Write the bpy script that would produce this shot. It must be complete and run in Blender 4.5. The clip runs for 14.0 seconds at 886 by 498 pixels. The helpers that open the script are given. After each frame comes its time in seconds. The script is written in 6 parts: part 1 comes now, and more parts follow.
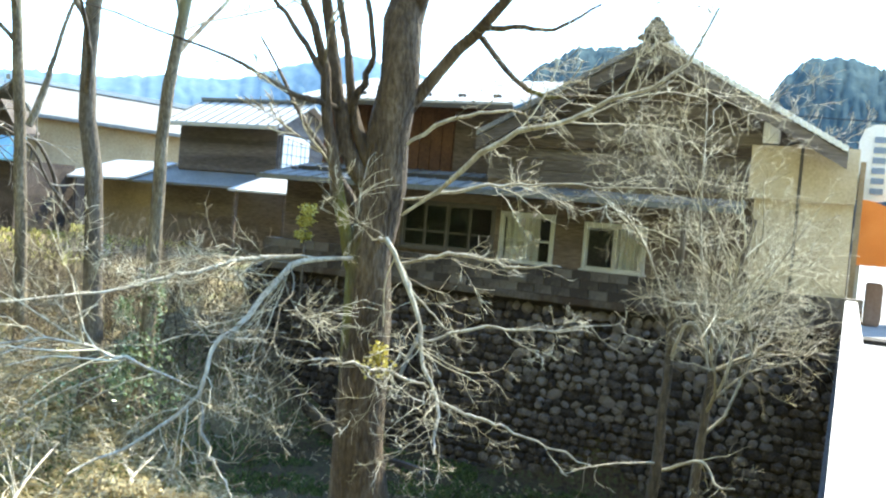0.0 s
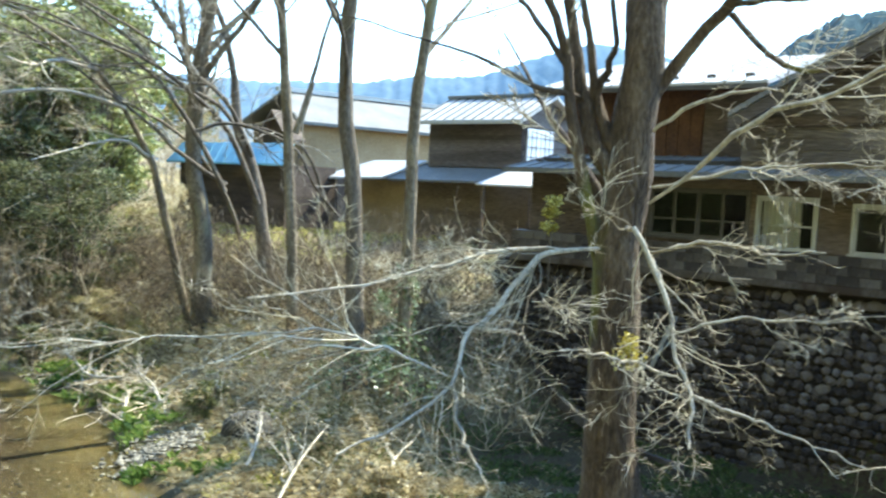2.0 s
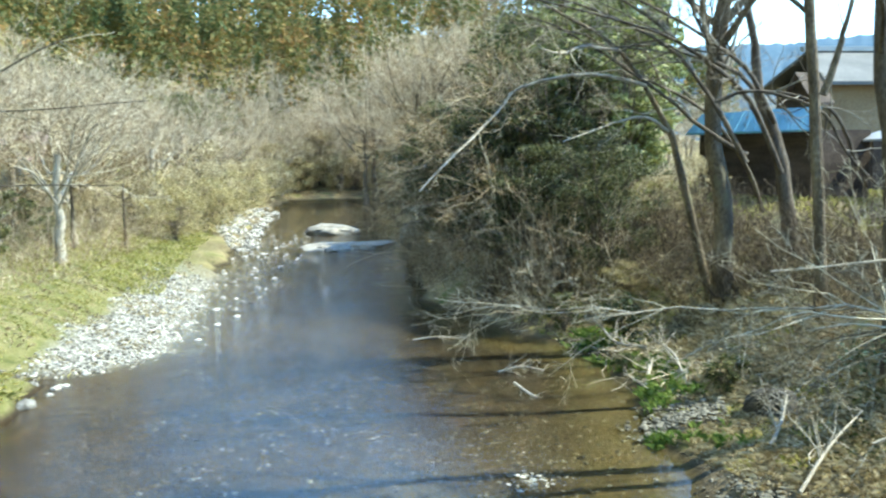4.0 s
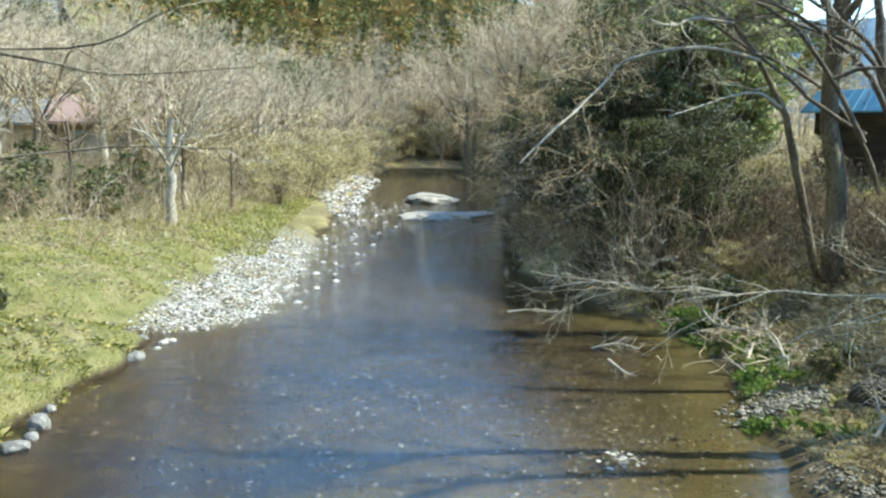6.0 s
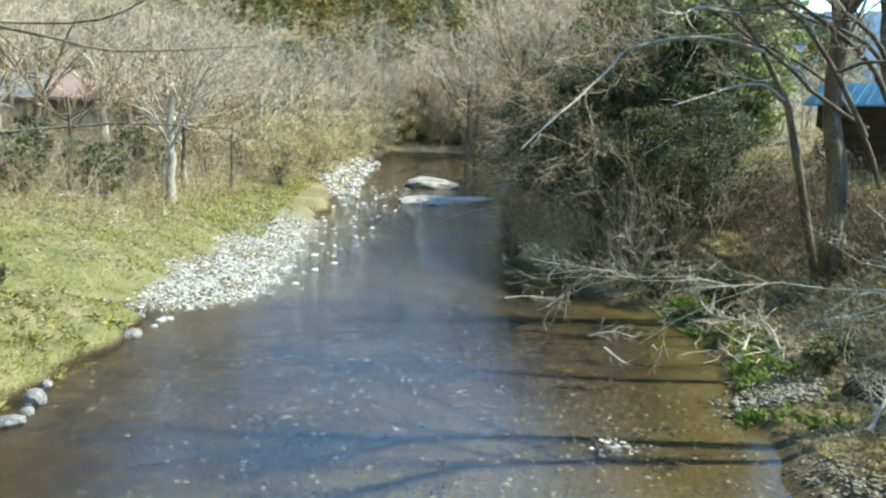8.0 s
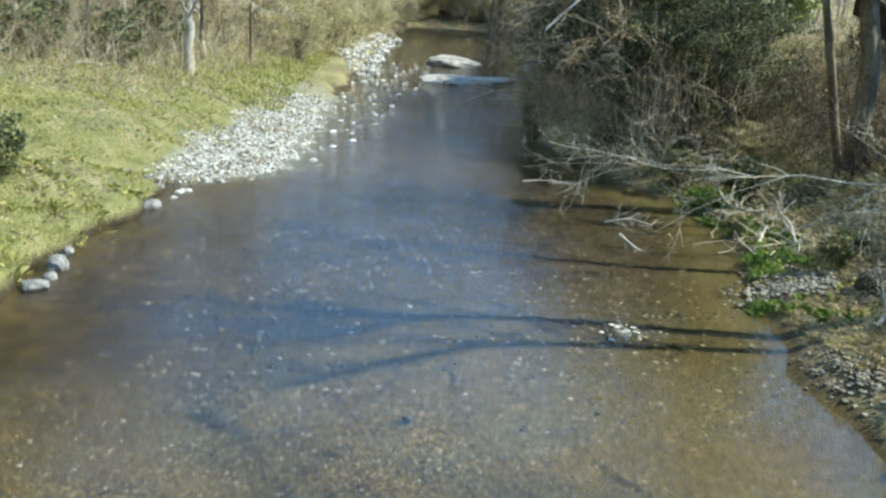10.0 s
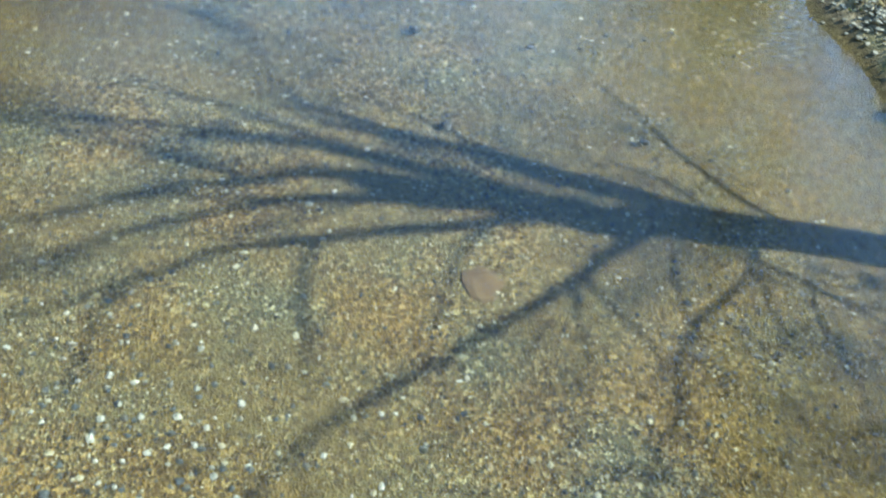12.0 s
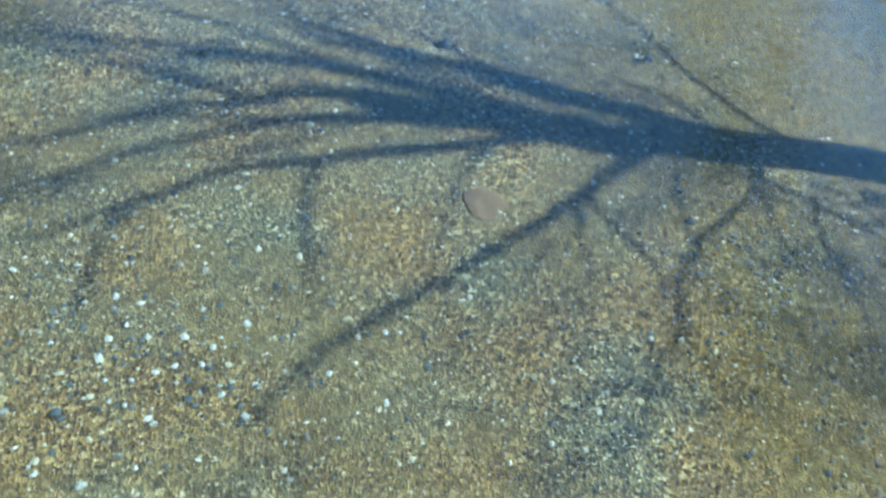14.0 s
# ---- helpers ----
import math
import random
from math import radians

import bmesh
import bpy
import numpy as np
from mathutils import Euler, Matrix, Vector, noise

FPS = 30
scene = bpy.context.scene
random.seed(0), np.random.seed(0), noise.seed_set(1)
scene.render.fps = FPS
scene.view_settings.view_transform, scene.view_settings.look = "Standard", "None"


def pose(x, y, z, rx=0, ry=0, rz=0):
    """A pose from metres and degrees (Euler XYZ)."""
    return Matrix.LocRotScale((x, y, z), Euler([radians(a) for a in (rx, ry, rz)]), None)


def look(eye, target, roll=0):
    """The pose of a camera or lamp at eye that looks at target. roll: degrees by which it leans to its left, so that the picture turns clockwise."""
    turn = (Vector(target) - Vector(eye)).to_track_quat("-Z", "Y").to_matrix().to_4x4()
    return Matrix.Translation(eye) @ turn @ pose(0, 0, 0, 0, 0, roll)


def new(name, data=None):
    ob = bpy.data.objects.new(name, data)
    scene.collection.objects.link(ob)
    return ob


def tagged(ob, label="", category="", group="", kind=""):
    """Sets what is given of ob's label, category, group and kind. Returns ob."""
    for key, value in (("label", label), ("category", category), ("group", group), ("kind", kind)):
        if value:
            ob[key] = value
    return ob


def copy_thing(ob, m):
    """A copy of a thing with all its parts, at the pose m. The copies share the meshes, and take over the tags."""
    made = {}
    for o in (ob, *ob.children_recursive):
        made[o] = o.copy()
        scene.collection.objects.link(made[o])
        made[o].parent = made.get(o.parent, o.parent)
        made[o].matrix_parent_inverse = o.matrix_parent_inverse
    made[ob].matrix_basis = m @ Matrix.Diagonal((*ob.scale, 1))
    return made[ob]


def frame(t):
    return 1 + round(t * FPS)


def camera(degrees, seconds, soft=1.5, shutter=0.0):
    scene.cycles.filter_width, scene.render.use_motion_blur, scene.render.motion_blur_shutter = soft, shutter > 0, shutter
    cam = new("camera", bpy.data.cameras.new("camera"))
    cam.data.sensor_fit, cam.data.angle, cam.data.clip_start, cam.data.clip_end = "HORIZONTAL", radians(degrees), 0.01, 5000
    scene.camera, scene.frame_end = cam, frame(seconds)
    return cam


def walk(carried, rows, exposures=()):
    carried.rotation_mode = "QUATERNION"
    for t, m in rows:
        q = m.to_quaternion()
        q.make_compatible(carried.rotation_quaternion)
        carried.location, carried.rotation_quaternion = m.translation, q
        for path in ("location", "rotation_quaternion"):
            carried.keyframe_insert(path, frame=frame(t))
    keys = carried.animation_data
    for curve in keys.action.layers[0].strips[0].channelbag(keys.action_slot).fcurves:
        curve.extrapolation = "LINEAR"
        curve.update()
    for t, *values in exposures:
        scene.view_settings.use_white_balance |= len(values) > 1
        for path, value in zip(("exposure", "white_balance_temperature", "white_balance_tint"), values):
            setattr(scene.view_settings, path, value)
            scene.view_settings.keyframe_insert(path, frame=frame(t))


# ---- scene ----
cam = camera(52.2, 14.0, soft=2.3, shutter=0.22)
walk(cam, [
    (0.0, pose(0, 0, 6.0, 87.84, -4.99, -65.64)),
    (0.5, pose(0, 0, 6.0, 87.71, -4.74, -65.58)),
    (1.0, pose(0, 0, 6.0, 87.41, -4.26, -63.86)),
    (1.5, pose(0, 0, 6.0, 86.85, -3.75, -57.98)),
    (2.0, pose(0, 0, 6.0, 86.21, -2.90, -50.17)),
    (2.5, pose(0, 0, 6.0, 85.42, -1.96, -41.47)),
    (3.0, pose(0, 0, 6.0, 84.78, -1.03, -33.67)),
    (3.5, pose(0, 0, 6.0, 84.22, -0.14, -25.60)),
    (4.0, pose(0, 0, 6.0, 83.77, 0.44, -18.24)),
    (4.2, pose(0, 0, 6.0, 83.58, 0.62, -16.09)),
    (4.6, pose(0, 0, 6.0, 83.20, 0.55, -13.50)),
    (5.1, pose(0, 0, 6.0, 82.70, 0.10, -12.20)),
    (6.3, pose(0, 0, 6.0, 81.74, -1.19, -11.90)),
    (7.0, pose(0, 0, 6.0, 81.43, -1.65, -11.95)),
    (8.6, pose(0, 0, 6.0, 80.50, -2.60, -11.40)),
    (9.3, pose(0, 0, 6.0, 78.85, -3.00, -10.80)),
    (9.5, pose(0, 0, 6.0, 77.65, -3.11, -10.63)),
    (10.0, pose(0, 0, 6.0, 73.34, -3.88, -10.23)),
    (10.5, pose(0, 0, 6.0, 67.01, -5.10, -9.54)),
    (11.0, pose(0, 0, 6.0, 59.47, -6.44, -8.89)),
    (11.5, pose(0, 0, 6.0, 52.98, -6.78, -8.54)),
    (12.0, pose(0, 0, 6.0, 48.97, -6.72, -8.27)),
    (12.5, pose(0, 0, 6.0, 46.66, -6.55, -8.24)),
    (13.0, pose(0, 0, 6.0, 45.11, -6.43, -8.30)),
    (13.5, pose(0, 0, 6.0, 44.27, -6.36, -8.37)),
    (14.0, pose(0, 0, 6.0, 43.92, -6.35, -8.41)),
], exposures=[(0.0, 3.3, 7150, 0), (1.0, 3.16, 7150, 2), (2.0, 2.98, 7050, 0), (3.0, 2.9, 6900, -4), (4.2, 2.38, 6850, -6), (6.5, 2.2, 6950, -1), (9.5, 2.13, 6950, -3), (10.0, 2.06, 6850, -3), (10.5, 2.12, 6850, -1), (11.0, 2.25, 6750, -3), (11.5, 2.42, 6500, -6), (12.5, 2.53, 5850, -9), (13.5, 2.48, 5250, -10), (14.0, 2.45, 5000, -12)])

# ---- daylight ----
SUN_EL, SUN_AZ = radians(48.0), radians(-14.4)
SUN = Vector((math.cos(SUN_EL) * math.cos(SUN_AZ), math.cos(SUN_EL) * math.sin(SUN_AZ), math.sin(SUN_EL)))
world = bpy.data.worlds.new("sky")
scene.world = world
world.use_nodes = True
wn = world.node_tree.nodes
sky = wn.new("ShaderNodeTexSky")
sky.sky_type, sky.sun_disc = "NISHITA", False
sky.sun_elevation, sky.sun_rotation = SUN_EL, radians(90.0) - SUN_AZ
sky.air_density, sky.dust_density, sky.ozone_density, sky.altitude = 1.0, 0.0, 6.5, 900.0
wn["Background"].inputs["Strength"].default_value = 0.15
world.node_tree.links.new(sky.outputs[0], wn["Background"].inputs["Color"])
sun_data = bpy.data.lights.new("sun", "SUN")
sun_data.energy, sun_data.angle, sun_data.color = 2.1, radians(0.55), (1.0, 0.96, 0.88)
sun = new("sun", sun_data)
sun.matrix_world = look(SUN * 60, (0, 0, 0))



# ---- materials ----
def mat(name, cols, scale=4.0, rough=0.85, bump=0.3, fine=40.0, metal=0.0, stretch=(1, 1, 1), island=0.0, obj_random=0.0,
        spots=None, bump_dist=0.02, spec=0.4):
    """A surface of two or three colours mixed by broad and fine noise, with relief."""
    m = bpy.data.materials.new(name)
    m.use_nodes = True
    n, ln = m.node_tree.nodes, m.node_tree.links
    b = n["Principled BSDF"]
    tc, mp = n.new("ShaderNodeTexCoord"), n.new("ShaderNodeMapping")
    mp.inputs["Scale"].default_value = stretch
    ln.new(tc.outputs["Object"], mp.inputs["Vector"])
    n1, n2 = n.new("ShaderNodeTexNoise"), n.new("ShaderNodeTexNoise")
    for k, s in ((n1, scale), (n2, fine)):
        k.inputs["Scale"].default_value, k.inputs["Detail"].default_value = s, 5.0
        ln.new(mp.outputs[0], k.inputs["Vector"])
    mix = n.new("ShaderNodeMath")
    mix.operation = "MULTIPLY_ADD"
    ln.new(n2.outputs["Fac"], mix.inputs[0])
    mix.inputs[1].default_value = 0.5
    sub = n.new("ShaderNodeMath")
    sub.operation, sub.inputs[1].default_value = "MULTIPLY", 0.55
    ln.new(n1.outputs["Fac"], sub.inputs[0])
    ln.new(sub.outputs[0], mix.inputs[2])
    fac = mix.outputs[0]
    for amount, kind, sock in ((island, "ShaderNodeNewGeometry", "Random Per Island"), (obj_random, "ShaderNodeObjectInfo", "Random")):
        if amount:
            g, a = n.new(kind), n.new("ShaderNodeMath")
            a.operation = "MULTIPLY_ADD"
            ln.new(g.outputs[sock], a.inputs[0])
            a.inputs[1].default_value = amount
            ln.new(fac, a.inputs[2])
            a2 = n.new("ShaderNodeMath")
            a2.operation, a2.inputs[1].default_value = "SUBTRACT", amount * 0.5
            ln.new(a.outputs[0], a2.inputs[0])
            fac = a2.outputs[0]
    ramp = n.new("ShaderNodeValToRGB")
    e = ramp.color_ramp.elements
    lo, hi = 0.34, 0.7
    e[0].position, e[1].position = lo, hi
    e[0].color, e[1].color = (*cols[0], 1), (*cols[-1], 1)
    for i, c in enumerate(cols[1:-1]):
        x = e.new(lo + (hi - lo) * (i + 1) / (len(cols) - 1))
        x.color = (*c, 1)
    ln.new(fac, ramp.inputs["Fac"])
    col = ramp.outputs["Color"]
    if spots:
        colour, s_scale, thr = spots
        n3, st, mx = n.new("ShaderNodeTexNoise"), n.new("ShaderNodeValToRGB"), n.new("ShaderNodeMix")
        n3.inputs["Scale"].default_value, n3.inputs["Detail"].default_value = s_scale, 6.0
        ln.new(mp.outputs[0], n3.inputs["Vector"])
        st.color_ramp.elements[0].position, st.color_ramp.elements[1].position = thr, thr + 0.08
        ln.new(n3.outputs["Fac"], st.inputs["Fac"])
        mx.data_type = "RGBA"
        ln.new(st.outputs["Color"], mx.inputs["Factor"])
        ln.new(col, mx.inputs["A"])
        mx.inputs["B"].default_value = (*colour, 1)
        col = mx.outputs["Result"]
    ln.new(col, b.inputs["Base Color"])
    b.inputs["Roughness"].default_value, b.inputs["Metallic"].default_value = rough, metal
    b.inputs["Specular IOR Level"].default_value = spec
    if bump:
        bp = n.new("ShaderNodeBump")
        bp.inputs["Strength"].default_value, bp.inputs["Distance"].default_value = bump, bump_dist
        ln.new(n2.outputs["Fac"], bp.inputs["Height"])
        ln.new(bp.outputs[0], b.inputs["Normal"])
    return m


def leaf_mat(name, cols, rough=0.55, through_light=0.3, patch=0.7, own=0.5):
    """Leaves: colour by leaf and by patch, with some light coming through."""
    m = mat(name, cols, scale=patch, fine=3.0, rough=rough, bump=0.0, island=own)
    n, ln = m.node_tree.nodes, m.node_tree.links
    b = n["Principled BSDF"]
    tr, ad = n.new("ShaderNodeBsdfTranslucent"), n.new("ShaderNodeMixShader")
    ad.inputs[0].default_value = through_light
    src = b.inputs["Base Color"].links[0].from_socket
    ln.new(src, tr.inputs["Color"])
    ln.new(b.outputs[0], ad.inputs[1])
    ln.new(tr.outputs[0], ad.inputs[2])
    ln.new(ad.outputs[0], n["Material Output"].inputs["Surface"])
    return m


def glass_mat(name, tint, rough):
    m = bpy.data.materials.new(name)
    m.use_nodes = True
    b = m.node_tree.nodes["Principled BSDF"]
    b.inputs["Base Color"].default_value = (*tint, 1)
    b.inputs["Transmission Weight"].default_value = 1.0
    b.inputs["Roughness"].default_value, b.inputs["IOR"].default_value = rough, 1.27
    return m


def water_mat():
    m = bpy.data.materials.new("clear_river_water")
    m.use_nodes = True
    n, ln = m.node_tree.nodes, m.node_tree.links
    b = n["Principled BSDF"]
    b.inputs["Base Color"].default_value = (0.86, 0.9, 0.88, 1)
    b.inputs["Transmission Weight"].default_value = 1.0
    b.inputs["Roughness"].default_value, b.inputs["IOR"].default_value = 0.0, 1.333
    tc, mp = n.new("ShaderNodeTexCoord"), n.new("ShaderNodeMapping")
    mp.inputs["Scale"].default_value = (0.45, 1.6, 1.0)
    ln.new(tc.outputs["Object"], mp.inputs["Vector"])
    a, c, big = n.new("ShaderNodeTexNoise"), n.new("ShaderNodeTexNoise"), n.new("ShaderNodeTexNoise")
    for k, s, d in ((a, 2.4, 3.0), (c, 13.0, 3.0), (big, 0.35, 3.0)):
        k.inputs["Scale"].default_value, k.inputs["Detail"].default_value = s, d
        ln.new(mp.outputs[0], k.inputs["Vector"])
    mul = n.new("ShaderNodeMath")
    mul.operation = "MULTIPLY_ADD"
    ln.new(c.outputs["Fac"], mul.inputs[0])
    mul.inputs[1].default_value = 0.45
    ln.new(a.outputs["Fac"], mul.inputs[2])
    amt = n.new("ShaderNodeMath")
    amt.operation = "MULTIPLY"
    ln.new(mul.outputs[0], amt.inputs[0])
    ln.new(big.outputs["Fac"], amt.inputs[1])
    sep, swift, rough = n.new("ShaderNodeSeparateXYZ"), n.new("ShaderNodeMapRange"), n.new("ShaderNodeMath")
    ln.new(tc.outputs["Object"], sep.inputs[0])
    swift.inputs["From Min"].default_value, swift.inputs["From Max"].default_value = 9.0, 26.0
    swift.inputs["To Min"].default_value, swift.inputs["To Max"].default_value = 0.8, 1.3
    ln.new(sep.outputs["Y"], swift.inputs["Value"])
    rough.operation = "MULTIPLY"
    ln.new(amt.outputs[0], rough.inputs[0])
    ln.new(swift.outputs[0], rough.inputs[1])
    bp = n.new("ShaderNodeBump")
    bp.inputs["Strength"].default_value, bp.inputs["Distance"].default_value = 0.65, 0.05
    ln.new(rough.outputs[0], bp.inputs["Height"])
    ln.new(bp.outputs[0], b.inputs["Normal"])
    return m


def ground_mat():
    """Earth, dry grass and moss on the banks, gravel and sand on the river bed, told apart by height and by patches."""
    m = bpy.data.materials.new("river_ground")
    m.use_nodes = True
    n, ln = m.node_tree.nodes, m.node_tree.links
    b = n["Principled BSDF"]
    tc, sep = n.new("ShaderNodeTexCoord"), n.new("ShaderNodeSeparateXYZ")
    ln.new(tc.outputs["Object"], sep.inputs[0])

    def noise_of(scale, detail=6.0):
        k = n.new("ShaderNodeTexNoise")
        k.inputs["Scale"].default_value, k.inputs["Detail"].default_value = scale, detail
        ln.new(tc.outputs["Object"], k.inputs["Vector"])
        return k.outputs["Fac"]

    def ramp_of(fac, stops):
        r = n.new("ShaderNodeValToRGB")
        e = r.color_ramp.elements
        e[0].position, e[0].color = stops[0][0], (*stops[0][1], 1)
        e[1].position, e[1].color = stops[-1][0], (*stops[-1][1], 1)
        for p, c in stops[1:-1]:
            e.new(p).color = (*c, 1)
        ln.new(fac, r.inputs["Fac"])
        return r.outputs["Color"]

    def mixed(fac, a, c):
        x = n.new("ShaderNodeMix")
        x.data_type = "RGBA"
        ln.new(fac, x.inputs["Factor"])
        ln.new(a, x.inputs["A"])
        ln.new(c, x.inputs["B"])
        return x.outputs["Result"]

    def span(sock, lo, hi):
        r = n.new("ShaderNodeMapRange")
        r.inputs["From Min"].default_value, r.inputs["From Max"].default_value = lo, hi
        ln.new(sock, r.inputs["Value"])
        return r.outputs["Result"]

    bank = ramp_of(noise_of(0.9), [(0.35, (0.1, 0.08, 0.042)), (0.5, (0.32, 0.26, 0.14)), (0.62, (0.17, 0.175, 0.06)), (0.75, (0.08, 0.115, 0.034))])
    meadow_fine = ramp_of(noise_of(16.0), [(0.3, (0.06, 0.062, 0.02)), (0.5, (0.17, 0.165, 0.06)), (0.7, (0.33, 0.29, 0.15))])
    meadow = ramp_of(noise_of(1.3), [(0.3, (0.07, 0.08, 0.026)), (0.48, (0.16, 0.165, 0.055)), (0.62, (0.26, 0.225, 0.11)), (0.8, (0.13, 0.15, 0.045))])
    litter = ramp_of(noise_of(9.0), [(0.3, (0.05, 0.038, 0.022)), (0.55, (0.19, 0.148, 0.085)), (0.75, (0.38, 0.315, 0.2))])
    dry = mixed(span(noise_of(0.35), 0.42, 0.58), bank, litter)
    dry = mixed(span(sep.outputs["X"], 5.0, 1.0), dry, mixed(span(noise_of(2.5), 0.35, 0.65), meadow, meadow_fine))
    # terrace litter: brown, and darkened for the house's shade it lies in
    shaded_litter = ramp_of(noise_of(12.0), [(0.3, (0.022, 0.015, 0.009)), (0.5, (0.062, 0.043, 0.025)), (0.62, (0.05, 0.06, 0.02)), (0.75, (0.13, 0.095, 0.06))])
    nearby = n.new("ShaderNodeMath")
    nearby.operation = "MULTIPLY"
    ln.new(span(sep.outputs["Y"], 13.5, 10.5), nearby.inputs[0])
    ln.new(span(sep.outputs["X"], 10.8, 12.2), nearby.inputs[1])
    dry = mixed(nearby.outputs[0], dry, shaded_litter)
    soil = ramp_of(noise_of(7.0), [(0.3, (0.02, 0.016, 0.01)), (0.6, (0.07, 0.054, 0.03)), (0.8, (0.13, 0.105, 0.06))])
    dry = mixed(span(sep.outputs["Z"], 0.07, 0.24), soil, dry)
    vor, big = n.new("ShaderNodeTexVoronoi"), n.new("ShaderNodeTexVoronoi")
    for k, size in ((vor, 44.0), (big, 21.0)):
        k.inputs["Scale"].default_value = size
        ln.new(tc.outputs["Object"], k.inputs["Vector"])
    cell, cell_big = n.new("ShaderNodeSeparateColor"), n.new("ShaderNodeSeparateColor")
    ln.new(vor.outputs["Color"], cell.inputs[0])
    ln.new(big.outputs["Color"], cell_big.inputs[0])
    pick = n.new("ShaderNodeMath")
    pick.operation, pick.inputs[1].default_value = "GREATER_THAN", 0.72
    ln.new(cell_big.outputs[2], pick.inputs[0])
    shade = n.new("ShaderNodeMix")
    ln.new(pick.outputs[0], shade.inputs["Factor"])
    ln.new(cell.outputs[0], shade.inputs["A"])
    ln.new(cell_big.outputs[0], shade.inputs["B"])
    grey = ramp_of(shade.outputs["Result"], [(0.0, (0.026, 0.025, 0.014)), (0.35, (0.054, 0.051, 0.026)), (0.75, (0.0832, 0.0784, 0.038)), (0.92, (0.13, 0.122, 0.0612)), (1.0, (0.239, 0.225, 0.13))])
    ochre = ramp_of(shade.outputs["Result"], [(0.0, (0.0208, 0.0127, 0.0036)), (0.4, (0.0707, 0.0441, 0.0101)), (0.8, (0.13, 0.0843, 0.0202)), (1.0, (0.208, 0.152, 0.0504))])
    tone = n.new("ShaderNodeMath")
    tone.operation = "MULTIPLY_ADD"
    ln.new(cell.outputs[1], tone.inputs[0])
    tone.inputs[1].default_value = 0.28
    ln.new(noise_of(0.9, 3.0), tone.inputs[2])
    grav = mixed(span(tone.outputs[0], 0.42, 0.78), grey, ochre)
    fine_sand = ramp_of(noise_of(11.0), [(0.3, (0.042, 0.031, 0.009)), (0.6, (0.085, 0.065, 0.019)), (0.8, (0.12, 0.095, 0.031))])
    sand = mixed(span(noise_of(3.0), 0.3, 0.8), fine_sand, grav)
    inshore = n.new("ShaderNodeMath")
    inshore.operation = "MULTIPLY_ADD"
    ln.new(noise_of(0.45, 4.0), inshore.inputs[0])
    inshore.inputs[1].default_value = 9.0
    ln.new(sep.outputs["X"], inshore.inputs[2])
    bed = mixed(span(noise_of(0.35, 4.0), 0.4, 0.58), grav, sand)
    bed = mixed(span(inshore.outputs[0], 7.8, 9.8), bed, mixed(span(noise_of(5.0), 0.3, 0.8), fine_sand, grav))
    # gravel darkened upstream, in place of light lost in the water
    dim_bed = ramp_of(shade.outputs["Result"], [(0.0, (0.008, 0.007, 0.004)), (0.45, (0.04, 0.033, 0.013)), (0.8, (0.085, 0.066, 0.027)), (1.0, (0.16, 0.14, 0.08))])
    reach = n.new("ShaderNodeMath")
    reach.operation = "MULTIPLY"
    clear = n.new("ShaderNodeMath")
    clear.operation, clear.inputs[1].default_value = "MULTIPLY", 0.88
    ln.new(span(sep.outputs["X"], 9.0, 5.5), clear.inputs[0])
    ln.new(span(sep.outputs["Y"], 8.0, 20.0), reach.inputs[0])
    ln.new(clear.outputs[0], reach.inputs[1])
    bed = mixed(reach.outputs[0], bed, dim_bed)
    # darker brown at left and upstream, standing in for light absorbed with depth
    dim_brown_bed = ramp_of(noise_of(1.6), [(0.3, (0.014, 0.009, 0.004)), (0.55, (0.03, 0.02, 0.008)), (0.75, (0.055, 0.036, 0.014))])
    dim_mask = n.new("ShaderNodeMath")
    dim_mask.operation = "MAXIMUM"
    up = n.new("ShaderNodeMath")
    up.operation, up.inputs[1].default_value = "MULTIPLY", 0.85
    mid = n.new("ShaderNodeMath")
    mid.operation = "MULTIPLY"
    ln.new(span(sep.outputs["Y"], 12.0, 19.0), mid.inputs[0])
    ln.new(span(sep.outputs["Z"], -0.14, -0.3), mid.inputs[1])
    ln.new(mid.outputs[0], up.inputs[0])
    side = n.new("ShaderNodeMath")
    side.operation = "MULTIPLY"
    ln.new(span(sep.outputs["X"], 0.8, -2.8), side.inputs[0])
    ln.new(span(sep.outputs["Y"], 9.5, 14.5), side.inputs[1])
    ln.new(side.outputs[0], dim_mask.inputs[0])
    ln.new(up.outputs[0], dim_mask.inputs[1])
    bed = mixed(dim_mask.outputs[0], bed, dim_brown_bed)
    # bleached gravel along the bar
    along = n.new("ShaderNodeMath")
    along.operation, along.inputs[1].default_value = "MULTIPLY_ADD", -0.225
    ln.new(sep.outputs["Y"], along.inputs[0])
    ln.new(sep.outputs["X"], along.inputs[2])
    bleached = ramp_of(cell_big.outputs[0], [(0.0, (0.07, 0.065, 0.05)), (0.4, (0.24, 0.23, 0.19)), (1.0, (0.5, 0.48, 0.42))])
    strip, part_a, part_b = n.new("ShaderNodeMath"), n.new("ShaderNodeMath"), n.new("ShaderNodeMath")
    for k, first, second in ((part_a, span(along.outputs[0], -9.3, -8.7), span(sep.outputs["Y"], 25.6, 26.6)), (part_b, span(sep.outputs["Y"], 46.0, 40.0), span(sep.outputs["Z"], -0.06, 0.02))):
        k.operation = "MULTIPLY"
        ln.new(first, k.inputs[0])
        ln.new(second, k.inputs[1])
    strip.operation = "MULTIPLY"
    ln.new(part_a.outputs[0], strip.inputs[0])
    ln.new(part_b.outputs[0], strip.inputs[1])
    inner = n.new("ShaderNodeMath")
    inner.operation = "MULTIPLY"
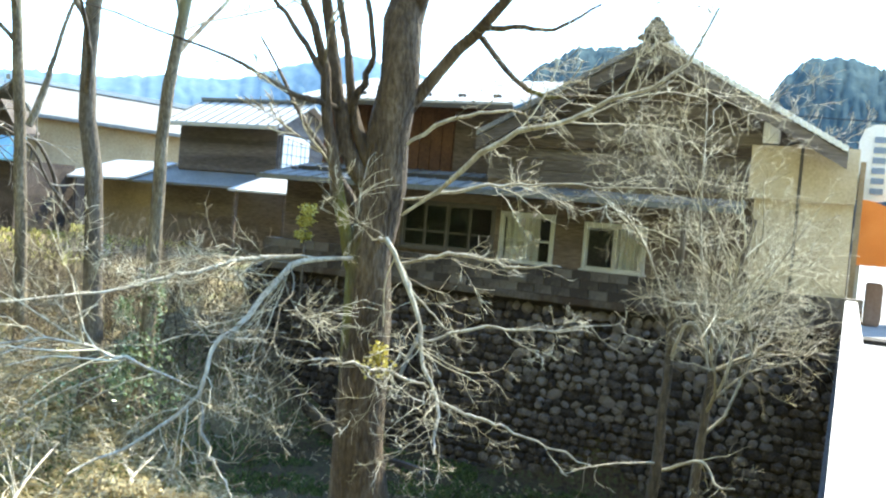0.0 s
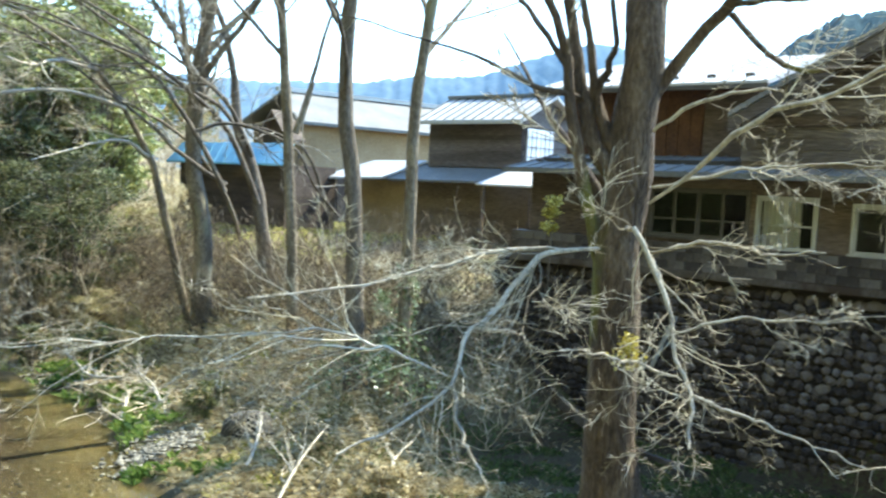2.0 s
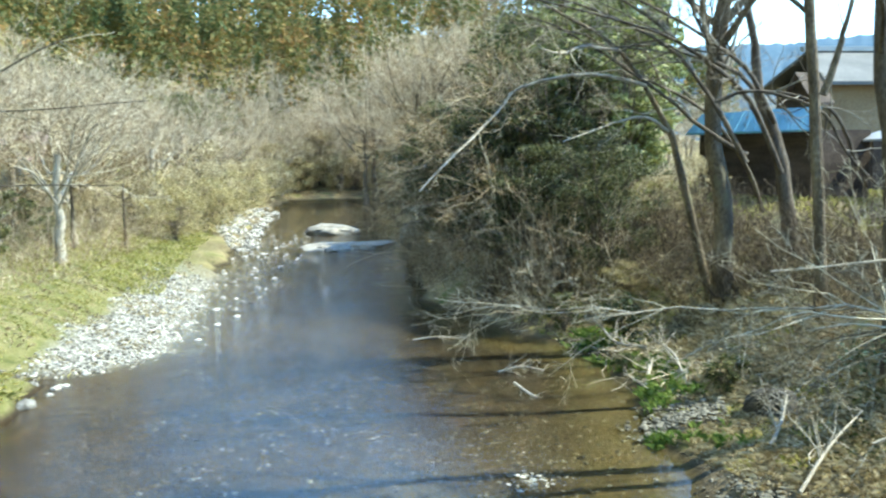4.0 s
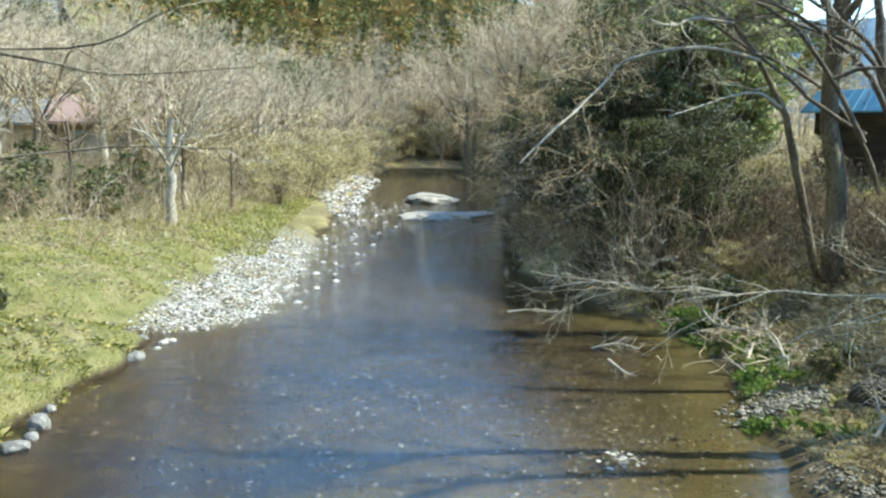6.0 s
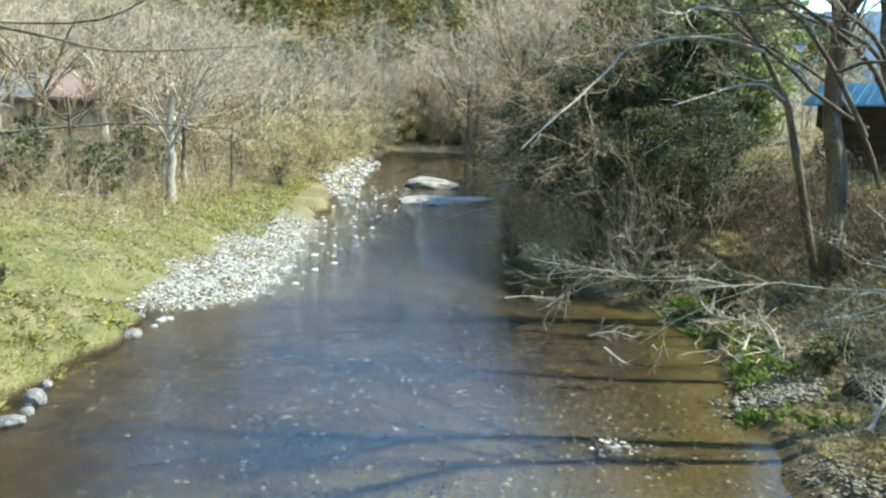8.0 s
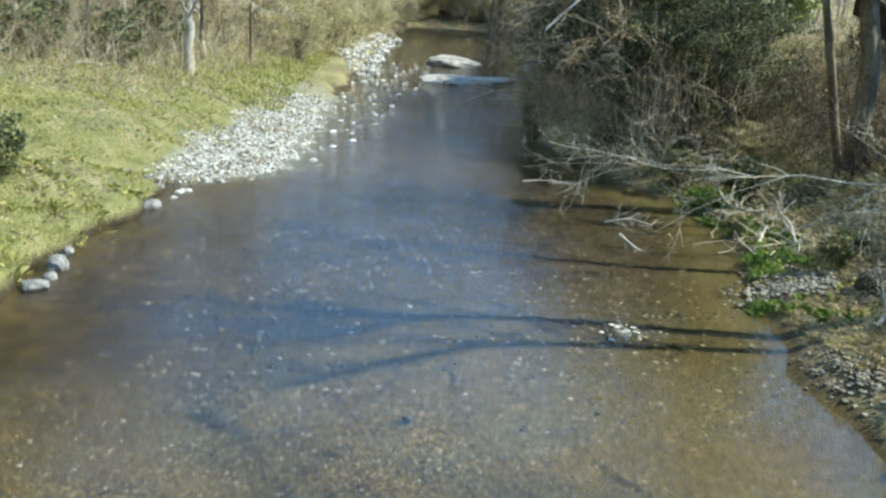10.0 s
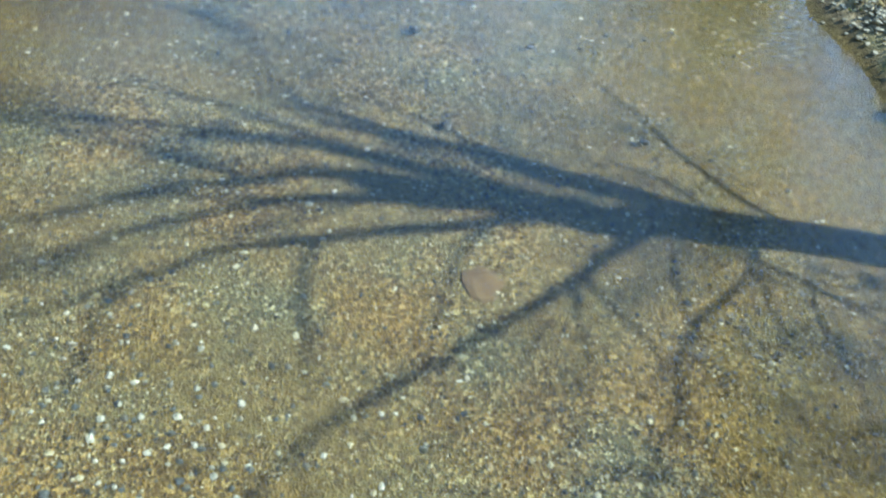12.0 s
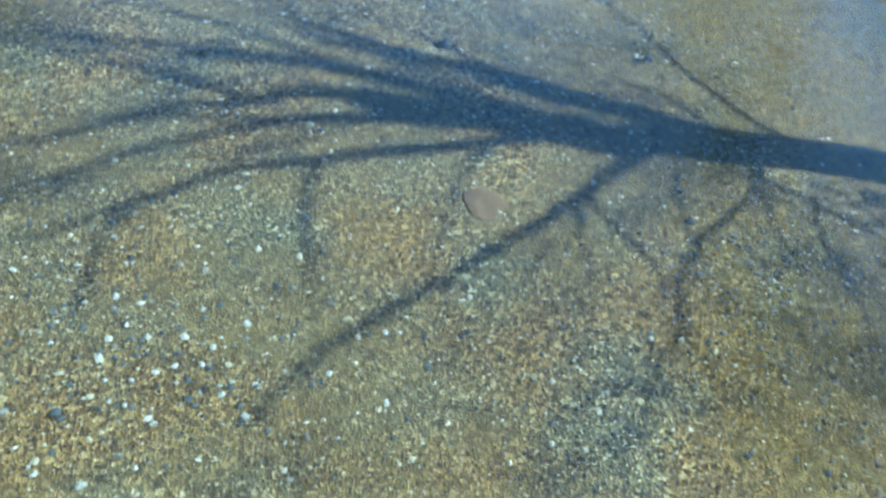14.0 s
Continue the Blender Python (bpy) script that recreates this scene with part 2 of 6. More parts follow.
    ln.new(strip.outputs[0], inner.inputs[0])
    ln.new(span(along.outputs[0], -5.2, -5.8), inner.inputs[1])
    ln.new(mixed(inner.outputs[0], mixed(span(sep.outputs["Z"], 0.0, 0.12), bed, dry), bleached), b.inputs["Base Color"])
    b.inputs["Roughness"].default_value, b.inputs["Specular IOR Level"].default_value = 0.9, 0.2
    bp = n.new("ShaderNodeBump")
    bp.inputs["Strength"].default_value, bp.inputs["Distance"].default_value = 0.6, 0.04
    ln.new(vor.outputs["Distance"], bp.inputs["Height"])
    ln.new(bp.outputs[0], b.inputs["Normal"])
    return m


M = {
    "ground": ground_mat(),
    "water": water_mat(),
    "bark_dark": mat("dark_bark", [(0.03, 0.024, 0.018), (0.1, 0.08, 0.06), (0.2, 0.17, 0.13)], 3, 0.9, 0.8, 28, stretch=(1, 1, 0.3), bump_dist=0.04),
    "bark_moss": mat("mossy_bark", [(0.02, 0.014, 0.009), (0.078, 0.054, 0.034), (0.17, 0.13, 0.088)], 3, 0.92, 1.0, 22, stretch=(1, 1, 0.3), bump_dist=0.09, spots=((0.12, 0.115, 0.025), 1.1, 0.57)),
    "bark_pale": mat("pale_lichen_bark", [(0.15, 0.128, 0.095), (0.36, 0.323, 0.252), (0.58, 0.54, 0.445)], 4, 0.85, 0.5, 40, stretch=(1, 1, 0.4)),
    "bark_mid": mat("grey_brown_bark", [(0.035, 0.026, 0.017), (0.13, 0.103, 0.069), (0.3, 0.252, 0.178)], 3, 0.9, 0.9, 28, stretch=(1, 1, 0.3), bump_dist=0.05, spots=((0.2, 0.19, 0.12), 1.6, 0.6)),
    "twig_dark": mat("dark_brush", [(0.032, 0.022, 0.013), (0.092, 0.068, 0.042), (0.23, 0.185, 0.122)], 1.0, 0.85, 0.0, 9, island=0.5),
    "twig": mat("pale_twigs", [(0.13, 0.105, 0.065), (0.3, 0.26, 0.175), (0.54, 0.49, 0.36)], 1.5, 0.8, 0.0, 9, island=0.5),
    "twig_tan": mat("tan_twigs", [(0.25, 0.19, 0.12), (0.45, 0.37, 0.25), (0.64, 0.56, 0.41)], 0.15, 0.85, 0.0, 9, island=0.5),
    "twig_grey": mat("grey_brown_branches", [(0.08, 0.066, 0.05), (0.2, 0.175, 0.135), (0.38, 0.345, 0.28)], 1.5, 0.85, 0.0, 9, island=0.4),
    "litter": mat("dry_leaf_litter", [(0.09, 0.068, 0.04), (0.26, 0.2, 0.12), (0.5, 0.42, 0.28)], 1.5, 0.85, 0.0, 9, island=0.6),
    "twig_brown": mat("brown_twigs", [(0.16, 0.105, 0.055), (0.36, 0.27, 0.15), (0.55, 0.46, 0.3)], 1.0, 0.85, 0.0, 9, island=0.5),
    "stone": mat("river_stone", [(0.11, 0.103, 0.085), (0.3, 0.285, 0.24), (0.56, 0.54, 0.475)], 5, 0.8, 0.4, 30, island=0.7),
    "bed_stone": mat("wet_bed_pebbles", [(0.01, 0.012, 0.011), (0.05, 0.05, 0.032), (0.1, 0.072, 0.026), (0.19, 0.175, 0.115)], 3, 0.7, 0.2, 30, island=0.9),
    "slab": mat("brown_bed_slab", [(0.036, 0.021, 0.006), (0.06, 0.037, 0.011), (0.085, 0.056, 0.018)], 4, 0.8, 0.2, 30),
    "stone_mix": mat("mixed_bed_cobbles", [(0.03, 0.035, 0.033), (0.075, 0.07, 0.05), (0.11, 0.11, 0.085), (0.2, 0.2, 0.17)], 3, 0.75, 0.3, 30, island=0.9),
    "bed_pale": mat("pale_bed_pebbles", [(0.09, 0.083, 0.06), (0.16, 0.148, 0.11), (0.24, 0.222, 0.17)], 5, 0.8, 0.3, 30, island=0.7),
    "grey_stone": mat("blue_grey_stone", [(0.075, 0.072, 0.063), (0.19, 0.184, 0.164), (0.31, 0.3, 0.272)], 4, 0.85, 0.5, 24),
    "boulder": mat("dark_boulder", [(0.018, 0.015, 0.011), (0.05, 0.043, 0.033), (0.11, 0.1, 0.078)], 4, 0.85, 0.6, 24),
    "pale_rock": mat("pale_rock", [(0.15, 0.137, 0.11), (0.29, 0.27, 0.225), (0.45, 0.42, 0.36)], 1.5, 0.8, 0.6, 14, bump_dist=0.05),
    "wall_stone": mat("retaining_wall_stone", [(0.025, 0.019, 0.016), (0.075, 0.059, 0.05), (0.165, 0.14, 0.12)], 3, 0.85, 0.7, 22, obj_random=0.7, island=0.3, bump_dist=0.03),
    "mortar": mat("dark_wall_core", [(0.016, 0.013, 0.012), (0.042, 0.035, 0.03)], 6, 0.95, 0.5, 40),
    "concrete": mat("weathered_concrete", [(0.045, 0.036, 0.03), (0.09, 0.075, 0.062), (0.15, 0.13, 0.11)], 1.2, 0.9, 0.3, 30, stretch=(1, 1, 0.35), spots=((0.05, 0.034, 0.024), 0.9, 0.5)),
    "block": mat("stained_concrete_block", [(0.04, 0.033, 0.029), (0.08, 0.068, 0.06), (0.13, 0.115, 0.1)], 2.0, 0.92, 0.3, 30, obj_random=0.5),
    "parapet": mat("pale_parapet_concrete", [(0.55, 0.53, 0.49), (0.68, 0.66, 0.62), (0.76, 0.75, 0.72)], 1.5, 0.8, 0.2, 40),
    "asphalt": mat("pale_road", [(0.18, 0.175, 0.165), (0.25, 0.24, 0.23), (0.33, 0.32, 0.3)], 1.0, 0.9, 0.3, 60),
    "board": mat("old_dark_boards", [(0.045, 0.032, 0.025), (0.105, 0.078, 0.06), (0.18, 0.14, 0.11)], 1.4, 0.85, 0.4, 18, stretch=(1, 0.25, 1.6), obj_random=0.25),
    "board_grey": mat("weathered_grey_boards", [(0.045, 0.036, 0.032), (0.1, 0.083, 0.074), (0.18, 0.155, 0.14)], 1.2, 0.85, 0.4, 18, stretch=(1, 0.2, 2.0), obj_random=0.25),
    "rust": mat("rusty_sheet", [(0.04, 0.018, 0.011), (0.085, 0.037, 0.02), (0.13, 0.06, 0.032)], 1.2, 0.75, 0.2, 14),
    "tan": mat("tan_painted_sheet", [(0.36, 0.29, 0.19), (0.47, 0.39, 0.27), (0.55, 0.47, 0.34)], 0.9, 0.7, 0.15, 20),
    "plaster": mat("buff_plaster", [(0.2, 0.145, 0.085), (0.29, 0.215, 0.13), (0.37, 0.29, 0.19)], 0.8, 0.9, 0.2, 18),
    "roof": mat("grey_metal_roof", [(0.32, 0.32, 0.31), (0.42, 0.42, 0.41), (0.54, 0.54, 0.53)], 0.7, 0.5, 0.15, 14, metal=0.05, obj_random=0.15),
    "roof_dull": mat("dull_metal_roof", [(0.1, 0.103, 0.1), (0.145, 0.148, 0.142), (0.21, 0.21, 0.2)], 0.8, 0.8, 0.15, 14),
    "tile": mat("dark_roof_tile", [(0.08, 0.08, 0.085), (0.15, 0.15, 0.16), (0.25, 0.25, 0.26)], 2.0, 0.5, 0.3, 24),
    "roof_blue": mat("blue_sheet_roof", [(0.1, 0.28, 0.4), (0.17, 0.4, 0.51), (0.27, 0.5, 0.58)], 0.8, 0.4, 0.1, 14),
    "red_roof": mat("faded_red_roof", [(0.186, 0.112, 0.093), (0.242, 0.161, 0.133), (0.298, 0.217, 0.186)], 1, 0.6, 0.1, 12),
    "white": mat("white_paint", [(0.66, 0.66, 0.64), (0.76, 0.76, 0.74), (0.82, 0.82, 0.8)], 2, 0.5, 0.05, 20),
    "shutter": mat("pale_blue_paint", [(0.5, 0.55, 0.58), (0.62, 0.67, 0.7), (0.7, 0.74, 0.76)], 2, 0.6, 0.1, 20),
    "frame": mat("pale_window_frame", [(0.3, 0.3, 0.285), (0.38, 0.38, 0.365), (0.46, 0.46, 0.44)], 2, 0.45, 0.05, 20, metal=0.2),
    "dark_frame": mat("dark_sliding_door_frame", [(0.05, 0.045, 0.04), (0.09, 0.08, 0.075)], 2, 0.6, 0.05, 20),
    "curtain": mat("pale_curtain", [(0.4, 0.38, 0.33), (0.52, 0.5, 0.45), (0.62, 0.6, 0.55)], 3, 0.9, 0.1, 20, stretch=(1, 6, 0.4)),
    # room surfaces coloured near black, so the indoor dimness sits in the colour
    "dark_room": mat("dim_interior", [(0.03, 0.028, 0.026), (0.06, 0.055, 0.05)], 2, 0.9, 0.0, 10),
    "glass": glass_mat("window_glass", (0.9, 0.93, 0.92), 0.02),
    "orange": mat("orange_canvas", [(0.62, 0.17, 0.03), (0.75, 0.23, 0.045), (0.82, 0.3, 0.08)], 1.2, 0.75, 0.2, 60),
    "sign_blue": mat("grey_blue_lettering", [(0.16, 0.22, 0.3), (0.24, 0.3, 0.4)], 2, 0.6, 0, 20),
    "cable": mat("black_cable", [(0.02, 0.02, 0.02), (0.05, 0.05, 0.05)], 2, 0.6, 0, 20),
    "evergreen": leaf_mat("evergreen_leaves", [(0.035, 0.05, 0.018), (0.11, 0.128, 0.048), (0.27, 0.27, 0.11)]),
    "evergreen_dark": leaf_mat("dark_evergreen_leaves", [(0.024, 0.034, 0.013), (0.075, 0.088, 0.035), (0.2, 0.205, 0.09)]),
    "dry_leaf": leaf_mat("tan_dry_foliage", [(0.24, 0.19, 0.1), (0.44, 0.38, 0.22), (0.66, 0.58, 0.38)], 0.85, 0.4, 0.3),
    "bamboo": leaf_mat("bamboo_leaves", [(0.12, 0.15, 0.05), (0.26, 0.29, 0.1), (0.44, 0.45, 0.2)], 0.5, 0.4),
    "cedar": leaf_mat("cedar_foliage", [(0.05, 0.085, 0.035), (0.12, 0.145, 0.05), (0.24, 0.2, 0.07), (0.4, 0.22, 0.08)], 0.8, 0.35, 0.16, 0.18),
    "shrub": leaf_mat("olive_shrub_leaves", [(0.2, 0.18, 0.075), (0.42, 0.36, 0.16), (0.65, 0.55, 0.3)]),
    "ivy": leaf_mat("glossy_ivy_leaves", [(0.05, 0.08, 0.025), (0.14, 0.19, 0.08), (0.3, 0.36, 0.22)], 0.3),
    "yellow_leaf": leaf_mat("yellow_leaves", [(0.25, 0.2, 0.02), (0.42, 0.35, 0.06), (0.55, 0.5, 0.16)]),
    "grass": leaf_mat("fresh_grass", [(0.16, 0.18, 0.04), (0.4, 0.4, 0.11), (0.7, 0.64, 0.3)], 0.7, 0.5),
    "grass_lush": leaf_mat("lush_grass", [(0.07, 0.13, 0.03), (0.17, 0.28, 0.06), (0.34, 0.42, 0.13)], 0.6, 0.45),
    # grass copy with the terrace's shade put into a darker green
    "grass_shaded": leaf_mat("shade_dark_grass", [(0.04, 0.07, 0.02), (0.08, 0.13, 0.035), (0.15, 0.2, 0.07)], 0.7, 0.4),
    "straw": leaf_mat("dry_grass", [(0.24, 0.195, 0.11), (0.46, 0.39, 0.23), (0.66, 0.59, 0.4)], 0.8, 0.35),
    # aerial haze is put into the blue base colours of both hills
    "haze": mat("far_ridge_haze", [(0.085, 0.135, 0.175), (0.1, 0.155, 0.2), (0.125, 0.175, 0.22)], 0.02, 1.0, 0.0, 0.15, spec=0.0),
    "haze_near": mat("hill_haze_blue", [(0.034, 0.056, 0.064), (0.054, 0.08, 0.086), (0.085, 0.115, 0.108)], 0.04, 1.0, 0.0, 0.3, spec=0.0),
}


# ---- building blocks ----
def mesh_of(name, verts, faces, smooth=False):
    """A mesh from arrays; all faces have the same number of corners."""
    verts, faces = np.asarray(verts, np.float32), np.asarray(faces, np.int32)
    me = bpy.data.meshes.new(name)
    me.vertices.add(len(verts))
    me.vertices.foreach_set("co", verts.ravel())
    k = faces.shape[1]
    me.loops.add(faces.size)
    me.loops.foreach_set("vertex_index", faces.ravel())
    me.polygons.add(len(faces))
    me.polygons.foreach_set("loop_start", np.arange(len(faces), dtype=np.int32) * k)
    me.polygons.foreach_set("use_smooth", np.full(len(faces), smooth))
    me.update(calc_edges=True)
    return me


def thing(name, label, category, at=(0, 0, 0), group="", kind=""):
    ob = new(name)
    ob.location = at
    return tagged(ob, label, category, group, kind)


def hang(ob, parent):
    """Parents ob without moving it."""
    ob.parent = parent
    if not parent.parent:
        ob.matrix_parent_inverse = Matrix.Translation(-parent.location)
    return ob


def part(name, data, material, parent=None, label="", kind=""):
    """A mesh, or a bmesh in world places, as one object under a thing or a part."""
    if isinstance(data, bmesh.types.BMesh):
        bm, data = data, bpy.data.meshes.new(name)
        bmesh.ops.recalc_face_normals(bm, faces=bm.faces)
        bm.to_mesh(data)
        bm.free()
    ob = new(name, data)
    if not data.materials:
        data.materials.append(material)
    if parent:
        hang(ob, parent)
    return tagged(ob, label, kind=kind)


def box(*boxes, bevel=0.0):
    """A bmesh of boxes (x0, x1, y0, y1, z0, z1)."""
    bm = bmesh.new()
    for x0, x1, y0, y1, z0, z1 in boxes:
        bmesh.ops.create_cube(bm, size=1.0, matrix=Matrix.LocRotScale(((x0 + x1) / 2, (y0 + y1) / 2, (z0 + z1) / 2), None, (x1 - x0, y1 - y0, z1 - z0)))
    if bevel:
        bmesh.ops.bevel(bm, geom=bm.edges[:], offset=bevel, segments=2, affect="EDGES")
    return bm


def slab(corners, down):
    """A thick sheet: four upper corners and the way to its underside."""
    bm = bmesh.new()
    top = [bm.verts.new(c) for c in corners]
    low = [bm.verts.new(Vector(c) + Vector(down)) for c in corners]
    bm.faces.new(top)
    bm.faces.new(low[::-1])
    for i in range(len(top)):
        j = (i + 1) % len(top)
        bm.faces.new((top[i], low[i], low[j], top[j]))
    return bm


def smooth_line(points, k):
    """A smooth line of k points through a few given ones."""
    p = np.asarray(points, float)
    p = np.vstack([2 * p[0] - p[1], p, 2 * p[-1] - p[-2]])
    s = np.linspace(0, len(p) - 3 - 1e-6, k)
    i = s.astype(int)
    t = (s - i)[:, None]
    a, b, c, d = p[i], p[i + 1], p[i + 2], p[i + 3]
    return 0.5 * (2 * b + (c - a) * t + (2 * a - 5 * b + 4 * c - d) * t ** 2 + (3 * b - a - 3 * c + d) * t ** 3)


def tubes(p, r, sides):
    """Vertices and faces of many tapered tubes: p (n, k, 3), r (n, k)."""
    n, k, _ = p.shape
    t = np.gradient(p, axis=1)
    t /= np.linalg.norm(t, axis=2, keepdims=True) + 1e-9
    mean = np.abs(t.mean(1))
    ref = np.eye(3)[mean.argmin(1)][:, None, :]
    u = np.cross(t, ref)
    u /= np.linalg.norm(u, axis=2, keepdims=True) + 1e-9
    v = np.cross(t, u)
    a = np.linspace(0, 2 * np.pi, sides, endpoint=False)
    ring = u[:, :, None] * np.cos(a)[:, None] + v[:, :, None] * np.sin(a)[:, None]
    verts = (p[:, :, None] + ring * r[:, :, None, None]).reshape(-1, 3)
    base = (np.arange(n)[:, None, None] * k + np.arange(k - 1)[None, :, None]) * sides
    j = np.arange(sides)
    q = np.stack(np.broadcast_arrays(base + j, base + (j + 1) % sides, base + sides + (j + 1) % sides, base + sides + j), -1)
    return verts, q.reshape(-1, 4)


def sprout(g, p, r, count, ratio, angle, k, lift=0.0, wander=0.15, start=0.25, thin=0.6, tip=0.25, pull=(0, 0, 0), rmin=0.003, flat=0.0):
    """Side shoots on the lines p (n, m, 3) of radius r: count shoots in all, spread by length."""
    n, m, _ = p.shape
    length = np.linalg.norm(np.diff(p, axis=1), axis=2).sum(1)
    who = g.choice(n, count, p=length / length.sum())
    s = start + (1 - start) * g.random(count) ** 0.8
    f = s * (m - 1)
    i = np.minimum(f.astype(int), m - 2)
    w = (f - i)[:, None]
    pos = p[who, i] * (1 - w) + p[who, i + 1] * w
    tan = p[who, i + 1] - p[who, i]
    tan /= np.linalg.norm(tan, axis=1, keepdims=True) + 1e-9
    side = g.normal(size=(count, 3)) * np.array([1, 1, 1 - flat])
    side -= tan * (side * tan).sum(1, keepdims=True)
    side /= np.linalg.norm(side, axis=1, keepdims=True) + 1e-9
    ang = np.radians(angle) * g.uniform(0.6, 1.3, (count, 1))
    d = tan * np.cos(ang) + side * np.sin(ang)
    reach = length[who] * ratio * (1.15 - 0.65 * s) * g.uniform(0.5, 1.25, count)
    out = np.zeros((count, k, 3))
    out[:, 0] = pos
    bias = np.array([0, 0, lift]) + np.array(pull)
    for q in range(1, k):
        d = d + bias / k + g.normal(size=(count, 3)) * wander
        d /= np.linalg.norm(d, axis=1, keepdims=True)
        out[:, q] = out[:, q - 1] + d * (reach / (k - 1))[:, None]
    r0 = (r[who, i] * (1 - w[:, 0]) + r[who, i + 1] * w[:, 0]) * thin
    taper = np.linspace(1, tip, k)
    return out, np.maximum(r0[:, None] * taper, rmin)


def joined(sets, sides):
    vs, fs, o = [], [], 0
    for (p, r), s in zip(sets, sides):
        v, f = tubes(p, r, s)
        vs.append(v)
        fs.append(f + o)
        o += len(v)
    return np.vstack(vs), np.vstack(fs)


def tree(name, label, base, limbs, bark, twig, shoots, g, lift=0.3, rmin=0.004, category="tree", limb_mat=None, group="", flat=0.0, wander=0.15):
    """limbs: (points, r0, r1), the first one the trunk. shoots: rows of (count, ratio, angle, k)."""
    top = thing(name, label, category, base, group)
    lines, radii = [], []
    for q, (pts, r0, r1) in enumerate(limbs):
        k = 16
        line = smooth_line(pts, k)
        line[1:-1] += g.normal(size=(k - 2, 3)) * 0.14 * r0
        rad = np.linspace(r0, r1, k) * g.uniform(0.94, 1.06, k)
        if q == 0:
            rad[0] *= 1.5
            rad[1] *= 1.12
        v, f = tubes(line[None], rad[None], 12 if r0 > 0.08 else 7)
        part("trunk" if q == 0 else "limb", mesh_of(name, v, f, True), limb_mat if limb_mat and r0 < 0.062 else bark, top)
        lines.append(line)
        radii.append(rad)
    p, r = np.array(lines), np.array(radii)
    sets, sides = [], []
    for q, row in enumerate(shoots):
        count, ratio, angle, k = row[:4]
        opts = row[4] if len(row) > 4 else {}
        if q == 0 and len(p) > 1 and not opts.pop("trunk", False):
            p, r = p[1:], r[1:]
        p, r = sprout(g, p, r, count, ratio, angle, k, lift=lift, rmin=rmin, flat=flat, wander=wander, **opts)
        sets.append((p, r))
        sides.append(5 if q == 0 else 3)
    v, f = joined(sets, sides)
    part("crown", mesh_of(name + "_crown", v, f, True), twig, top)
    return top


def leaves(g, centres, spread, count, size, flat=0.0, droop=0.0):
    """Folded leaves scattered round centres (n, 3), spread (n, 3)."""
    who = g.integers(0, len(centres), count)
    d = g.normal(size=(count, 3))
    d /= np.linalg.norm(d, axis=1, keepdims=True)
    pos = centres[who] + d * spread[who] * g.random((count, 1)) ** 0.45
    a = g.normal(size=(count, 3))
    a[:, 2] = a[:, 2] * (1 - flat) - droop
    a /= np.linalg.norm(a, axis=1, keepdims=True)
    b = np.cross(a, g.normal(size=(count, 3)))
    b /= np.linalg.norm(b, axis=1, keepdims=True)
    c = np.cross(a, b)
    s = size * g.uniform(0.6, 1.4, (count, 1))
    v = np.stack([pos, pos + a * s * 0.5 + b * s * 0.28 + c * s * 0.1, pos + a * s, pos + a * s * 0.5 - b * s * 0.28 + c * s * 0.1], 1)
    f = np.arange(count * 4).reshape(-1, 4)
    return v.reshape(-1, 3), f


ICO = bmesh.new()
bmesh.ops.create_icosphere(ICO, subdivisions=1, radius=1.0)
ICO_V = np.array([v.co[:] for v in ICO.verts])
ICO_F = np.array([[v.index for v in f.verts] for f in ICO.faces])
ICO.free()


def pebbles(g, pos, size, flat=0.55):
    """Rough little stones at pos (n, 3)."""
    n = len(pos)
    v = np.repeat(ICO_V[None], n, 0) * g.uniform(0.75, 1.2, (n, 12, 1))
    v = v * (size[:, None, None] * np.stack([g.uniform(0.7, 1.3, n), g.uniform(0.7, 1.1, n), np.full(n, flat)], 1)[:, None])
    a = g.uniform(0, 2 * np.pi, n)
    c, s = np.cos(a)[:, None], np.sin(a)[:, None]
    x, y = v[..., 0] * c - v[..., 1] * s, v[..., 0] * s + v[..., 1] * c
    v = np.stack([x, y, v[..., 2]], -1) + pos[:, None]
    f = ICO_F[None] + (np.arange(n) * 12)[:, None, None]
    return v.reshape(-1, 3), f.reshape(-1, 3)


def blades(g, pos, height, lean=0.5, width=0.02):
    """Bent blades of grass at pos (n, 3)."""
    n = len(pos)
    a = g.uniform(0, 2 * np.pi, n)
    d = np.stack([np.cos(a), np.sin(a), np.zeros(n)], 1)
    w = np.stack([-np.sin(a), np.cos(a), np.zeros(n)], 1) * (width * g.uniform(0.6, 1.4, (n, 1)))
    h = (height * g.uniform(0.5, 1.3, n))[:, None]
    up = np.array([0, 0, 1.0])
    l = lean * g.uniform(0.2, 1.4, (n, 1))
    mid = pos + up * h * 0.6 + d * h * l * 0.35
    tip = pos + up * h * (1 - 0.3 * l) + d * h * l
    v = np.stack([pos - w, pos + w, mid + w * 0.7, tip, mid - w * 0.7], 1)
    return v.reshape(-1, 3), np.arange(n * 5).reshape(-1, 5)


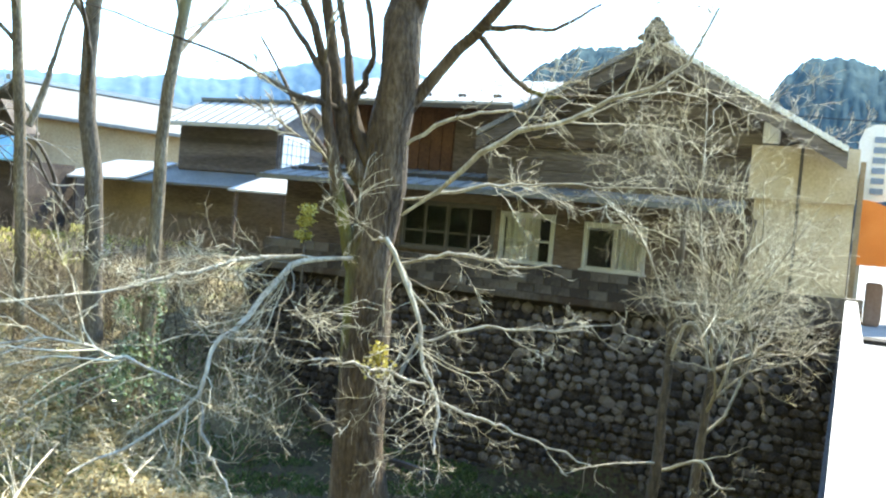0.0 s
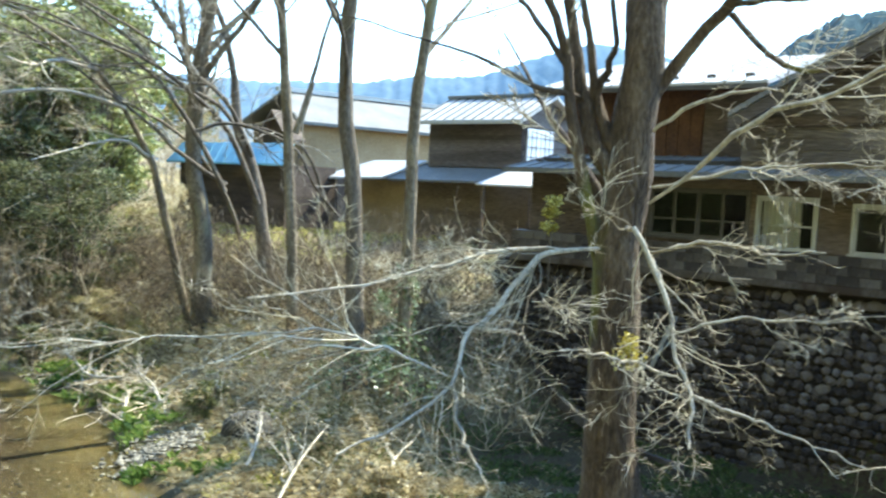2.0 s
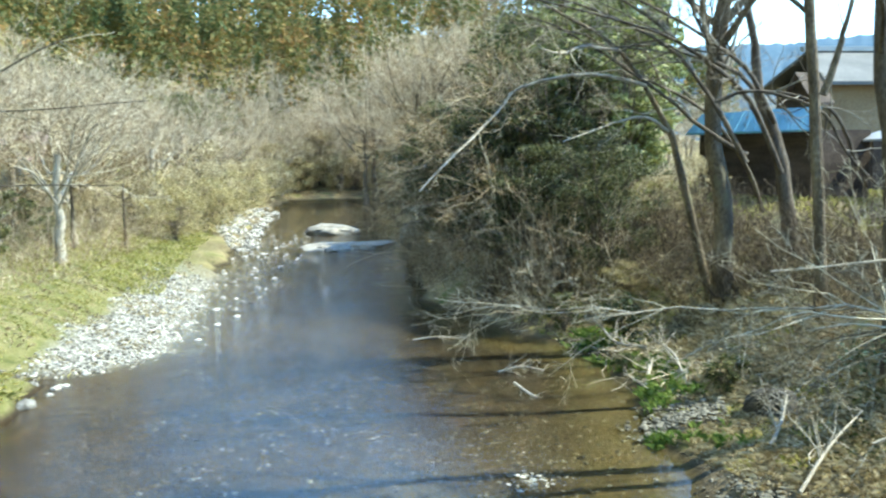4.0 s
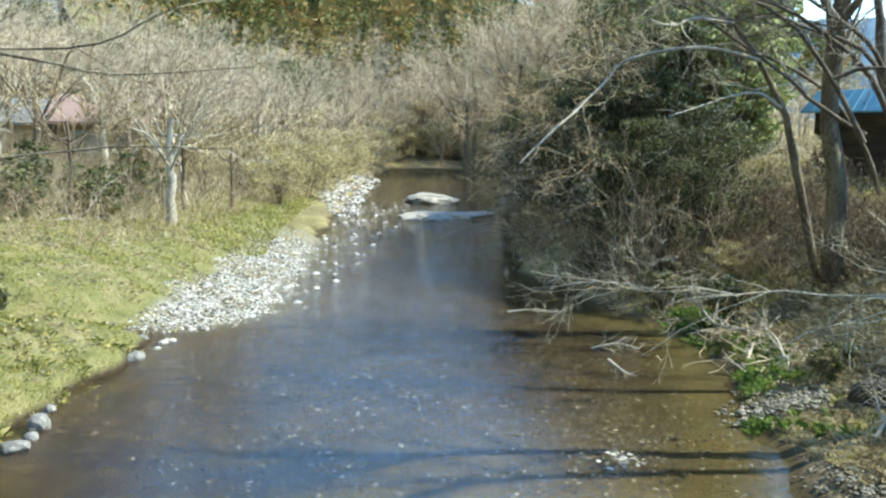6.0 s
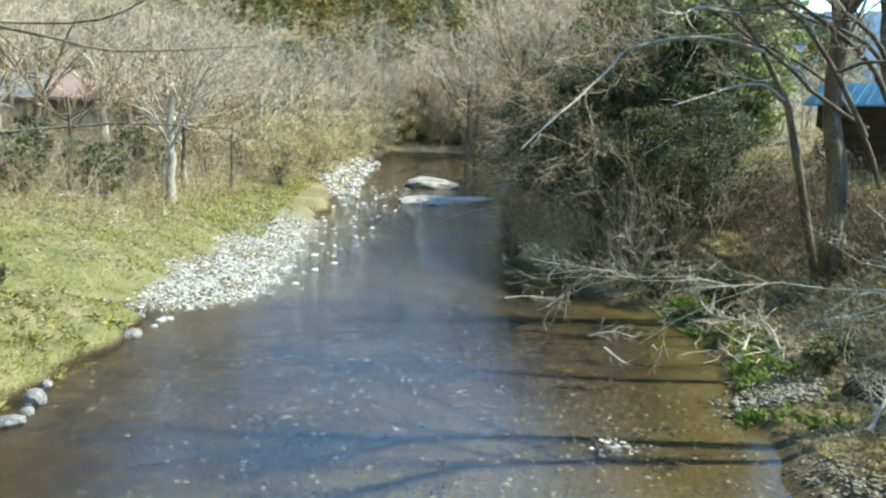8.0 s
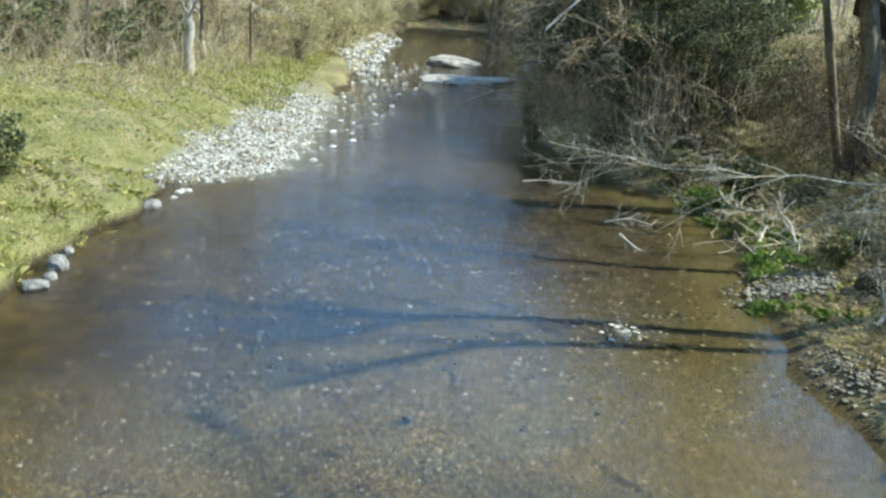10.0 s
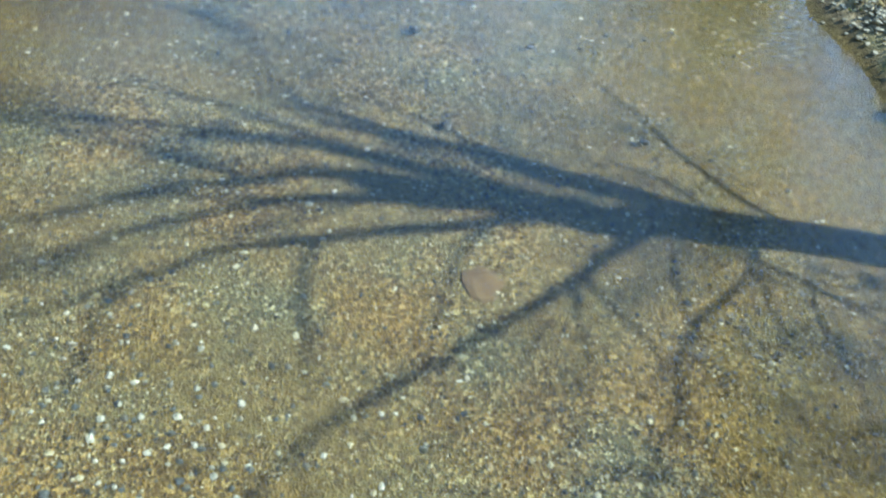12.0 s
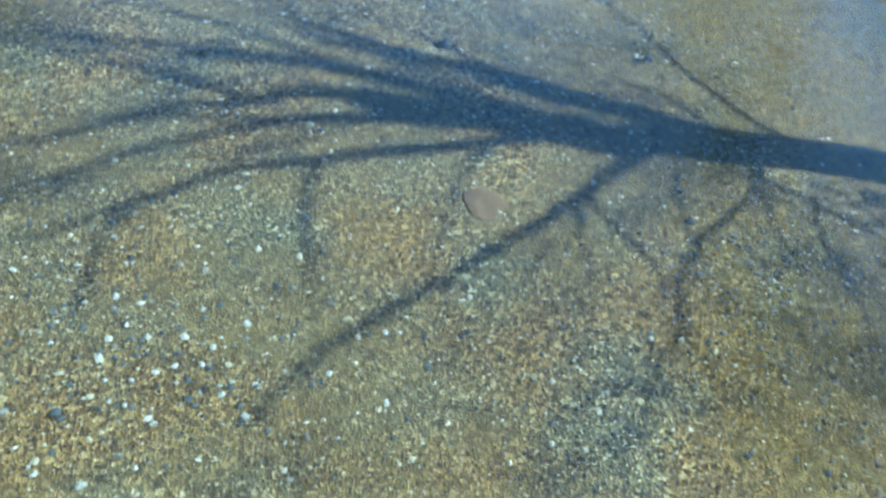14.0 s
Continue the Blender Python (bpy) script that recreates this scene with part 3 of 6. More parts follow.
def rock(name, label, at, size, material, g, detail=2, category="rock", kind=""):
    bm = bmesh.new()
    bmesh.ops.create_icosphere(bm, subdivisions=detail, radius=1.0)
    o = Vector(g.uniform(0, 50, 3))
    for v in bm.verts:
        v.co *= 1 + 0.35 * noise.noise(v.co * 1.2 + o) + 0.12 * noise.noise(v.co * 3.5 + o)
        v.co = Vector((v.co.x * size[0], v.co.y * size[1], v.co.z * size[2]))
    me = bpy.data.meshes.new(name)
    bm.to_mesh(me)
    bm.free()
    me.materials.append(material)
    ob = new(name, me)
    ob.location = at
    ob.rotation_euler = (0, 0, g.uniform(0, 6.28))
    return tagged(ob, label, category, kind=kind)


# ---- the lie of the land ----
LEFT = [(-60, -9), (0, -6.0), (10, -4.9), (14.5, -5.0), (16.5, -4.95), (18.3, -4.2), (20, -3.73), (22.1, -3.4), (24.0, -2.95), (25.7, -2.6), (26.4, -0.9), (28, 0.1), (34, 1.3), (42, 2.6), (50, 4.0), (58, 5.4), (70, 7.5), (85, 10.3), (112, 17.0)]
RIGHT = [(-60, 5), (0, 7.6), (9, 8.3), (13, 9.0), (16, 9.7), (19, 11.3), (24, 12.2), (28, 10.8), (34, 10.4), (45, 12.8), (55, 16.0), (80, 21.5), (112, 29.0)]


def edge(rows, y):
    return np.interp(y, [r[0] for r in rows], [r[1] for r in rows])


def bumpy(x, y, s=1.0):
    return (np.sin(x * 0.9 * s + 1.3) * np.cos(y * 0.7 * s + 0.4) + 0.6 * np.sin(x * 2.1 * s + y * 1.7 * s) + 0.4 * np.cos(y * 3.3 * s - x * 2.7 * s)) / 2


def height(x, y):
    """The ground's height: river bed, banks, terraces, hill."""
    x, y = np.asarray(x, float), np.asarray(y, float)
    l, r = edge(LEFT, y), edge(RIGHT, y)
    wob = 0.25 * np.sin(y * 0.9) + 0.15 * np.sin(y * 2.3 + 1)
    dl, dr = l + wob - x, x - r - wob * 0.8
    deep = np.clip((y - 9.5) / 5.5, 0, 1) * np.clip((2.5 - x) / 4.0, 0, 1)
    bed = -0.34 - 0.2 * deep + 0.05 * bumpy(x, y, 1.3)
    gb = np.interp(y, [23, 25.5, 48, 56], [0, 1, 1, 0])
    bed = np.maximum(bed, -(1.8 - 1.64 * gb) * np.clip(-dl, 0, 6) - 0.02)
    bed = np.maximum(bed, -np.interp(y, [9, 14], [0.34, 0.13]) * np.clip(-dr, 0, 4) - 0.02)
    lb = np.interp(dl, [0, 0.35, 1.5, 4, 9, 20, 30, 60, 110, 300], [0, 0.42, 0.72, 1.15, 2.2, 3.4, 7.5, 50, 115, 230])
    lb = lb + np.clip(dl * 1.5, 0, 1) * np.clip((40 - y) / 10, 0, 1) * (0.22 * bumpy(x, y, 1.5) + 0.1 * bumpy(x, y, 3.7))
    gravel_bar = np.interp(y, [24, 25.5, 38, 46], [0, 1, 1, 0])
    lb = lb * (1 - gravel_bar) + gravel_bar * np.interp(dl, [0, 2.6, 4.4, 9, 20, 30, 60, 110, 300], [0, 0.3, 1.0, 2.2, 3.4, 7.5, 50, 115, 230])
    near = np.interp(dr, [0, 0.6, 2.2, 5.0, 8.6, 10.6, 11.2, 400], [0, 0.4, 0.8, 0.85, 0.6, 0.6, 4.2, 4.2])
    mid = np.interp(dr, [0, 0.6, 2.6, 4.2, 7.0, 12, 400], [0, 0.25, 0.65, 1.9, 3.1, 4.0, 4.2])
    far = np.interp(dr, [0, 0.6, 2.0, 5.0, 9, 400], [0, 0.6, 1.4, 3.0, 4.0, 4.2])
    t1, t2 = np.clip((y - 10.5) / 3.5, 0, 1), np.clip((y - 26) / 8, 0, 1)
    rb = near * (1 - t1) + mid * t1
    rb = rb * (1 - t2) + far * t2
    z = np.where(dl > 0, lb, np.where(dr > 0, rb, bed))
    z = z + np.where((dl > 0.5) | (dr > 0.5), 0.1 * bumpy(x, y, 0.8), 0.0)
    back = np.clip(y - 113 - 0.12 * bumpy(x, y, 0.1) * 20, 0, 240)
    turn = np.clip(1.15 - np.clip(x - 0.32 * y, -60, 200) / 60, 0, 1)
    hill = np.interp(back, [0, 8, 50, 120, 240], [0, 1.4, 19, 31, 40]) * turn
    hill = hill * (1 + 0.12 * np.sin(x * 0.05) + 0.1 * np.sin(y * 0.06 + x * 0.03))
    z = np.where(y > 110, np.maximum(z, 0.5) * np.clip((y - 110) / 3, 0, 1) + z * np.clip((113 - y) / 3, 0, 1), z) + hill
    return z


def axis(lo, fine_lo, fine_hi, hi, step):
    a = np.arange(fine_lo, fine_hi, step)
    grow_hi = fine_hi + np.cumsum(step * 1.12 ** np.arange(1, 60))
    grow_lo = fine_lo - np.cumsum(step * 1.12 ** np.arange(1, 60))
    return np.concatenate([[lo], grow_lo[grow_lo > lo][::-1], a, grow_hi[grow_hi < hi], [hi]])


gx, gy = axis(-1500, -12, 24, 1500, 0.33), axis(-300, -2, 60, 1500, 0.4)
GX, GY = np.meshgrid(gx, gy)
GZ = height(GX, GY)
idx = np.arange(GX.size).reshape(GX.shape)
quads = np.stack([idx[:-1, :-1], idx[:-1, 1:], idx[1:, 1:], idx[1:, :-1]], -1).reshape(-1, 4)
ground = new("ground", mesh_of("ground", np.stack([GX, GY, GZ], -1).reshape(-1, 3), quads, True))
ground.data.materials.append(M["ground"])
tagged(ground, "river valley ground with earth banks, dry grass and a gravel bed", "ground", kind="structure")

wy = np.concatenate([np.arange(-60, 60, 0.8), np.arange(60, 114, 2.0)])
wl, wr = edge(LEFT, wy) - 1.2, edge(RIGHT, wy) + 1.2
wv = np.stack([np.stack([wl + (wr - wl) * s, wy, np.zeros_like(wy)], 1) for s in np.linspace(0, 1, 9)], 1).reshape(-1, 3)
ii = np.arange(len(wy) * 9).reshape(-1, 9)
water = new("water", mesh_of("water", wv, np.stack([ii[:-1, :-1], ii[:-1, 1:], ii[1:, 1:], ii[1:, :-1]], -1).reshape(-1, 4), True))
water.data.materials.append(M["water"])
water.visible_shadow = False
tagged(water, "shallow clear river water rippling over brown gravel", "water", kind="structure")

# ---- bridge and road ----
deck = new("road", bpy.data.meshes.new("road"))
bm = box((-40, 18.4, -7.5, -0.2, 3.6, 4.3), (18.4, 140, -7.5, -0.35, 4.0, 4.3))
bm.to_mesh(deck.data)
bm.free()
deck.data.materials.append(M["asphalt"])
tagged(deck, "pale sunlit road running over the bridge", "road", kind="structure")
parapet = thing("parapet", "pale concrete bridge parapet with a dark outer face", "parapet", (0, -0.1, 4.3), kind="structure")
part("rail_top", box((-40, 17.6, -0.2, 0.0, 4.98, 5.1), bevel=0.015), M["parapet"], parapet)
part("upstand", box((-40, 17.55, -0.185, -0.02, 4.3, 4.98)), M["parapet"], parapet)
part("girder", box((-40, 17.9, -0.2, 0.04, 3.3, 4.45)), M["mortar"], parapet, "dark outer girder of the bridge")

# ---- the house by the bridge ----
FX = 18.5
house = thing("house", "old two-storey timber house with dark boards above a stone wall", "house", (FX, 4, 4.2))


def boards(x, y0, y1, z0, z1, step, material, parent, profile=None):
    """Lapped horizontal boards on a wall that faces the river; profile(z) narrows them under a gable."""
    z = z0
    while z < z1 - 0.02:
        h = min(step, z1 - z)
        a, b = (y0, y1) if profile is None else profile(z + h * 0.5)
        if b - a > 0.1:
            bm = bmesh.new()
            pts = [(x - 0.035, z), (x - 0.012, z + h + 0.02), (x + 0.02, z + h + 0.02), (x + 0.02, z)]
            v0 = [bm.verts.new((px, a, pz)) for px, pz in pts]
            v1 = [bm.verts.new((px, b, pz)) for px, pz in pts]
            for i in range(4):
                bm.faces.new((v0[i], v0[(i + 1) % 4], v1[(i + 1) % 4], v1[i]))
            bm.faces.new(v0[::-1])
            bm.faces.new(v1)
            part("board", bm, material, parent)
        z += step


def window(y0, y1, z0, z1, x, parent, panes=2, frame_mat="frame", bars=(), curtain=(0.0, 1.0), name="window"):
    """A sliding window of two leaves in a wall that faces the river."""
    w = part(name, box((x - 0.06, x + 0.06, y0, y1, z1 - 0.06, z1), (x - 0.06, x + 0.06, y0, y0 + 0.055, z0, z1 - 0.06),
                       (x - 0.06, x + 0.06, y1 - 0.055, y1, z0, z1 - 0.06)), M[frame_mat], parent)
    part("sill", box((x - 0.1, x + 0.06, y0 - 0.04, y1 + 0.04, z0 - 0.06, z0)), M[frame_mat], w)
    step = (y1 - y0 - 0.11) / panes
    for i in range(panes):
        a, b = y0 + 0.055 + i * step, y0 + 0.055 + (i + 1) * step
        dx = x - 0.03 + 0.035 * (i % 2)
        strips = [(dx - 0.015, dx + 0.015, a, a + 0.04, z0, z1 - 0.06), (dx - 0.015, dx + 0.015, b - 0.04, b, z0, z1 - 0.06),
                  (dx - 0.015, dx + 0.015, a + 0.04, b - 0.04, z0, z0 + 0.06), (dx - 0.015, dx + 0.015, a + 0.04, b - 0.04, z1 - 0.11, z1 - 0.06)]
        for s in bars:
            zz = z0 + (z1 - z0) * s
            strips.append((dx - 0.012, dx + 0.012, a + 0.04, b - 0.04, zz - 0.018, zz + 0.018))
        part("sash", box(*strips), M[frame_mat], w)
        g = part("pane", box((dx - 0.003, dx + 0.003, a + 0.04, b - 0.04, z0 + 0.06, z1 - 0.11)), M["glass"], w)
        g.visible_shadow = False
    if curtain:
        a, b = y0 + 0.08 + (y1 - y0 - 0.16) * curtain[0], y0 + 0.08 + (y1 - y0 - 0.16) * curtain[1]
        k = 40
        yy = np.linspace(a, b, k)
        xx = x + 0.16 + 0.025 * np.sin(yy * 40)
        cv = np.concatenate([np.stack([xx, yy, np.full(k, z0 + 0.02)], 1), np.stack([xx, yy, np.full(k, z1 - 0.08)], 1)])
        i = np.arange(k - 1)
        part("curtain", mesh_of("curtain", cv, np.stack([i, i + 1, i + 1 + k, i + k], 1)), M["curtain"], w)
    return w


# lower storey: the wall in pieces round its openings
W1, W2, DOORS = (5.74, 6.98), (3.78, 5.1), (7.1, 9.4)
for y0, y1, z0, z1 in ((-0.0, 3.78, 4.3, 6.75), (3.78, 5.1, 4.3, 5.12), (3.78, 5.1, 6.12, 6.75), (5.1, 5.74, 4.3, 6.75), (5.74, 6.98, 4.3, 5.1), (5.74, 6.98, 6.2, 6.75),
                       (6.98, 7.1, 4.3, 6.75), (7.1, 9.4, 4.3, 5.2), (7.1, 9.4, 6.3, 6.75), (9.4, 12.6, 4.3, 6.75)):
    part("wall", box((FX, FX + 0.14, y0, y1, z0, z1)), M["board"], house, "dark red-brown boarded wall")
for b in ((FX + 0.14, 30, -0.0, 0.14, 4.3, 7.9), (FX + 0.14, 20.15, 12.46, 12.6, 4.3, 6.85), (20.15, 30, 12.46, 12.6, 4.3, 8.5), (29.86, 30, 0.14, 12.46, 4.3, 8.5)):
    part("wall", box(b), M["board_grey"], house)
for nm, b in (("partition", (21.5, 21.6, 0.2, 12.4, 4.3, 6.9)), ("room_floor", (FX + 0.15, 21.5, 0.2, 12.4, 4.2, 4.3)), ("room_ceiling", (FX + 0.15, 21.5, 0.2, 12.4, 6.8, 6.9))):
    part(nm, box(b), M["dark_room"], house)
window(*W1, 5.12, 6.2, FX + 0.02, house, bars=(0.45,), curtain=(0.28, 1.0))
window(*W2, 5.14, 6.12, FX + 0.02, house, bars=(), curtain=(0.0, 0.52))
window(*DOORS, 5.24, 6.3, FX + 0.02, house, panes=4, frame_mat="dark_frame", bars=(0.35,), curtain=(), name="sliding_door")
for y in (6.99, 9.43):
    part("post", box((FX - 0.04, FX, y, y + 0.1, 4.3, 6.7)), M["board"], house)
# the low roof between the storeys
low = part("low_roof", slab([(FX - 0.75, 1.9, 6.62), (FX - 0.75, 12.9, 6.62), (FX + 1.4, 12.9, 7.05), (FX + 1.4, 1.9, 7.05)], (0, 0, -0.06)), M["roof_dull"], house, "grey sheet-metal low roof")
for i in range(25):
    y = 1.95 + i * 0.45
    part("seam", slab([(FX - 0.76, y, 6.645), (FX - 0.76, y + 0.04, 6.645), (FX + 1.38, y + 0.04, 7.075), (FX + 1.38, y, 7.075)], (0, 0, -0.025)), M["roof_dull"], low)
part("gutter", box((FX - 0.86, FX - 0.76, 1.9, 12.9, 6.5, 6.58)), M["roof_dull"], house)
# gable storey
RIDGE_Y, RIDGE_Z, EAVE_Z = 3.8, 9.67, 7.88


def gable_span(z):
    h = (RIDGE_Z - 0.15 - z) / (RIDGE_Z - 0.15 - EAVE_Z)
    return (max(0.12, RIDGE_Y - 3.6 * h), min(7.4, RIDGE_Y + 3.6 * h))


boards(FX + 0.02, 0.12, 7.4, 6.9, RIDGE_Z - 0.2, 0.24, M["board_grey"], house, gable_span)
part("gable_wall", slab([(FX + 0.045, y, z) for y, z in ((0.1, 6.7), (7.4, 6.7), (7.4, EAVE_Z), (RIDGE_Y, RIDGE_Z - 0.1), (0.1, EAVE_Z))], (0.1, 0, 0)), M["board"], house)
part("gable_beam", box((FX - 0.09, FX - 0.02, 0.2, 7.3, 7.62, 7.8), (FX - 0.09, FX - 0.02, 2.2, 5.4, 8.66, 8.78)), M["board"], house, "dark gable tie beam")
for s in (-1, 1):
    ye = RIDGE_Y + s * 3.6
    ze = EAVE_Z - 0.1
    r = part("roof", slab([(FX - 0.75, RIDGE_Y, RIDGE_Z + 0.1), (FX - 0.75, ye, ze), (30.4, ye, ze), (30.4, RIDGE_Y, RIDGE_Z + 0.1)], (0, 0, -0.14)), M["tile"], house, "dark tiled gable roof")
    part("verge_board", slab([(FX - 0.8, RIDGE_Y, RIDGE_Z + 0.02), (FX - 0.8, ye, ze - 0.08), (FX - 0.75, ye, ze - 0.08), (FX - 0.75, RIDGE_Y, RIDGE_Z + 0.02)], (0, 0, -0.26)), M["board_grey"], r)
    n = 30
    for i in range(n):
        a, b = i / n, (i + 0.96) / n
        ya, yb = RIDGE_Y + (ye - RIDGE_Y) * a, RIDGE_Y + (ye - RIDGE_Y) * b
        za, zb = RIDGE_Z + 0.1 + (ze - RIDGE_Z - 0.1) * a, RIDGE_Z + 0.1 + (ze - RIDGE_Z - 0.1) * b
        # right slope's tiles are white: sunlight on that side put into their colour
        part("verge_tile", slab([(FX - 0.84, ya, za + 0.05), (FX - 0.84, yb, zb + 0.075), (FX - 0.55, yb, zb + 0.075), (FX - 0.55, ya, za + 0.05)], (0, 0, -0.11)), M["white"] if s < 0 else M["tile"], r)
    for i in range(26):
        x = FX - 0.3 + i * 0.46
        part("tile_course", slab([(x, RIDGE_Y, RIDGE_Z + 0.16), (x, ye, ze + 0.06), (x + 0.16, ye, ze + 0.06), (x + 0.16, RIDGE_Y, RIDGE_Z + 0.16)], (0, 0, -0.06)), M["tile"], r)
part("ridge_cap", box((FX - 0.85, 30.4, RIDGE_Y - 0.2, RIDGE_Y + 0.2, RIDGE_Z + 0.06, RIDGE_Z + 0.2), (FX - 0.85, 30.4, RIDGE_Y - 0.13, RIDGE_Y + 0.13, RIDGE_Z + 0.2, RIDGE_Z + 0.34)), M["tile"], house)
bm = bmesh.new()
for dz, ry_, rz_ in ((0.1, 0.36, 0.12), (0.24, 0.25, 0.13), (0.36, 0.17, 0.1), (0.44, 0.08, 0.07)):
    bmesh.ops.create_uvsphere(bm, u_segments=12, v_segments=8, radius=1.0, matrix=Matrix.Translation((FX - 0.9, RIDGE_Y, RIDGE_Z + dz)) @ Matrix.Diagonal((0.12, ry_, rz_, 1)))
part("ridge_end_tile", bm, M["boulder"], house, "ornamental ridge-end tile")
# tan sheet corner, pipe box
tan = part("sheet_wall", box((FX - 0.1, FX - 0.005, 0.02, 1.78, 4.35, 6.84), (FX - 0.22, FX - 0.005, 0.0, 1.9, 6.84, 7.86)), M["tan"], house, "tan painted sheet corner wall")
part("joint_cover", box((FX - 0.245, FX - 0.22, 0.96, 1.02, 6.84, 7.86), (FX - 0.125, FX - 0.1, 0.96, 1.02, 4.4, 6.84)), M["dark_frame"], tan)
part("meter_box", box((FX - 0.3, FX - 0.03, 1.42, 1.72, 7.9, 8.3), bevel=0.02), M["white"], house, "white meter box under the eave")
part("drain_pipe", box((FX - 0.2, FX - 0.13, 1.85, 1.92, 4.3, 6.5)), M["board"], house)
# set-back rusty storey with a bright metal roof
part("upper_wall", box((20.0, 20.15, 7.4, 12.6, 6.9, 8.62)), M["rust"], house, "rusty brown sheet upper wall")
for i in range(17):
    y = 7.45 + i * 0.3
    part("batten", box((19.965, 20.0, y, y + 0.05, 7.0, 8.5)), M["rust"], house)
part("panel", box((19.95, 19.965, 7.42, 8.9, 7.0, 8.5)), M["board"], house, "darker brown wall panel")
up = part("upper_roof", slab([(19.2, 7.2, 8.66), (19.2, 13.1, 8.66), (23.0, 13.1, 9.75), (23.0, 7.2, 9.75)], (0, 0, -0.1)), M["roof"], house, "bright metal upper roof")
for i in range(13):
    y = 7.25 + i * 0.46
    part("seam", slab([(19.2, y, 8.69), (19.2, y + 0.05, 8.69), (22.9, y + 0.05, 9.76), (22.9, y, 9.76)], (0, 0, -0.03)), M["roof"], up)
for i in range(6):
    part("snow_guard", box((19.7, 19.74, 7.7 + i * 0.9, 7.9 + i * 0.9, 8.82, 8.9)), M["dark_frame"], up)
part("fascia", box((19.18, 19.26, 7.2, 13.1, 8.5, 8.6)), M["dark_frame"], house)

# foundation strip and stone retaining wall
found = thing("foundation", "weathered concrete block foundation under the house", "foundation", (FX, 6, 4.4), kind="structure")
part("plinth", box((FX - 0.24, FX + 0.2, -0.3, 13.0, 4.36, 4.52), bevel=0.02), M["concrete"], found)
part("backing", box((FX - 0.17, FX + 0.2, -0.3, 13.0, 4.52, 5.1)), M["concrete"], found)
block_mesh = bpy.data.meshes.new("block")
bm = box((-0.02, 0.02, -0.193, 0.193, -0.092, 0.092), bevel=0.006)
bm.to_mesh(block_mesh)
bm.free()
block_mesh.materials.append(M["block"])
for course in range(3):
    for q in range(33):
        bk = new("block", block_mesh)
        hang(bk, found)
        bk.location = (FX - 0.185, -0.1 + 0.395 * q + 0.197 * (course % 2), 4.617 + 0.192 * course)
rwall = thing("retaining_wall", "dark retaining wall of rounded river stones", "retaining wall", (FX, 6, 0.4), kind="structure")
part("core", slab([(FX - 0.02, -6, 4.38), (FX - 0.02, 13.5, 4.38), (FX + 0.6, 13.5, 4.38), (FX + 0.6, -6, 4.38)], (0, 0, -4.1)), M["mortar"], rwall)
g = np.random.default_rng(5)
stone_meshes = []
for q in range(8):
    bm = bmesh.new()
    bmesh.ops.create_icosphere(bm, subdivisions=1, radius=1.0)
    for v in bm.verts:
        v.co *= g.uniform(0.78, 1.2)
    me = bpy.data.meshes.new("stone")
    bm.to_mesh(me)
    bm.free()
    me.materials.append(M["wall_stone"])
    stone_meshes.append(me)
z, count, rest = 0.35, 0, []
while z < 4.25:
    y, hh = -0.3 + g.uniform(0, 0.3), g.uniform(0.14, 0.22)
    while y < 13.4:
        w = g.uniform(0.12, 0.32)
        place = (FX - 0.04, y + w / 2, z + hh / 2 + g.uniform(-0.03, 0.03))
        size = (g.uniform(0.05, 0.11), w * g.uniform(0.55, 0.68), hh * g.uniform(0.56, 0.74))
        if count < 300 and 0.8 < y < 6.4 and z > 1.9:
            st = new("stone", stone_meshes[count % 8])
            hang(st, rwall)
            st.location, st.scale, st.rotation_euler = place, size, (g.uniform(-0.7, 0.7), g.uniform(-0.2, 0.2), g.uniform(-0.2, 0.2))
            count += 1
        else:
            rest.append((place, size))
        y += w + 0.012
    z += hh + 0.012
rv = np.concatenate([ICO_V * g.uniform(0.85, 1.12, (12, 1)) * np.array(s_) + np.array(p_) for p_, s_ in rest])
rf = np.concatenate([ICO_F + 12 * q for q in range(len(rest))])
part("stone_rest", mesh_of("stone_rest", rv, rf), M["wall_stone"], rwall, kind="stuff")

# ---- shop across from the bridge end ----
shop = thing("shop", "small shopfront with an orange barrel awning", "shop", (26, 0, 4.3))
AX0, AX1, AZ0, AZ1, AR = 22.2, 25.4, 5.85, 7.15, 1.25
a = np.linspace(0, math.pi / 2, 12)
prof = np.stack([-0.1 - AR * np.sin(a), AZ0 + (AZ1 - AZ0) * np.cos(a)], 1)
bm = bmesh.new()
rows_ = [[bm.verts.new((x, y, z)) for y, z in prof] for x in (AX0, AX1)]
for i in range(11):
    bm.faces.new((rows_[0][i], rows_[0][i + 1], rows_[1][i + 1], rows_[1][i]))
for r_ in rows_:
    bm.faces.new(r_ + [bm.verts.new((r_[0].co.x, -0.1, AZ0))])
part("awning", bm, M["orange"], shop, "orange canvas barrel awning")
part("valance", box((AX0, AX1, -AR - 0.11, -AR - 0.09, AZ0 - 0.18, AZ0), (AX0 - 0.01, AX0 + 0.01, -AR - 0.1, -0.1, AZ0 - 0.16, AZ0)), M["orange"], shop)
part("wall", box((19.0, 22.6, -0.12, -0.02, 4.3, 7.7), (22.6, 26, -0.12, -0.02, 5.8, 7.7)), M["plaster"], shop)
for x in (22.6, 23.6, 24.6, 25.8):
    part("door_post", box((x, x + 0.09, -0.22, -0.1, 4.3, 5.85)), M["frame"], shop)
part("shop_window", box((22.7, 25.8, -0.15, -0.13, 4.5, 5.8)), M["glass"], shop)
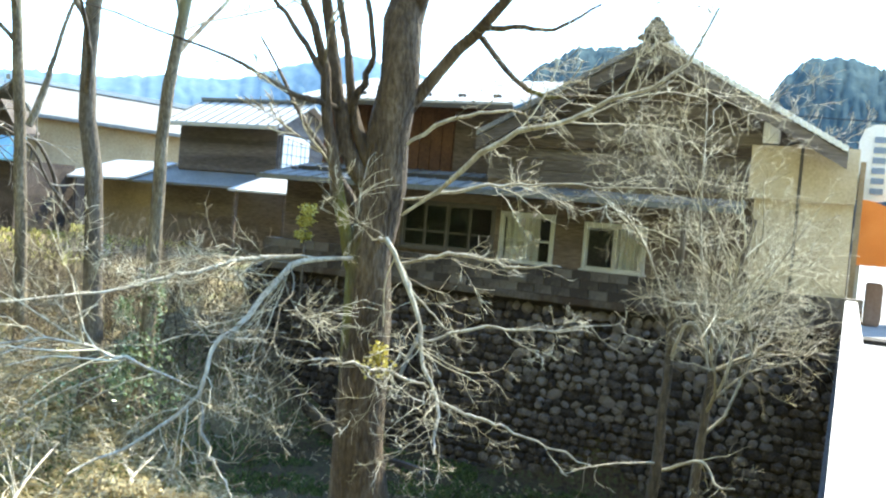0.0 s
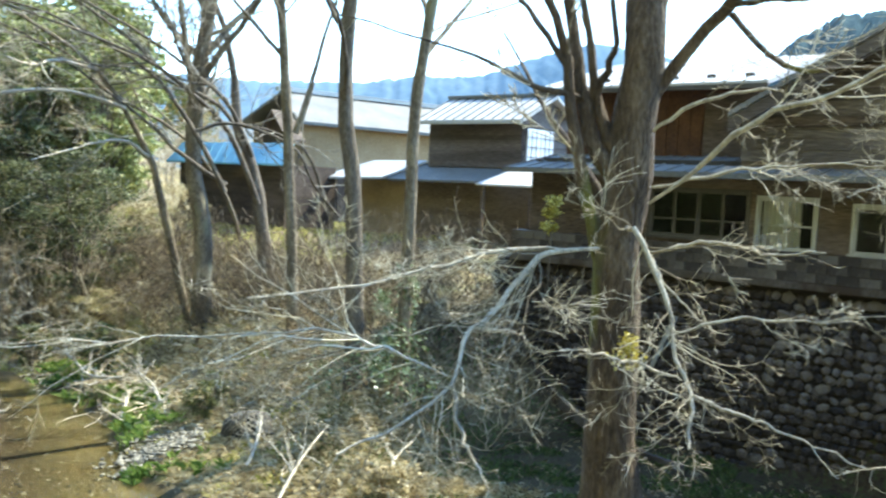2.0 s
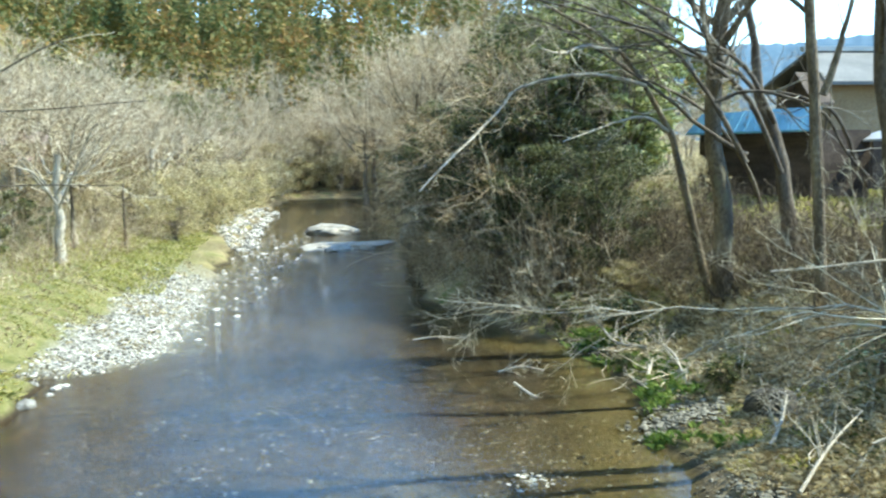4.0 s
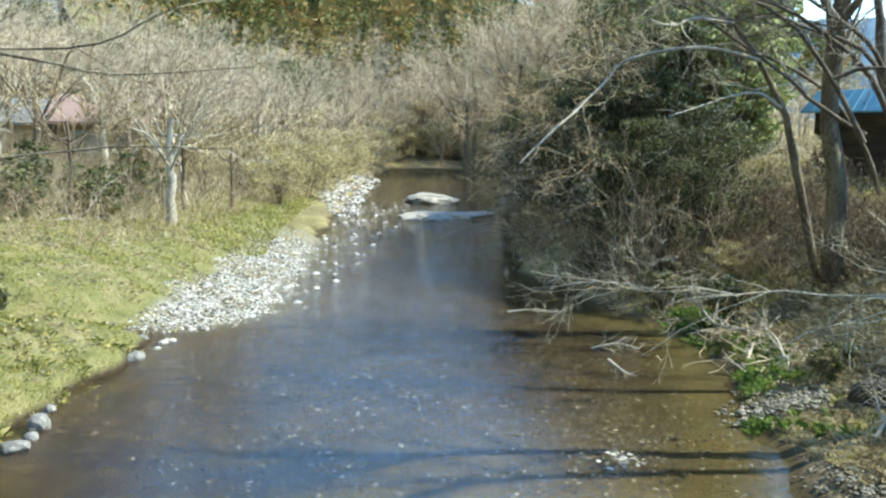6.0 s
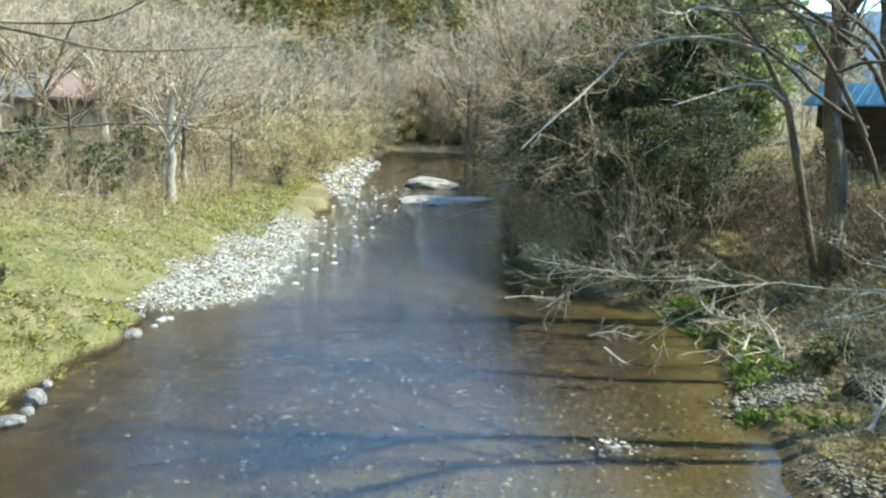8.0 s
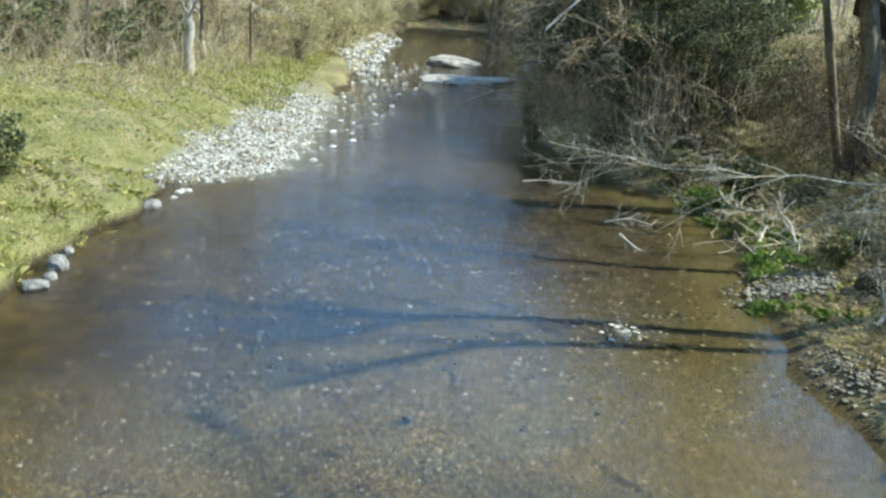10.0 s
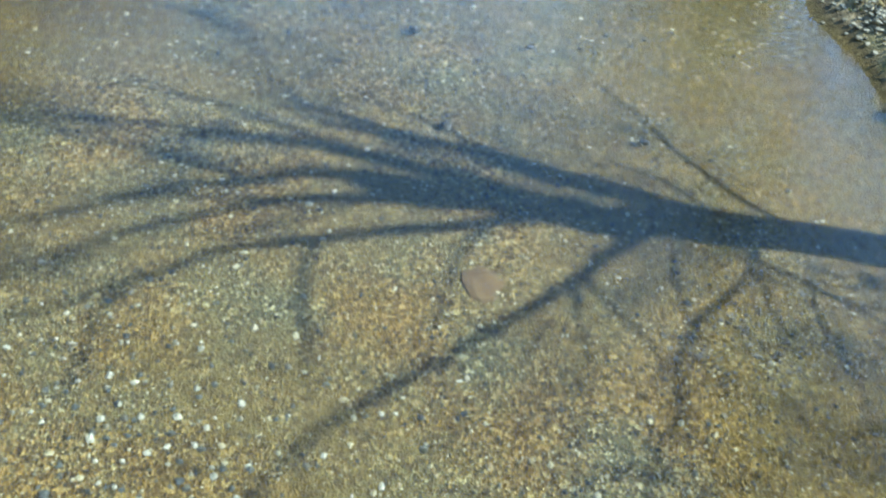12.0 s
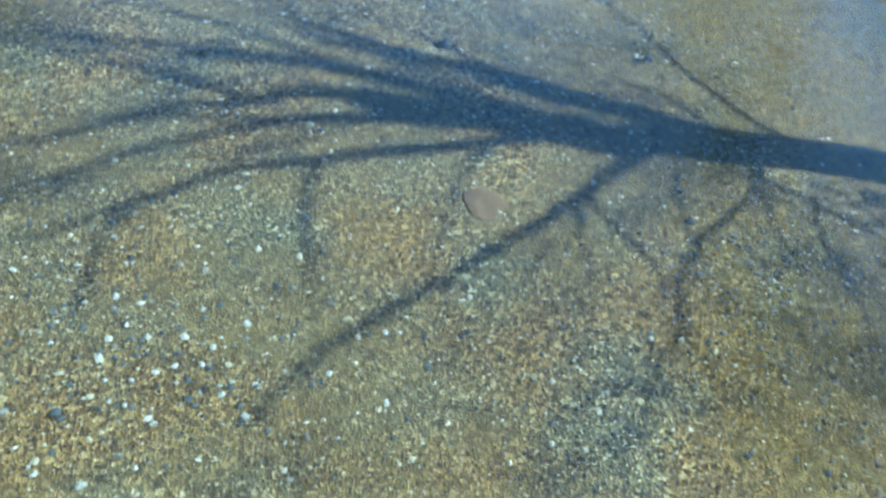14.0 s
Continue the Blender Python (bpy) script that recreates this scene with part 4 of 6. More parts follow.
for b in ((23.0, 23.35, -0.75, -0.4, 4.3, 5.3), (23.9, 24.2, -0.8, -0.45, 4.3, 5.2)):
    part("display", box(b, bevel=0.03), M["red_roof"], shop, "red goods stacked at the shop door")
sign = thing("shop_sign", "white upright shop sign with grey-blue lettering", "sign", (23.6, -0.6, 7.4))
sy0, sy1, sz0, sz1 = -0.9, 0.05, 7.2, 8.98
outline = [(sy0, sz1), (sy1 - 0.3, sz1), (sy1 - 0.1, sz1 - 0.12), (sy1, sz1 - 0.4), (sy1, sz0), (sy1 - 0.55, sz0 - 0.02), (sy0 + 0.1, sz0 + 0.05), (sy0, sz0 + 0.2)]
part("sign_board", slab([(23.4, y, z) for y, z in outline], (0.12, 0, 0)), M["white"], sign)
for i in range(6):
    z = 8.62 - i * 0.24
    part("letter_bar", box((23.37, 23.39, -0.55, -0.27, z - 0.07, z + 0.07)), M["sign_blue"], sign)
for z in (8.6, 7.5):
    part("sign_bracket", box((23.5, 23.6, -0.2, 0.0, z, z + 0.05)), M["dark_frame"], sign)

# ---- the wing beyond: two storeys, shutters, low roofs ----
wing = thing("wing_house", "weathered two-storey house with silver metal roofs and white shutters", "house", (28, 22, 4))
part("ground_floor", box((26.9, 32, 15.5, 27.6, 3.6, 6.5)), M["board"], wing, "shaded ground floor wall")
part("ground_floor_wall", box((26.75, 26.9, 24.3, 27.4, 3.6, 6.3)), M["plaster"], wing)
part("upper_floor", box((27.0, 31.4, 18.9, 23.3, 6.4, 8.75)), M["board_grey"], wing)
boards(26.98, 18.9, 23.3, 6.9, 8.7, 0.2, M["board_grey"], wing)
part("gable_end", slab([(x, 18.86, z) for x, z in ((27.0, 8.6), (30.4, 8.6), (28.6, 9.5))], (0, 0.1, 0)), M["board_grey"], wing)
for z in np.arange(6.9, 9.3, 0.22):
    in_ = max(0.0, z - 8.45) * 1.75
    part("side_board", box((27.02 + in_, 31.3 - in_ * 1.6, 18.84, 18.88, z, z + 0.2)), M["board_grey"], wing)
wr_ = part("roof", slab([(26.5, 18.55, 8.62), (26.5, 23.65, 8.62), (28.6, 23.65, 9.66), (28.6, 18.55, 9.66)], (0, 0, -0.1)), M["roof"], wing, "silver standing-seam roof")
for i in range(12):
    y = 18.57 + i * 0.455
    part("seam", slab([(26.5, y, 8.66), (26.5, y + 0.06, 8.66), (28.6, y + 0.06, 9.7), (28.6, y, 9.7)], (0, 0, -0.04)), M["roof_dull"], wr_)
part("roof_back", slab([(28.6, 18.55, 9.66), (28.6, 23.65, 9.66), (31.6, 23.65, 8.2), (31.6, 18.55, 8.2)], (0, 0, -0.1)), M["roof"], wing)
part("ridge", box((28.46, 28.74, 18.5, 23.7, 9.66, 9.77)), M["roof_dull"], wing)
part("eave_gutter", box((26.4, 26.5, 18.6, 23.6, 8.46, 8.54)), M["frame"], wing)
# low roof in dull and pale metal: the sun's strike is put into colour
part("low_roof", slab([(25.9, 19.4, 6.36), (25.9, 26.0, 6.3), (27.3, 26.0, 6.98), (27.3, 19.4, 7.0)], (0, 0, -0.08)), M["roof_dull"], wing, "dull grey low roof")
part("low_roof_end", slab([(25.7, 24.6, 6.36), (25.7, 28.2, 6.26), (27.3, 26.6, 7.06), (27.3, 23.6, 7.1)], (0, 0, -0.08)), M["roof"], wing, "end of the low roof in paler metal, for sunlight on it")
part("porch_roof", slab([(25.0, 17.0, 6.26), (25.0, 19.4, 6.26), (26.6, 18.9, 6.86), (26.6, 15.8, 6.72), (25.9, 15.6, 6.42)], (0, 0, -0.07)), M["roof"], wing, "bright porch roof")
for y in (17.1, 19.1):
    part("porch_post", box((25.1, 25.2, y, y + 0.1, 3.9, 6.26)), M["board"], wing)
for x in (27.12, 27.98):
    sh_ = part("shutter", box((x, x + 0.82, 18.74, 18.8, 7.0, 8.34), bevel=0.01), M["shutter"], wing, "pale blue-white window shutter")
    for k in range(2):
        part("shutter_bar", box((x + 0.25 + k * 0.28, x + 0.28 + k * 0.28, 18.725, 18.74, 7.05, 8.3)), M["roof_dull"], sh_)
    for k in range(3):
        part("shutter_bar", box((x + 0.02, x + 0.8, 18.725, 18.74, 7.3 + k * 0.36, 7.33 + k * 0.36)), M["roof_dull"], sh_)

# barn with pale roof, and the shed under blue sheet
barn = thing("barn", "buff plastered barn under a pale grey roof", "barn", (33, 36, 4))
part("wall", box((28.3, 38.7, 33.2, 38.8, 3.4, 9.0)), M["plaster"], barn)
part("lower_wall", box((28.2, 38.8, 33.1, 33.2, 3.4, 6.0)), M["concrete"], barn)
part("roof", slab([(27.6, 32.4, 8.85), (39.4, 32.4, 8.85), (38.6, 36, 10.5), (28.4, 36, 10.5)], (0, 0, -0.15)), M["roof_dull"], barn)
part("roof_back", slab([(28.4, 36, 10.5), (38.6, 36, 10.5), (39.4, 39.6, 8.85), (27.6, 39.6, 8.85)], (0, 0, -0.15)), M["roof_dull"], barn)
part("ridge", box((28.2, 38.8, 35.8, 36.2, 10.5, 10.72)), M["roof"], barn)
for x in (30.2, 33.4, 36.4):
    part("plank_door", box((x, x + 1.4, 33.02, 33.09, 4.0, 6.6)), M["board"], barn)
barn.location, barn.rotation_euler = (34.3, 34.7, 4), (0, 0, radians(-14))
shed = thing("shed", "dark gabled shed with a blue sheet lean-to roof", "shed", (33, 43, 4))
part("wall", box((32.5, 36.2, 38.3, 48.2, 2.6, 6.9)), M["board"], shed)
lean = part("lean_to_roof", slab([(31.9, 37.6, 6.9), (31.9, 48.8, 6.9), (33.0, 48.8, 8.1), (33.0, 38.7, 8.1)], (0, 0, -0.1)), M["roof_blue"], shed, "sky-blue sheet roof")
for i in range(12):
    y = 37.7 + i * 0.9
    part("seam", slab([(31.9, y, 6.94), (31.9, y + 0.07, 6.94), (33.0, y + 0.6, 8.14), (33.0, y + 0.53, 8.14)], (0, 0, -0.04)), M["roof_blue"], lean)
part("gable", slab([(33.6, y, z) for y, z in ((39.5, 7.4), (41.7, 7.4), (41.7, 8.5), (40.6, 9.75), (39.5, 8.5))], (0.2, 0, 0)), M["board"], shed)
for s_ in (-1, 1):
    part("gable_roof", slab([(33.2, 40.6, 10.0), (33.2, 40.6 + s_ * 1.4, 8.35), (34.6, 40.6 + s_ * 1.4, 8.35), (34.6, 40.6, 10.0)], (0, 0, -0.12)), M["board"], shed)
shed.location, shed.scale = (23.76, 30.96, 4.56), (0.72, 0.72, 0.72)
# house half hidden behind the trees of the other bank
cottage = thing("cottage", "low cream cottage with a faded red roof behind bare trees", "house", (-9, 61, 3))
part("wall", box((-11.6, -6.2, 59.2, 65, 2.4, 5.8)), M["plaster"], cottage)
part("roof", slab([(-12.2, 58.4, 5.6), (-5.6, 58.4, 5.6), (-5.6, 62, 7.3), (-12.2, 62, 7.3)], (0, 0, -0.15)), M["red_roof"], cottage)
part("roof_back", slab([(-12.2, 62, 7.3), (-5.6, 62, 7.3), (-5.6, 65.6, 5.6), (-12.2, 65.6, 5.6)], (0, 0, -0.15)), M["red_roof"], cottage)
part("side_wall", box((-17.5, -12.3, 60.2, 64.5, 2.4, 5.7)), M["plaster"], cottage, "cream wall of the side wing")
part("side_roof", slab([(-18.2, 59.2, 5.5), (-12.3, 59.2, 5.5), (-12.3, 62.4, 7.0), (-18.2, 62.4, 7.0)], (0, 0, -0.15)), M["roof_dull"], cottage, "grey-brown roof of the side wing")
for x, y in ((-10.9, 59.2), (-8.6, 59.2), (-15.6, 60.2)):
    w = part("window", box((x, x + 1.8, y - 0.07, y, 3.7, 5.1)), M["frame"], cottage)
    part("pane", box((x + 0.1, x + 0.86, y - 0.12, y - 0.08, 3.8, 5.0)), M["glass"], w)
    part("pane", box((x + 0.94, x + 1.7, y - 0.12, y - 0.08, 3.8, 5.0)), M["glass"], w)
upper = thing("upper_house", "grey-roofed house standing higher among the trees", "house", (-27, 76, 6))
part("wall", box((-34, -21, 75, 81, 4, 11.2)), M["plaster"], upper)
part("roof", slab([(-35, 74, 11.0), (-20, 74, 11.0), (-20.8, 78, 14.2), (-35, 78, 14.2)], (0, 0, -0.2)), M["roof_dull"], upper)
part("roof_back", slab([(-35, 78, 14.2), (-20.8, 78, 14.2), (-20, 82, 11.0), (-35, 82, 11.0)], (0, 0, -0.2)), M["roof_dull"], upper)

upper.location = (-21.0, 76, 7.6)

# ---- far ridges ----


def ridge_line(name, label, dist, az0, az1, tops, material, thick, rough):
    """A long wooded ridge: tops are heights by angle from the bridge's way, in degrees."""
    n, m_ = 420, 30
    az = np.radians(np.linspace(az0, az1, n))
    top = np.interp(np.degrees(az), [t[0] for t in tops], [t[1] for t in tops])
    g = np.random.default_rng(int(dist))
    top = top + rough * (np.convolve(g.normal(size=n), np.ones(5) / 5, "same") + 0.5 * g.normal(size=n))
    s = np.linspace(0, 1, m_)
    d = dist + thick * s[None, :] + g.normal(size=(n, m_)) * thick * 0.006
    z = top[:, None] * np.sin(s * np.pi / 2)[None, :] + g.normal(size=(n, m_)) * rough * 0.5 * (s[None, :] < 0.95)
    v = np.stack([d * np.cos(az)[:, None], d * np.sin(az)[:, None], z], -1).reshape(-1, 3)
    i_ = np.arange(n * m_).reshape(n, m_)
    ob = new(name, mesh_of(name, v, np.stack([i_[:-1, :-1], i_[1:, :-1], i_[1:, 1:], i_[:-1, 1:]], -1).reshape(-1, 4), True))
    ob.data.materials.append(material)
    return tagged(ob, label, "hill", kind="structure")


ridge_line("backdrop", "far wooded mountain ridge, blue with painted haze", 700, -40, 70,
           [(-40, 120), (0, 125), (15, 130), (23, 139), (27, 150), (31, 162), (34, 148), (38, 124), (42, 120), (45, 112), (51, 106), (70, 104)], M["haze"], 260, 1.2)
ridge_line("backdrop", "nearer wooded hill, blue-green with painted haze", 260, -40, 24,
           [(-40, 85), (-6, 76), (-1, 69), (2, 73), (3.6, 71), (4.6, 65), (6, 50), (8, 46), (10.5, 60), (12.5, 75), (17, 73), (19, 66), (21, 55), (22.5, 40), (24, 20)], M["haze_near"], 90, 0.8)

# ---- trees ----
def G(seed):
    return np.random.default_rng(seed)


# the great mossy tree between the bridge and the house: trunk and high limbs, then drooping ones
GREAT_HIGH = [
    ([(10.9, 5.8, 1.5), (10.8, 5.8, 3.1), (10.75, 5.9, 5.4), (10.8, 5.75, 6.6), (10.8, 5.7, 8.5), (10.85, 5.67, 10.0), (10.9, 5.65, 11.0)], 0.36, 0.21),
    ([(10.75, 5.8, 6.2), (10.55, 6.2, 6.6), (10.5, 6.4, 7.3), (10.4, 6.7, 8.8), (10.3, 6.9, 11.0)], 0.15, 0.05),
    ([(10.7, 6.0, 6.6), (10.55, 6.25, 7.4), (10.45, 6.3, 7.9), (10.4, 6.45, 8.7), (10.3, 6.7, 9.7), (10.1, 7.1, 11.2)], 0.08, 0.02),
    ([(10.65, 5.95, 6.5), (10.5, 6.2, 7.3), (10.5, 6.05, 7.7), (10.5, 6.0, 8.3), (10.2, 6.4, 10.0)], 0.07, 0.03),
    ([(10.4, 6.4, 7.3), (9.7, 6.7, 7.4), (9.0, 7.15, 7.7), (7.5, 8.0, 8.0)], 0.05, 0.01),
    ([(10.7, 6.0, 4.9), (10.46, 6.15, 5.7), (10.33, 6.31, 6.5), (10.25, 6.43, 7.2), (10.18, 6.54, 7.95), (10.05, 6.74, 8.5), (9.9, 6.96, 9.2), (9.7, 7.3, 10.4)], 0.1, 0.04),
    ([(10.2, 6.5, 7.7), (10.0, 6.9, 8.3), (9.85, 7.25, 8.75), (9.5, 7.9, 9.6)], 0.05, 0.015),
    ([(10.9, 6.0, 5.5), (11.1, 6.5, 6.2), (11.25, 7.1, 6.8), (11.5, 7.7, 7.3), (11.7, 8.2, 7.9), (12.0, 8.9, 8.6)], 0.055, 0.02),
    ([(10.84, 5.6, 7.3), (10.9, 4.95, 8.15), (10.8, 4.55, 8.45), (10.6, 4.05, 8.9), (10.4, 3.6, 9.3), (10.1, 3.1, 9.7), (9.7, 2.6, 10.05), (9.4, 2.1, 10.3), (9.1, 1.55, 10.5)], 0.09, 0.03),
    ([(10.8, 4.6, 8.4), (10.6, 4.0, 8.4), (10.5, 3.5, 8.35), (10.35, 2.9, 8.6)], 0.045, 0.015),
    ([(10.8, 4.55, 8.3), (10.6, 4.05, 7.8), (10.55, 3.6, 7.55), (10.5, 3.05, 7.55), (10.45, 2.55, 7.5)], 0.045, 0.015),
]
# the crown above: four great limbs, and the branches that hang from them
GREAT_TOP = [
    ([(10.86, 5.7, 8.7), (11.0, 5.95, 10.0), (11.25, 6.05, 11.3), (11.55, 6.0, 12.8), (11.85, 5.85, 14.3), (12.1, 5.65, 15.9), (12.3, 5.35, 17.5)], 0.15, 0.04),
    ([(10.88, 5.7, 9.4), (10.8, 5.8, 10.6), (10.55, 5.7, 11.35), (10.3, 5.45, 11.7), (9.9, 5.2, 12.3), (9.45, 4.65, 12.9), (9.15, 4.3, 13.4)], 0.13, 0.035),
    ([(10.84, 5.6, 8.9), (11.0, 5.42, 10.2), (11.25, 5.2, 11.5), (11.5, 4.9, 12.6), (11.7, 4.55, 13.65), (11.85, 3.95, 14.85), (11.9, 3.3, 15.8), (12.0, 2.8, 16.5)], 0.12, 0.035),
    ([(10.8, 5.5, 8.7), (10.53, 5.2, 9.4), (10.25, 4.95, 10.1), (9.9, 4.7, 10.6), (9.6, 4.45, 11.2), (9.2, 4.05, 11.5), (8.9, 3.6, 11.9), (8.6, 3.3, 12.3)], 0.1, 0.03),
    ([(9.9, 4.7, 10.5), (9.7, 4.35, 10.45), (9.45, 3.85, 10.25), (9.2, 3.3, 9.9), (9.0, 2.8, 9.7)], 0.055, 0.02),
    ([(10.95, 5.95, 9.3), (11.2, 6.2, 10.4), (11.5, 6.55, 11.6), (11.8, 6.9, 12.7), (12.1, 7.3, 13.7)], 0.06, 0.02),
    ([(10.55, 5.2, 9.1), (10.35, 4.95, 9.2), (10.1, 4.4, 9.25), (9.9, 3.9, 9.2), (9.6, 3.25, 9.15)], 0.045, 0.015),
    ([(9.2, 4.0, 11.7), (9.0, 3.4, 11.8), (8.8, 2.95, 11.65), (8.7, 2.5, 11.65)], 0.05, 0.02),
    ([(10.3, 5.45, 11.7), (10.1, 5.7, 12.6), (9.8, 5.9, 13.6), (9.6, 6.0, 14.6)], 0.07, 0.02),
    ([(11.3, 6.05, 11.6), (11.5, 6.4, 12.9), (11.6, 6.6, 14.2), (11.8, 6.9, 15.8)], 0.07, 0.02),
    ([(11.25, 5.2, 11.5), (11.1, 4.9, 12.8), (11.0, 4.7, 14.0), (10.9, 4.4, 15.2)], 0.07, 0.02),
]
GREAT_LEFT = [
    ([(10.8, 5.85, 5.35), (9.9, 6.25, 5.3), (9.45, 6.4, 5.1), (8.95, 6.55, 4.5), (8.5, 6.65, 4.25), (8.15, 6.5, 3.7), (7.5, 6.8, 3.3), (6.8, 7.0, 3.05)], 0.046, 0.014),
    ([(8.15, 6.5, 3.72), (8.0, 6.25, 3.3), (7.95, 6.0, 3.0), (7.9, 5.7, 2.7)], 0.03, 0.01),
    ([(10.0, 6.25, 5.3), (9.5, 6.9, 5.25), (8.8, 7.35, 5.0), (8.0, 7.75, 4.8), (6.5, 8.25, 4.65)], 0.04, 0.008),
    ([(8.0, 6.4, 3.85), (7.3, 6.85, 4.2), (6.7, 7.55, 4.35), (5.3, 8.85, 4.2), (3.6, 9.85, 4.15)], 0.024, 0.005),
]
GREAT_RIGHT = [
    ([(10.85, 5.85, 5.4), (10.5, 5.65, 5.62), (10.38, 5.38, 5.5), (10.36, 4.95, 4.75), (10.2, 4.7, 4.15), (10.1, 4.4, 3.7), (9.85, 4.3, 3.4), (9.6, 4.2, 3.2)], 0.045, 0.014),
    ([(10.1, 4.4, 3.72), (10.05, 3.8, 3.6), (10.15, 3.4, 3.5), (10.3, 2.5, 3.25)], 0.03, 0.008),
    ([(10.2, 4.8, 4.4), (10.4, 4.05, 4.65), (10.55, 3.3, 4.7), (10.7, 2.4, 4.9)], 0.025, 0.006),
    ([(10.4, 4.7, 3.8), (9.95, 5.05, 4.0), (9.4, 5.3, 4.15), (8.9, 5.55, 4.2)], 0.025, 0.006),
    ([(10.8, 5.5, 5.95), (10.65, 4.87, 6.38), (10.48, 4.21, 6.86), (10.35, 3.72, 7.1), (10.23, 3.22, 7.2), (10.1, 2.73, 7.44), (9.96, 2.19, 7.56), (9.86, 1.8, 7.82), (9.78, 1.48, 8.4)], 0.046, 0.014),
    ([(10.8, 5.5, 5.3), (10.63, 4.8, 5.47), (10.6, 4.3, 5.53), (10.58, 3.8, 5.44), (10.5, 3.15, 5.5)], 0.035, 0.01),
    ([(10.78, 5.4, 5.3), (10.73, 5.2, 4.96), (10.75, 4.85, 4.67), (10.76, 4.5, 4.4)], 0.025, 0.008),
    ([(10.8, 5.75, 6.75), (10.8, 4.85, 7.25), (10.9, 4.1, 7.4), (10.9, 3.7, 7.3)], 0.035, 0.008),
    ([(10.8, 5.75, 6.1), (10.95, 4.4, 6.4), (11.0, 3.6, 6.5), (11.0, 2.0, 6.55)], 0.03, 0.006),
]
great = tree("great_tree", "huge mossy old tree with forked trunk and drooping bare branches", (10.9, 5.8, 1.5), GREAT_HIGH + GREAT_TOP, M["bark_moss"], M["twig"],
             [(64, 0.36, 36, 8, {"thin": 0.28}), (420, 0.42, 36, 6), (1900, 0.42, 36, 4)], G(1), lift=0.3, rmin=0.007)
for q, limbs in enumerate((GREAT_LEFT, GREAT_RIGHT)):
    g = G(40 + q)
    lines, radii = [], []
    for pts, r0, r1 in limbs:
        line = smooth_line(pts, 18)
        line[1:-1] += g.normal(size=(16, 3)) * 0.018
        rad = np.linspace(r0, r1, 18)
        rad[:4] *= (0.4, 0.55, 0.75, 0.92)
        v, f = tubes(line[None], rad[None], 8)
        part("limb", mesh_of("limb", v, f, True), M["bark_pale"], great, "pale drooping limb")
        lines.append(line)
        radii.append(rad)
    p0, r0 = np.array(lines), np.array(radii)
    if q == 0:
        p0, r0 = p0[:3], r0[:3]
    n1, n2, n3 = ((60, 360, 1300), (80, 480, 2000))[q]
    p1, r1 = sprout(g, p0, r0, n1, (0.36, 0.45)[q], 55, 9, lift=0.1, flat=0.85, start=0.15, wander=0.16, rmin=0.004, thin=0.3)
    p2, r2 = sprout(g, p1, r1, n2, 0.5, 48, 6, lift=0.08, flat=0.7, wander=0.2, rmin=0.0034, thin=0.55)
    p3, r3 = sprout(g, p2, r2, n3, 0.6, 48, 4, lift=0.1, flat=0.5, wander=0.25, rmin=0.0028)
    sets, sides = [(p1, r1), (p2, r2), (p3, r3)], [5, 4, 3]
    if q == 0:
        a1 = sprout(g, lines[3][None], radii[3][None], 34, 0.34, 45, 7, lift=0.05, flat=0.8, start=0.1, rmin=0.004)
        a2 = sprout(g, *a1, 230, 0.5, 45, 5, lift=0.05, flat=0.6, rmin=0.003)
        a3 = sprout(g, *a2, 950, 0.5, 45, 4, flat=0.5, rmin=0.0028)
        sets, sides = sets + [a1, a2, a3], sides + [4, 3, 3]
    v, f = joined(sets, sides)
    part("spray", mesh_of("spray", v, f, True), M["twig"], great, "pale drooping twigs")
v, f = leaves(G(3), np.array([[10.2, 5.35, 4.0], [10.3, 5.4, 4.15]]), np.array([[0.24, 0.24, 0.15], [0.12, 0.12, 0.15]]), 260, 0.06)
part("clinging_leaves", mesh_of("clinging_leaves", v, f), M["yellow_leaf"], great, "yellow-green leaves clinging to the trunk")

# twiggy tree by the house corner
TWIGGY = [
    ([(12.4, 2.2, 1.2), (12.42, 2.1, 3.6), (12.42, 2.1, 5.0), (12.43, 2.05, 6.4)], 0.09, 0.03),
    ([(12.8, 1.75, 1.2), (12.8, 1.6, 3.5), (12.8, 1.55, 4.7), (12.85, 1.2, 6.3)], 0.08, 0.03),
    ([(12.4, 2.07, 4.3), (12.32, 1.9, 4.82), (12.32, 1.7, 4.75), (12.3, 1.54, 4.25)], 0.03, 0.012),
    ([(12.75, 1.57, 4.5), (12.66, 1.87, 6.0), (12.65, 1.95, 7.7), (12.6, 2.1, 8.6)], 0.02, 0.008),
    ([(12.8, 1.56, 4.6), (12.6, 1.1, 5.3), (12.45, 0.7, 5.95), (12.3, 0.4, 6.5)], 0.02, 0.007),
    ([(12.42, 2.1, 4.8), (12.2, 2.45, 5.7), (12.0, 2.75, 6.2), (11.8, 3.2, 6.5)], 0.02, 0.007),
    ([(12.8, 1.6, 3.7), (12.6, 1.1, 4.25), (12.45, 0.55, 4.5), (12.3, 0.3, 4.85)], 0.02, 0.007),
    ([(12.43, 2.05, 2.8), (12.1, 1.5, 3.1), (11.8, 1.25, 2.9), (11.45, 1.0, 3.0)], 0.025, 0.01),
    ([(12.43, 2.07, 2.9), (11.9, 2.6, 2.9), (11.4, 3.0, 2.85)], 0.02, 0.008),
]
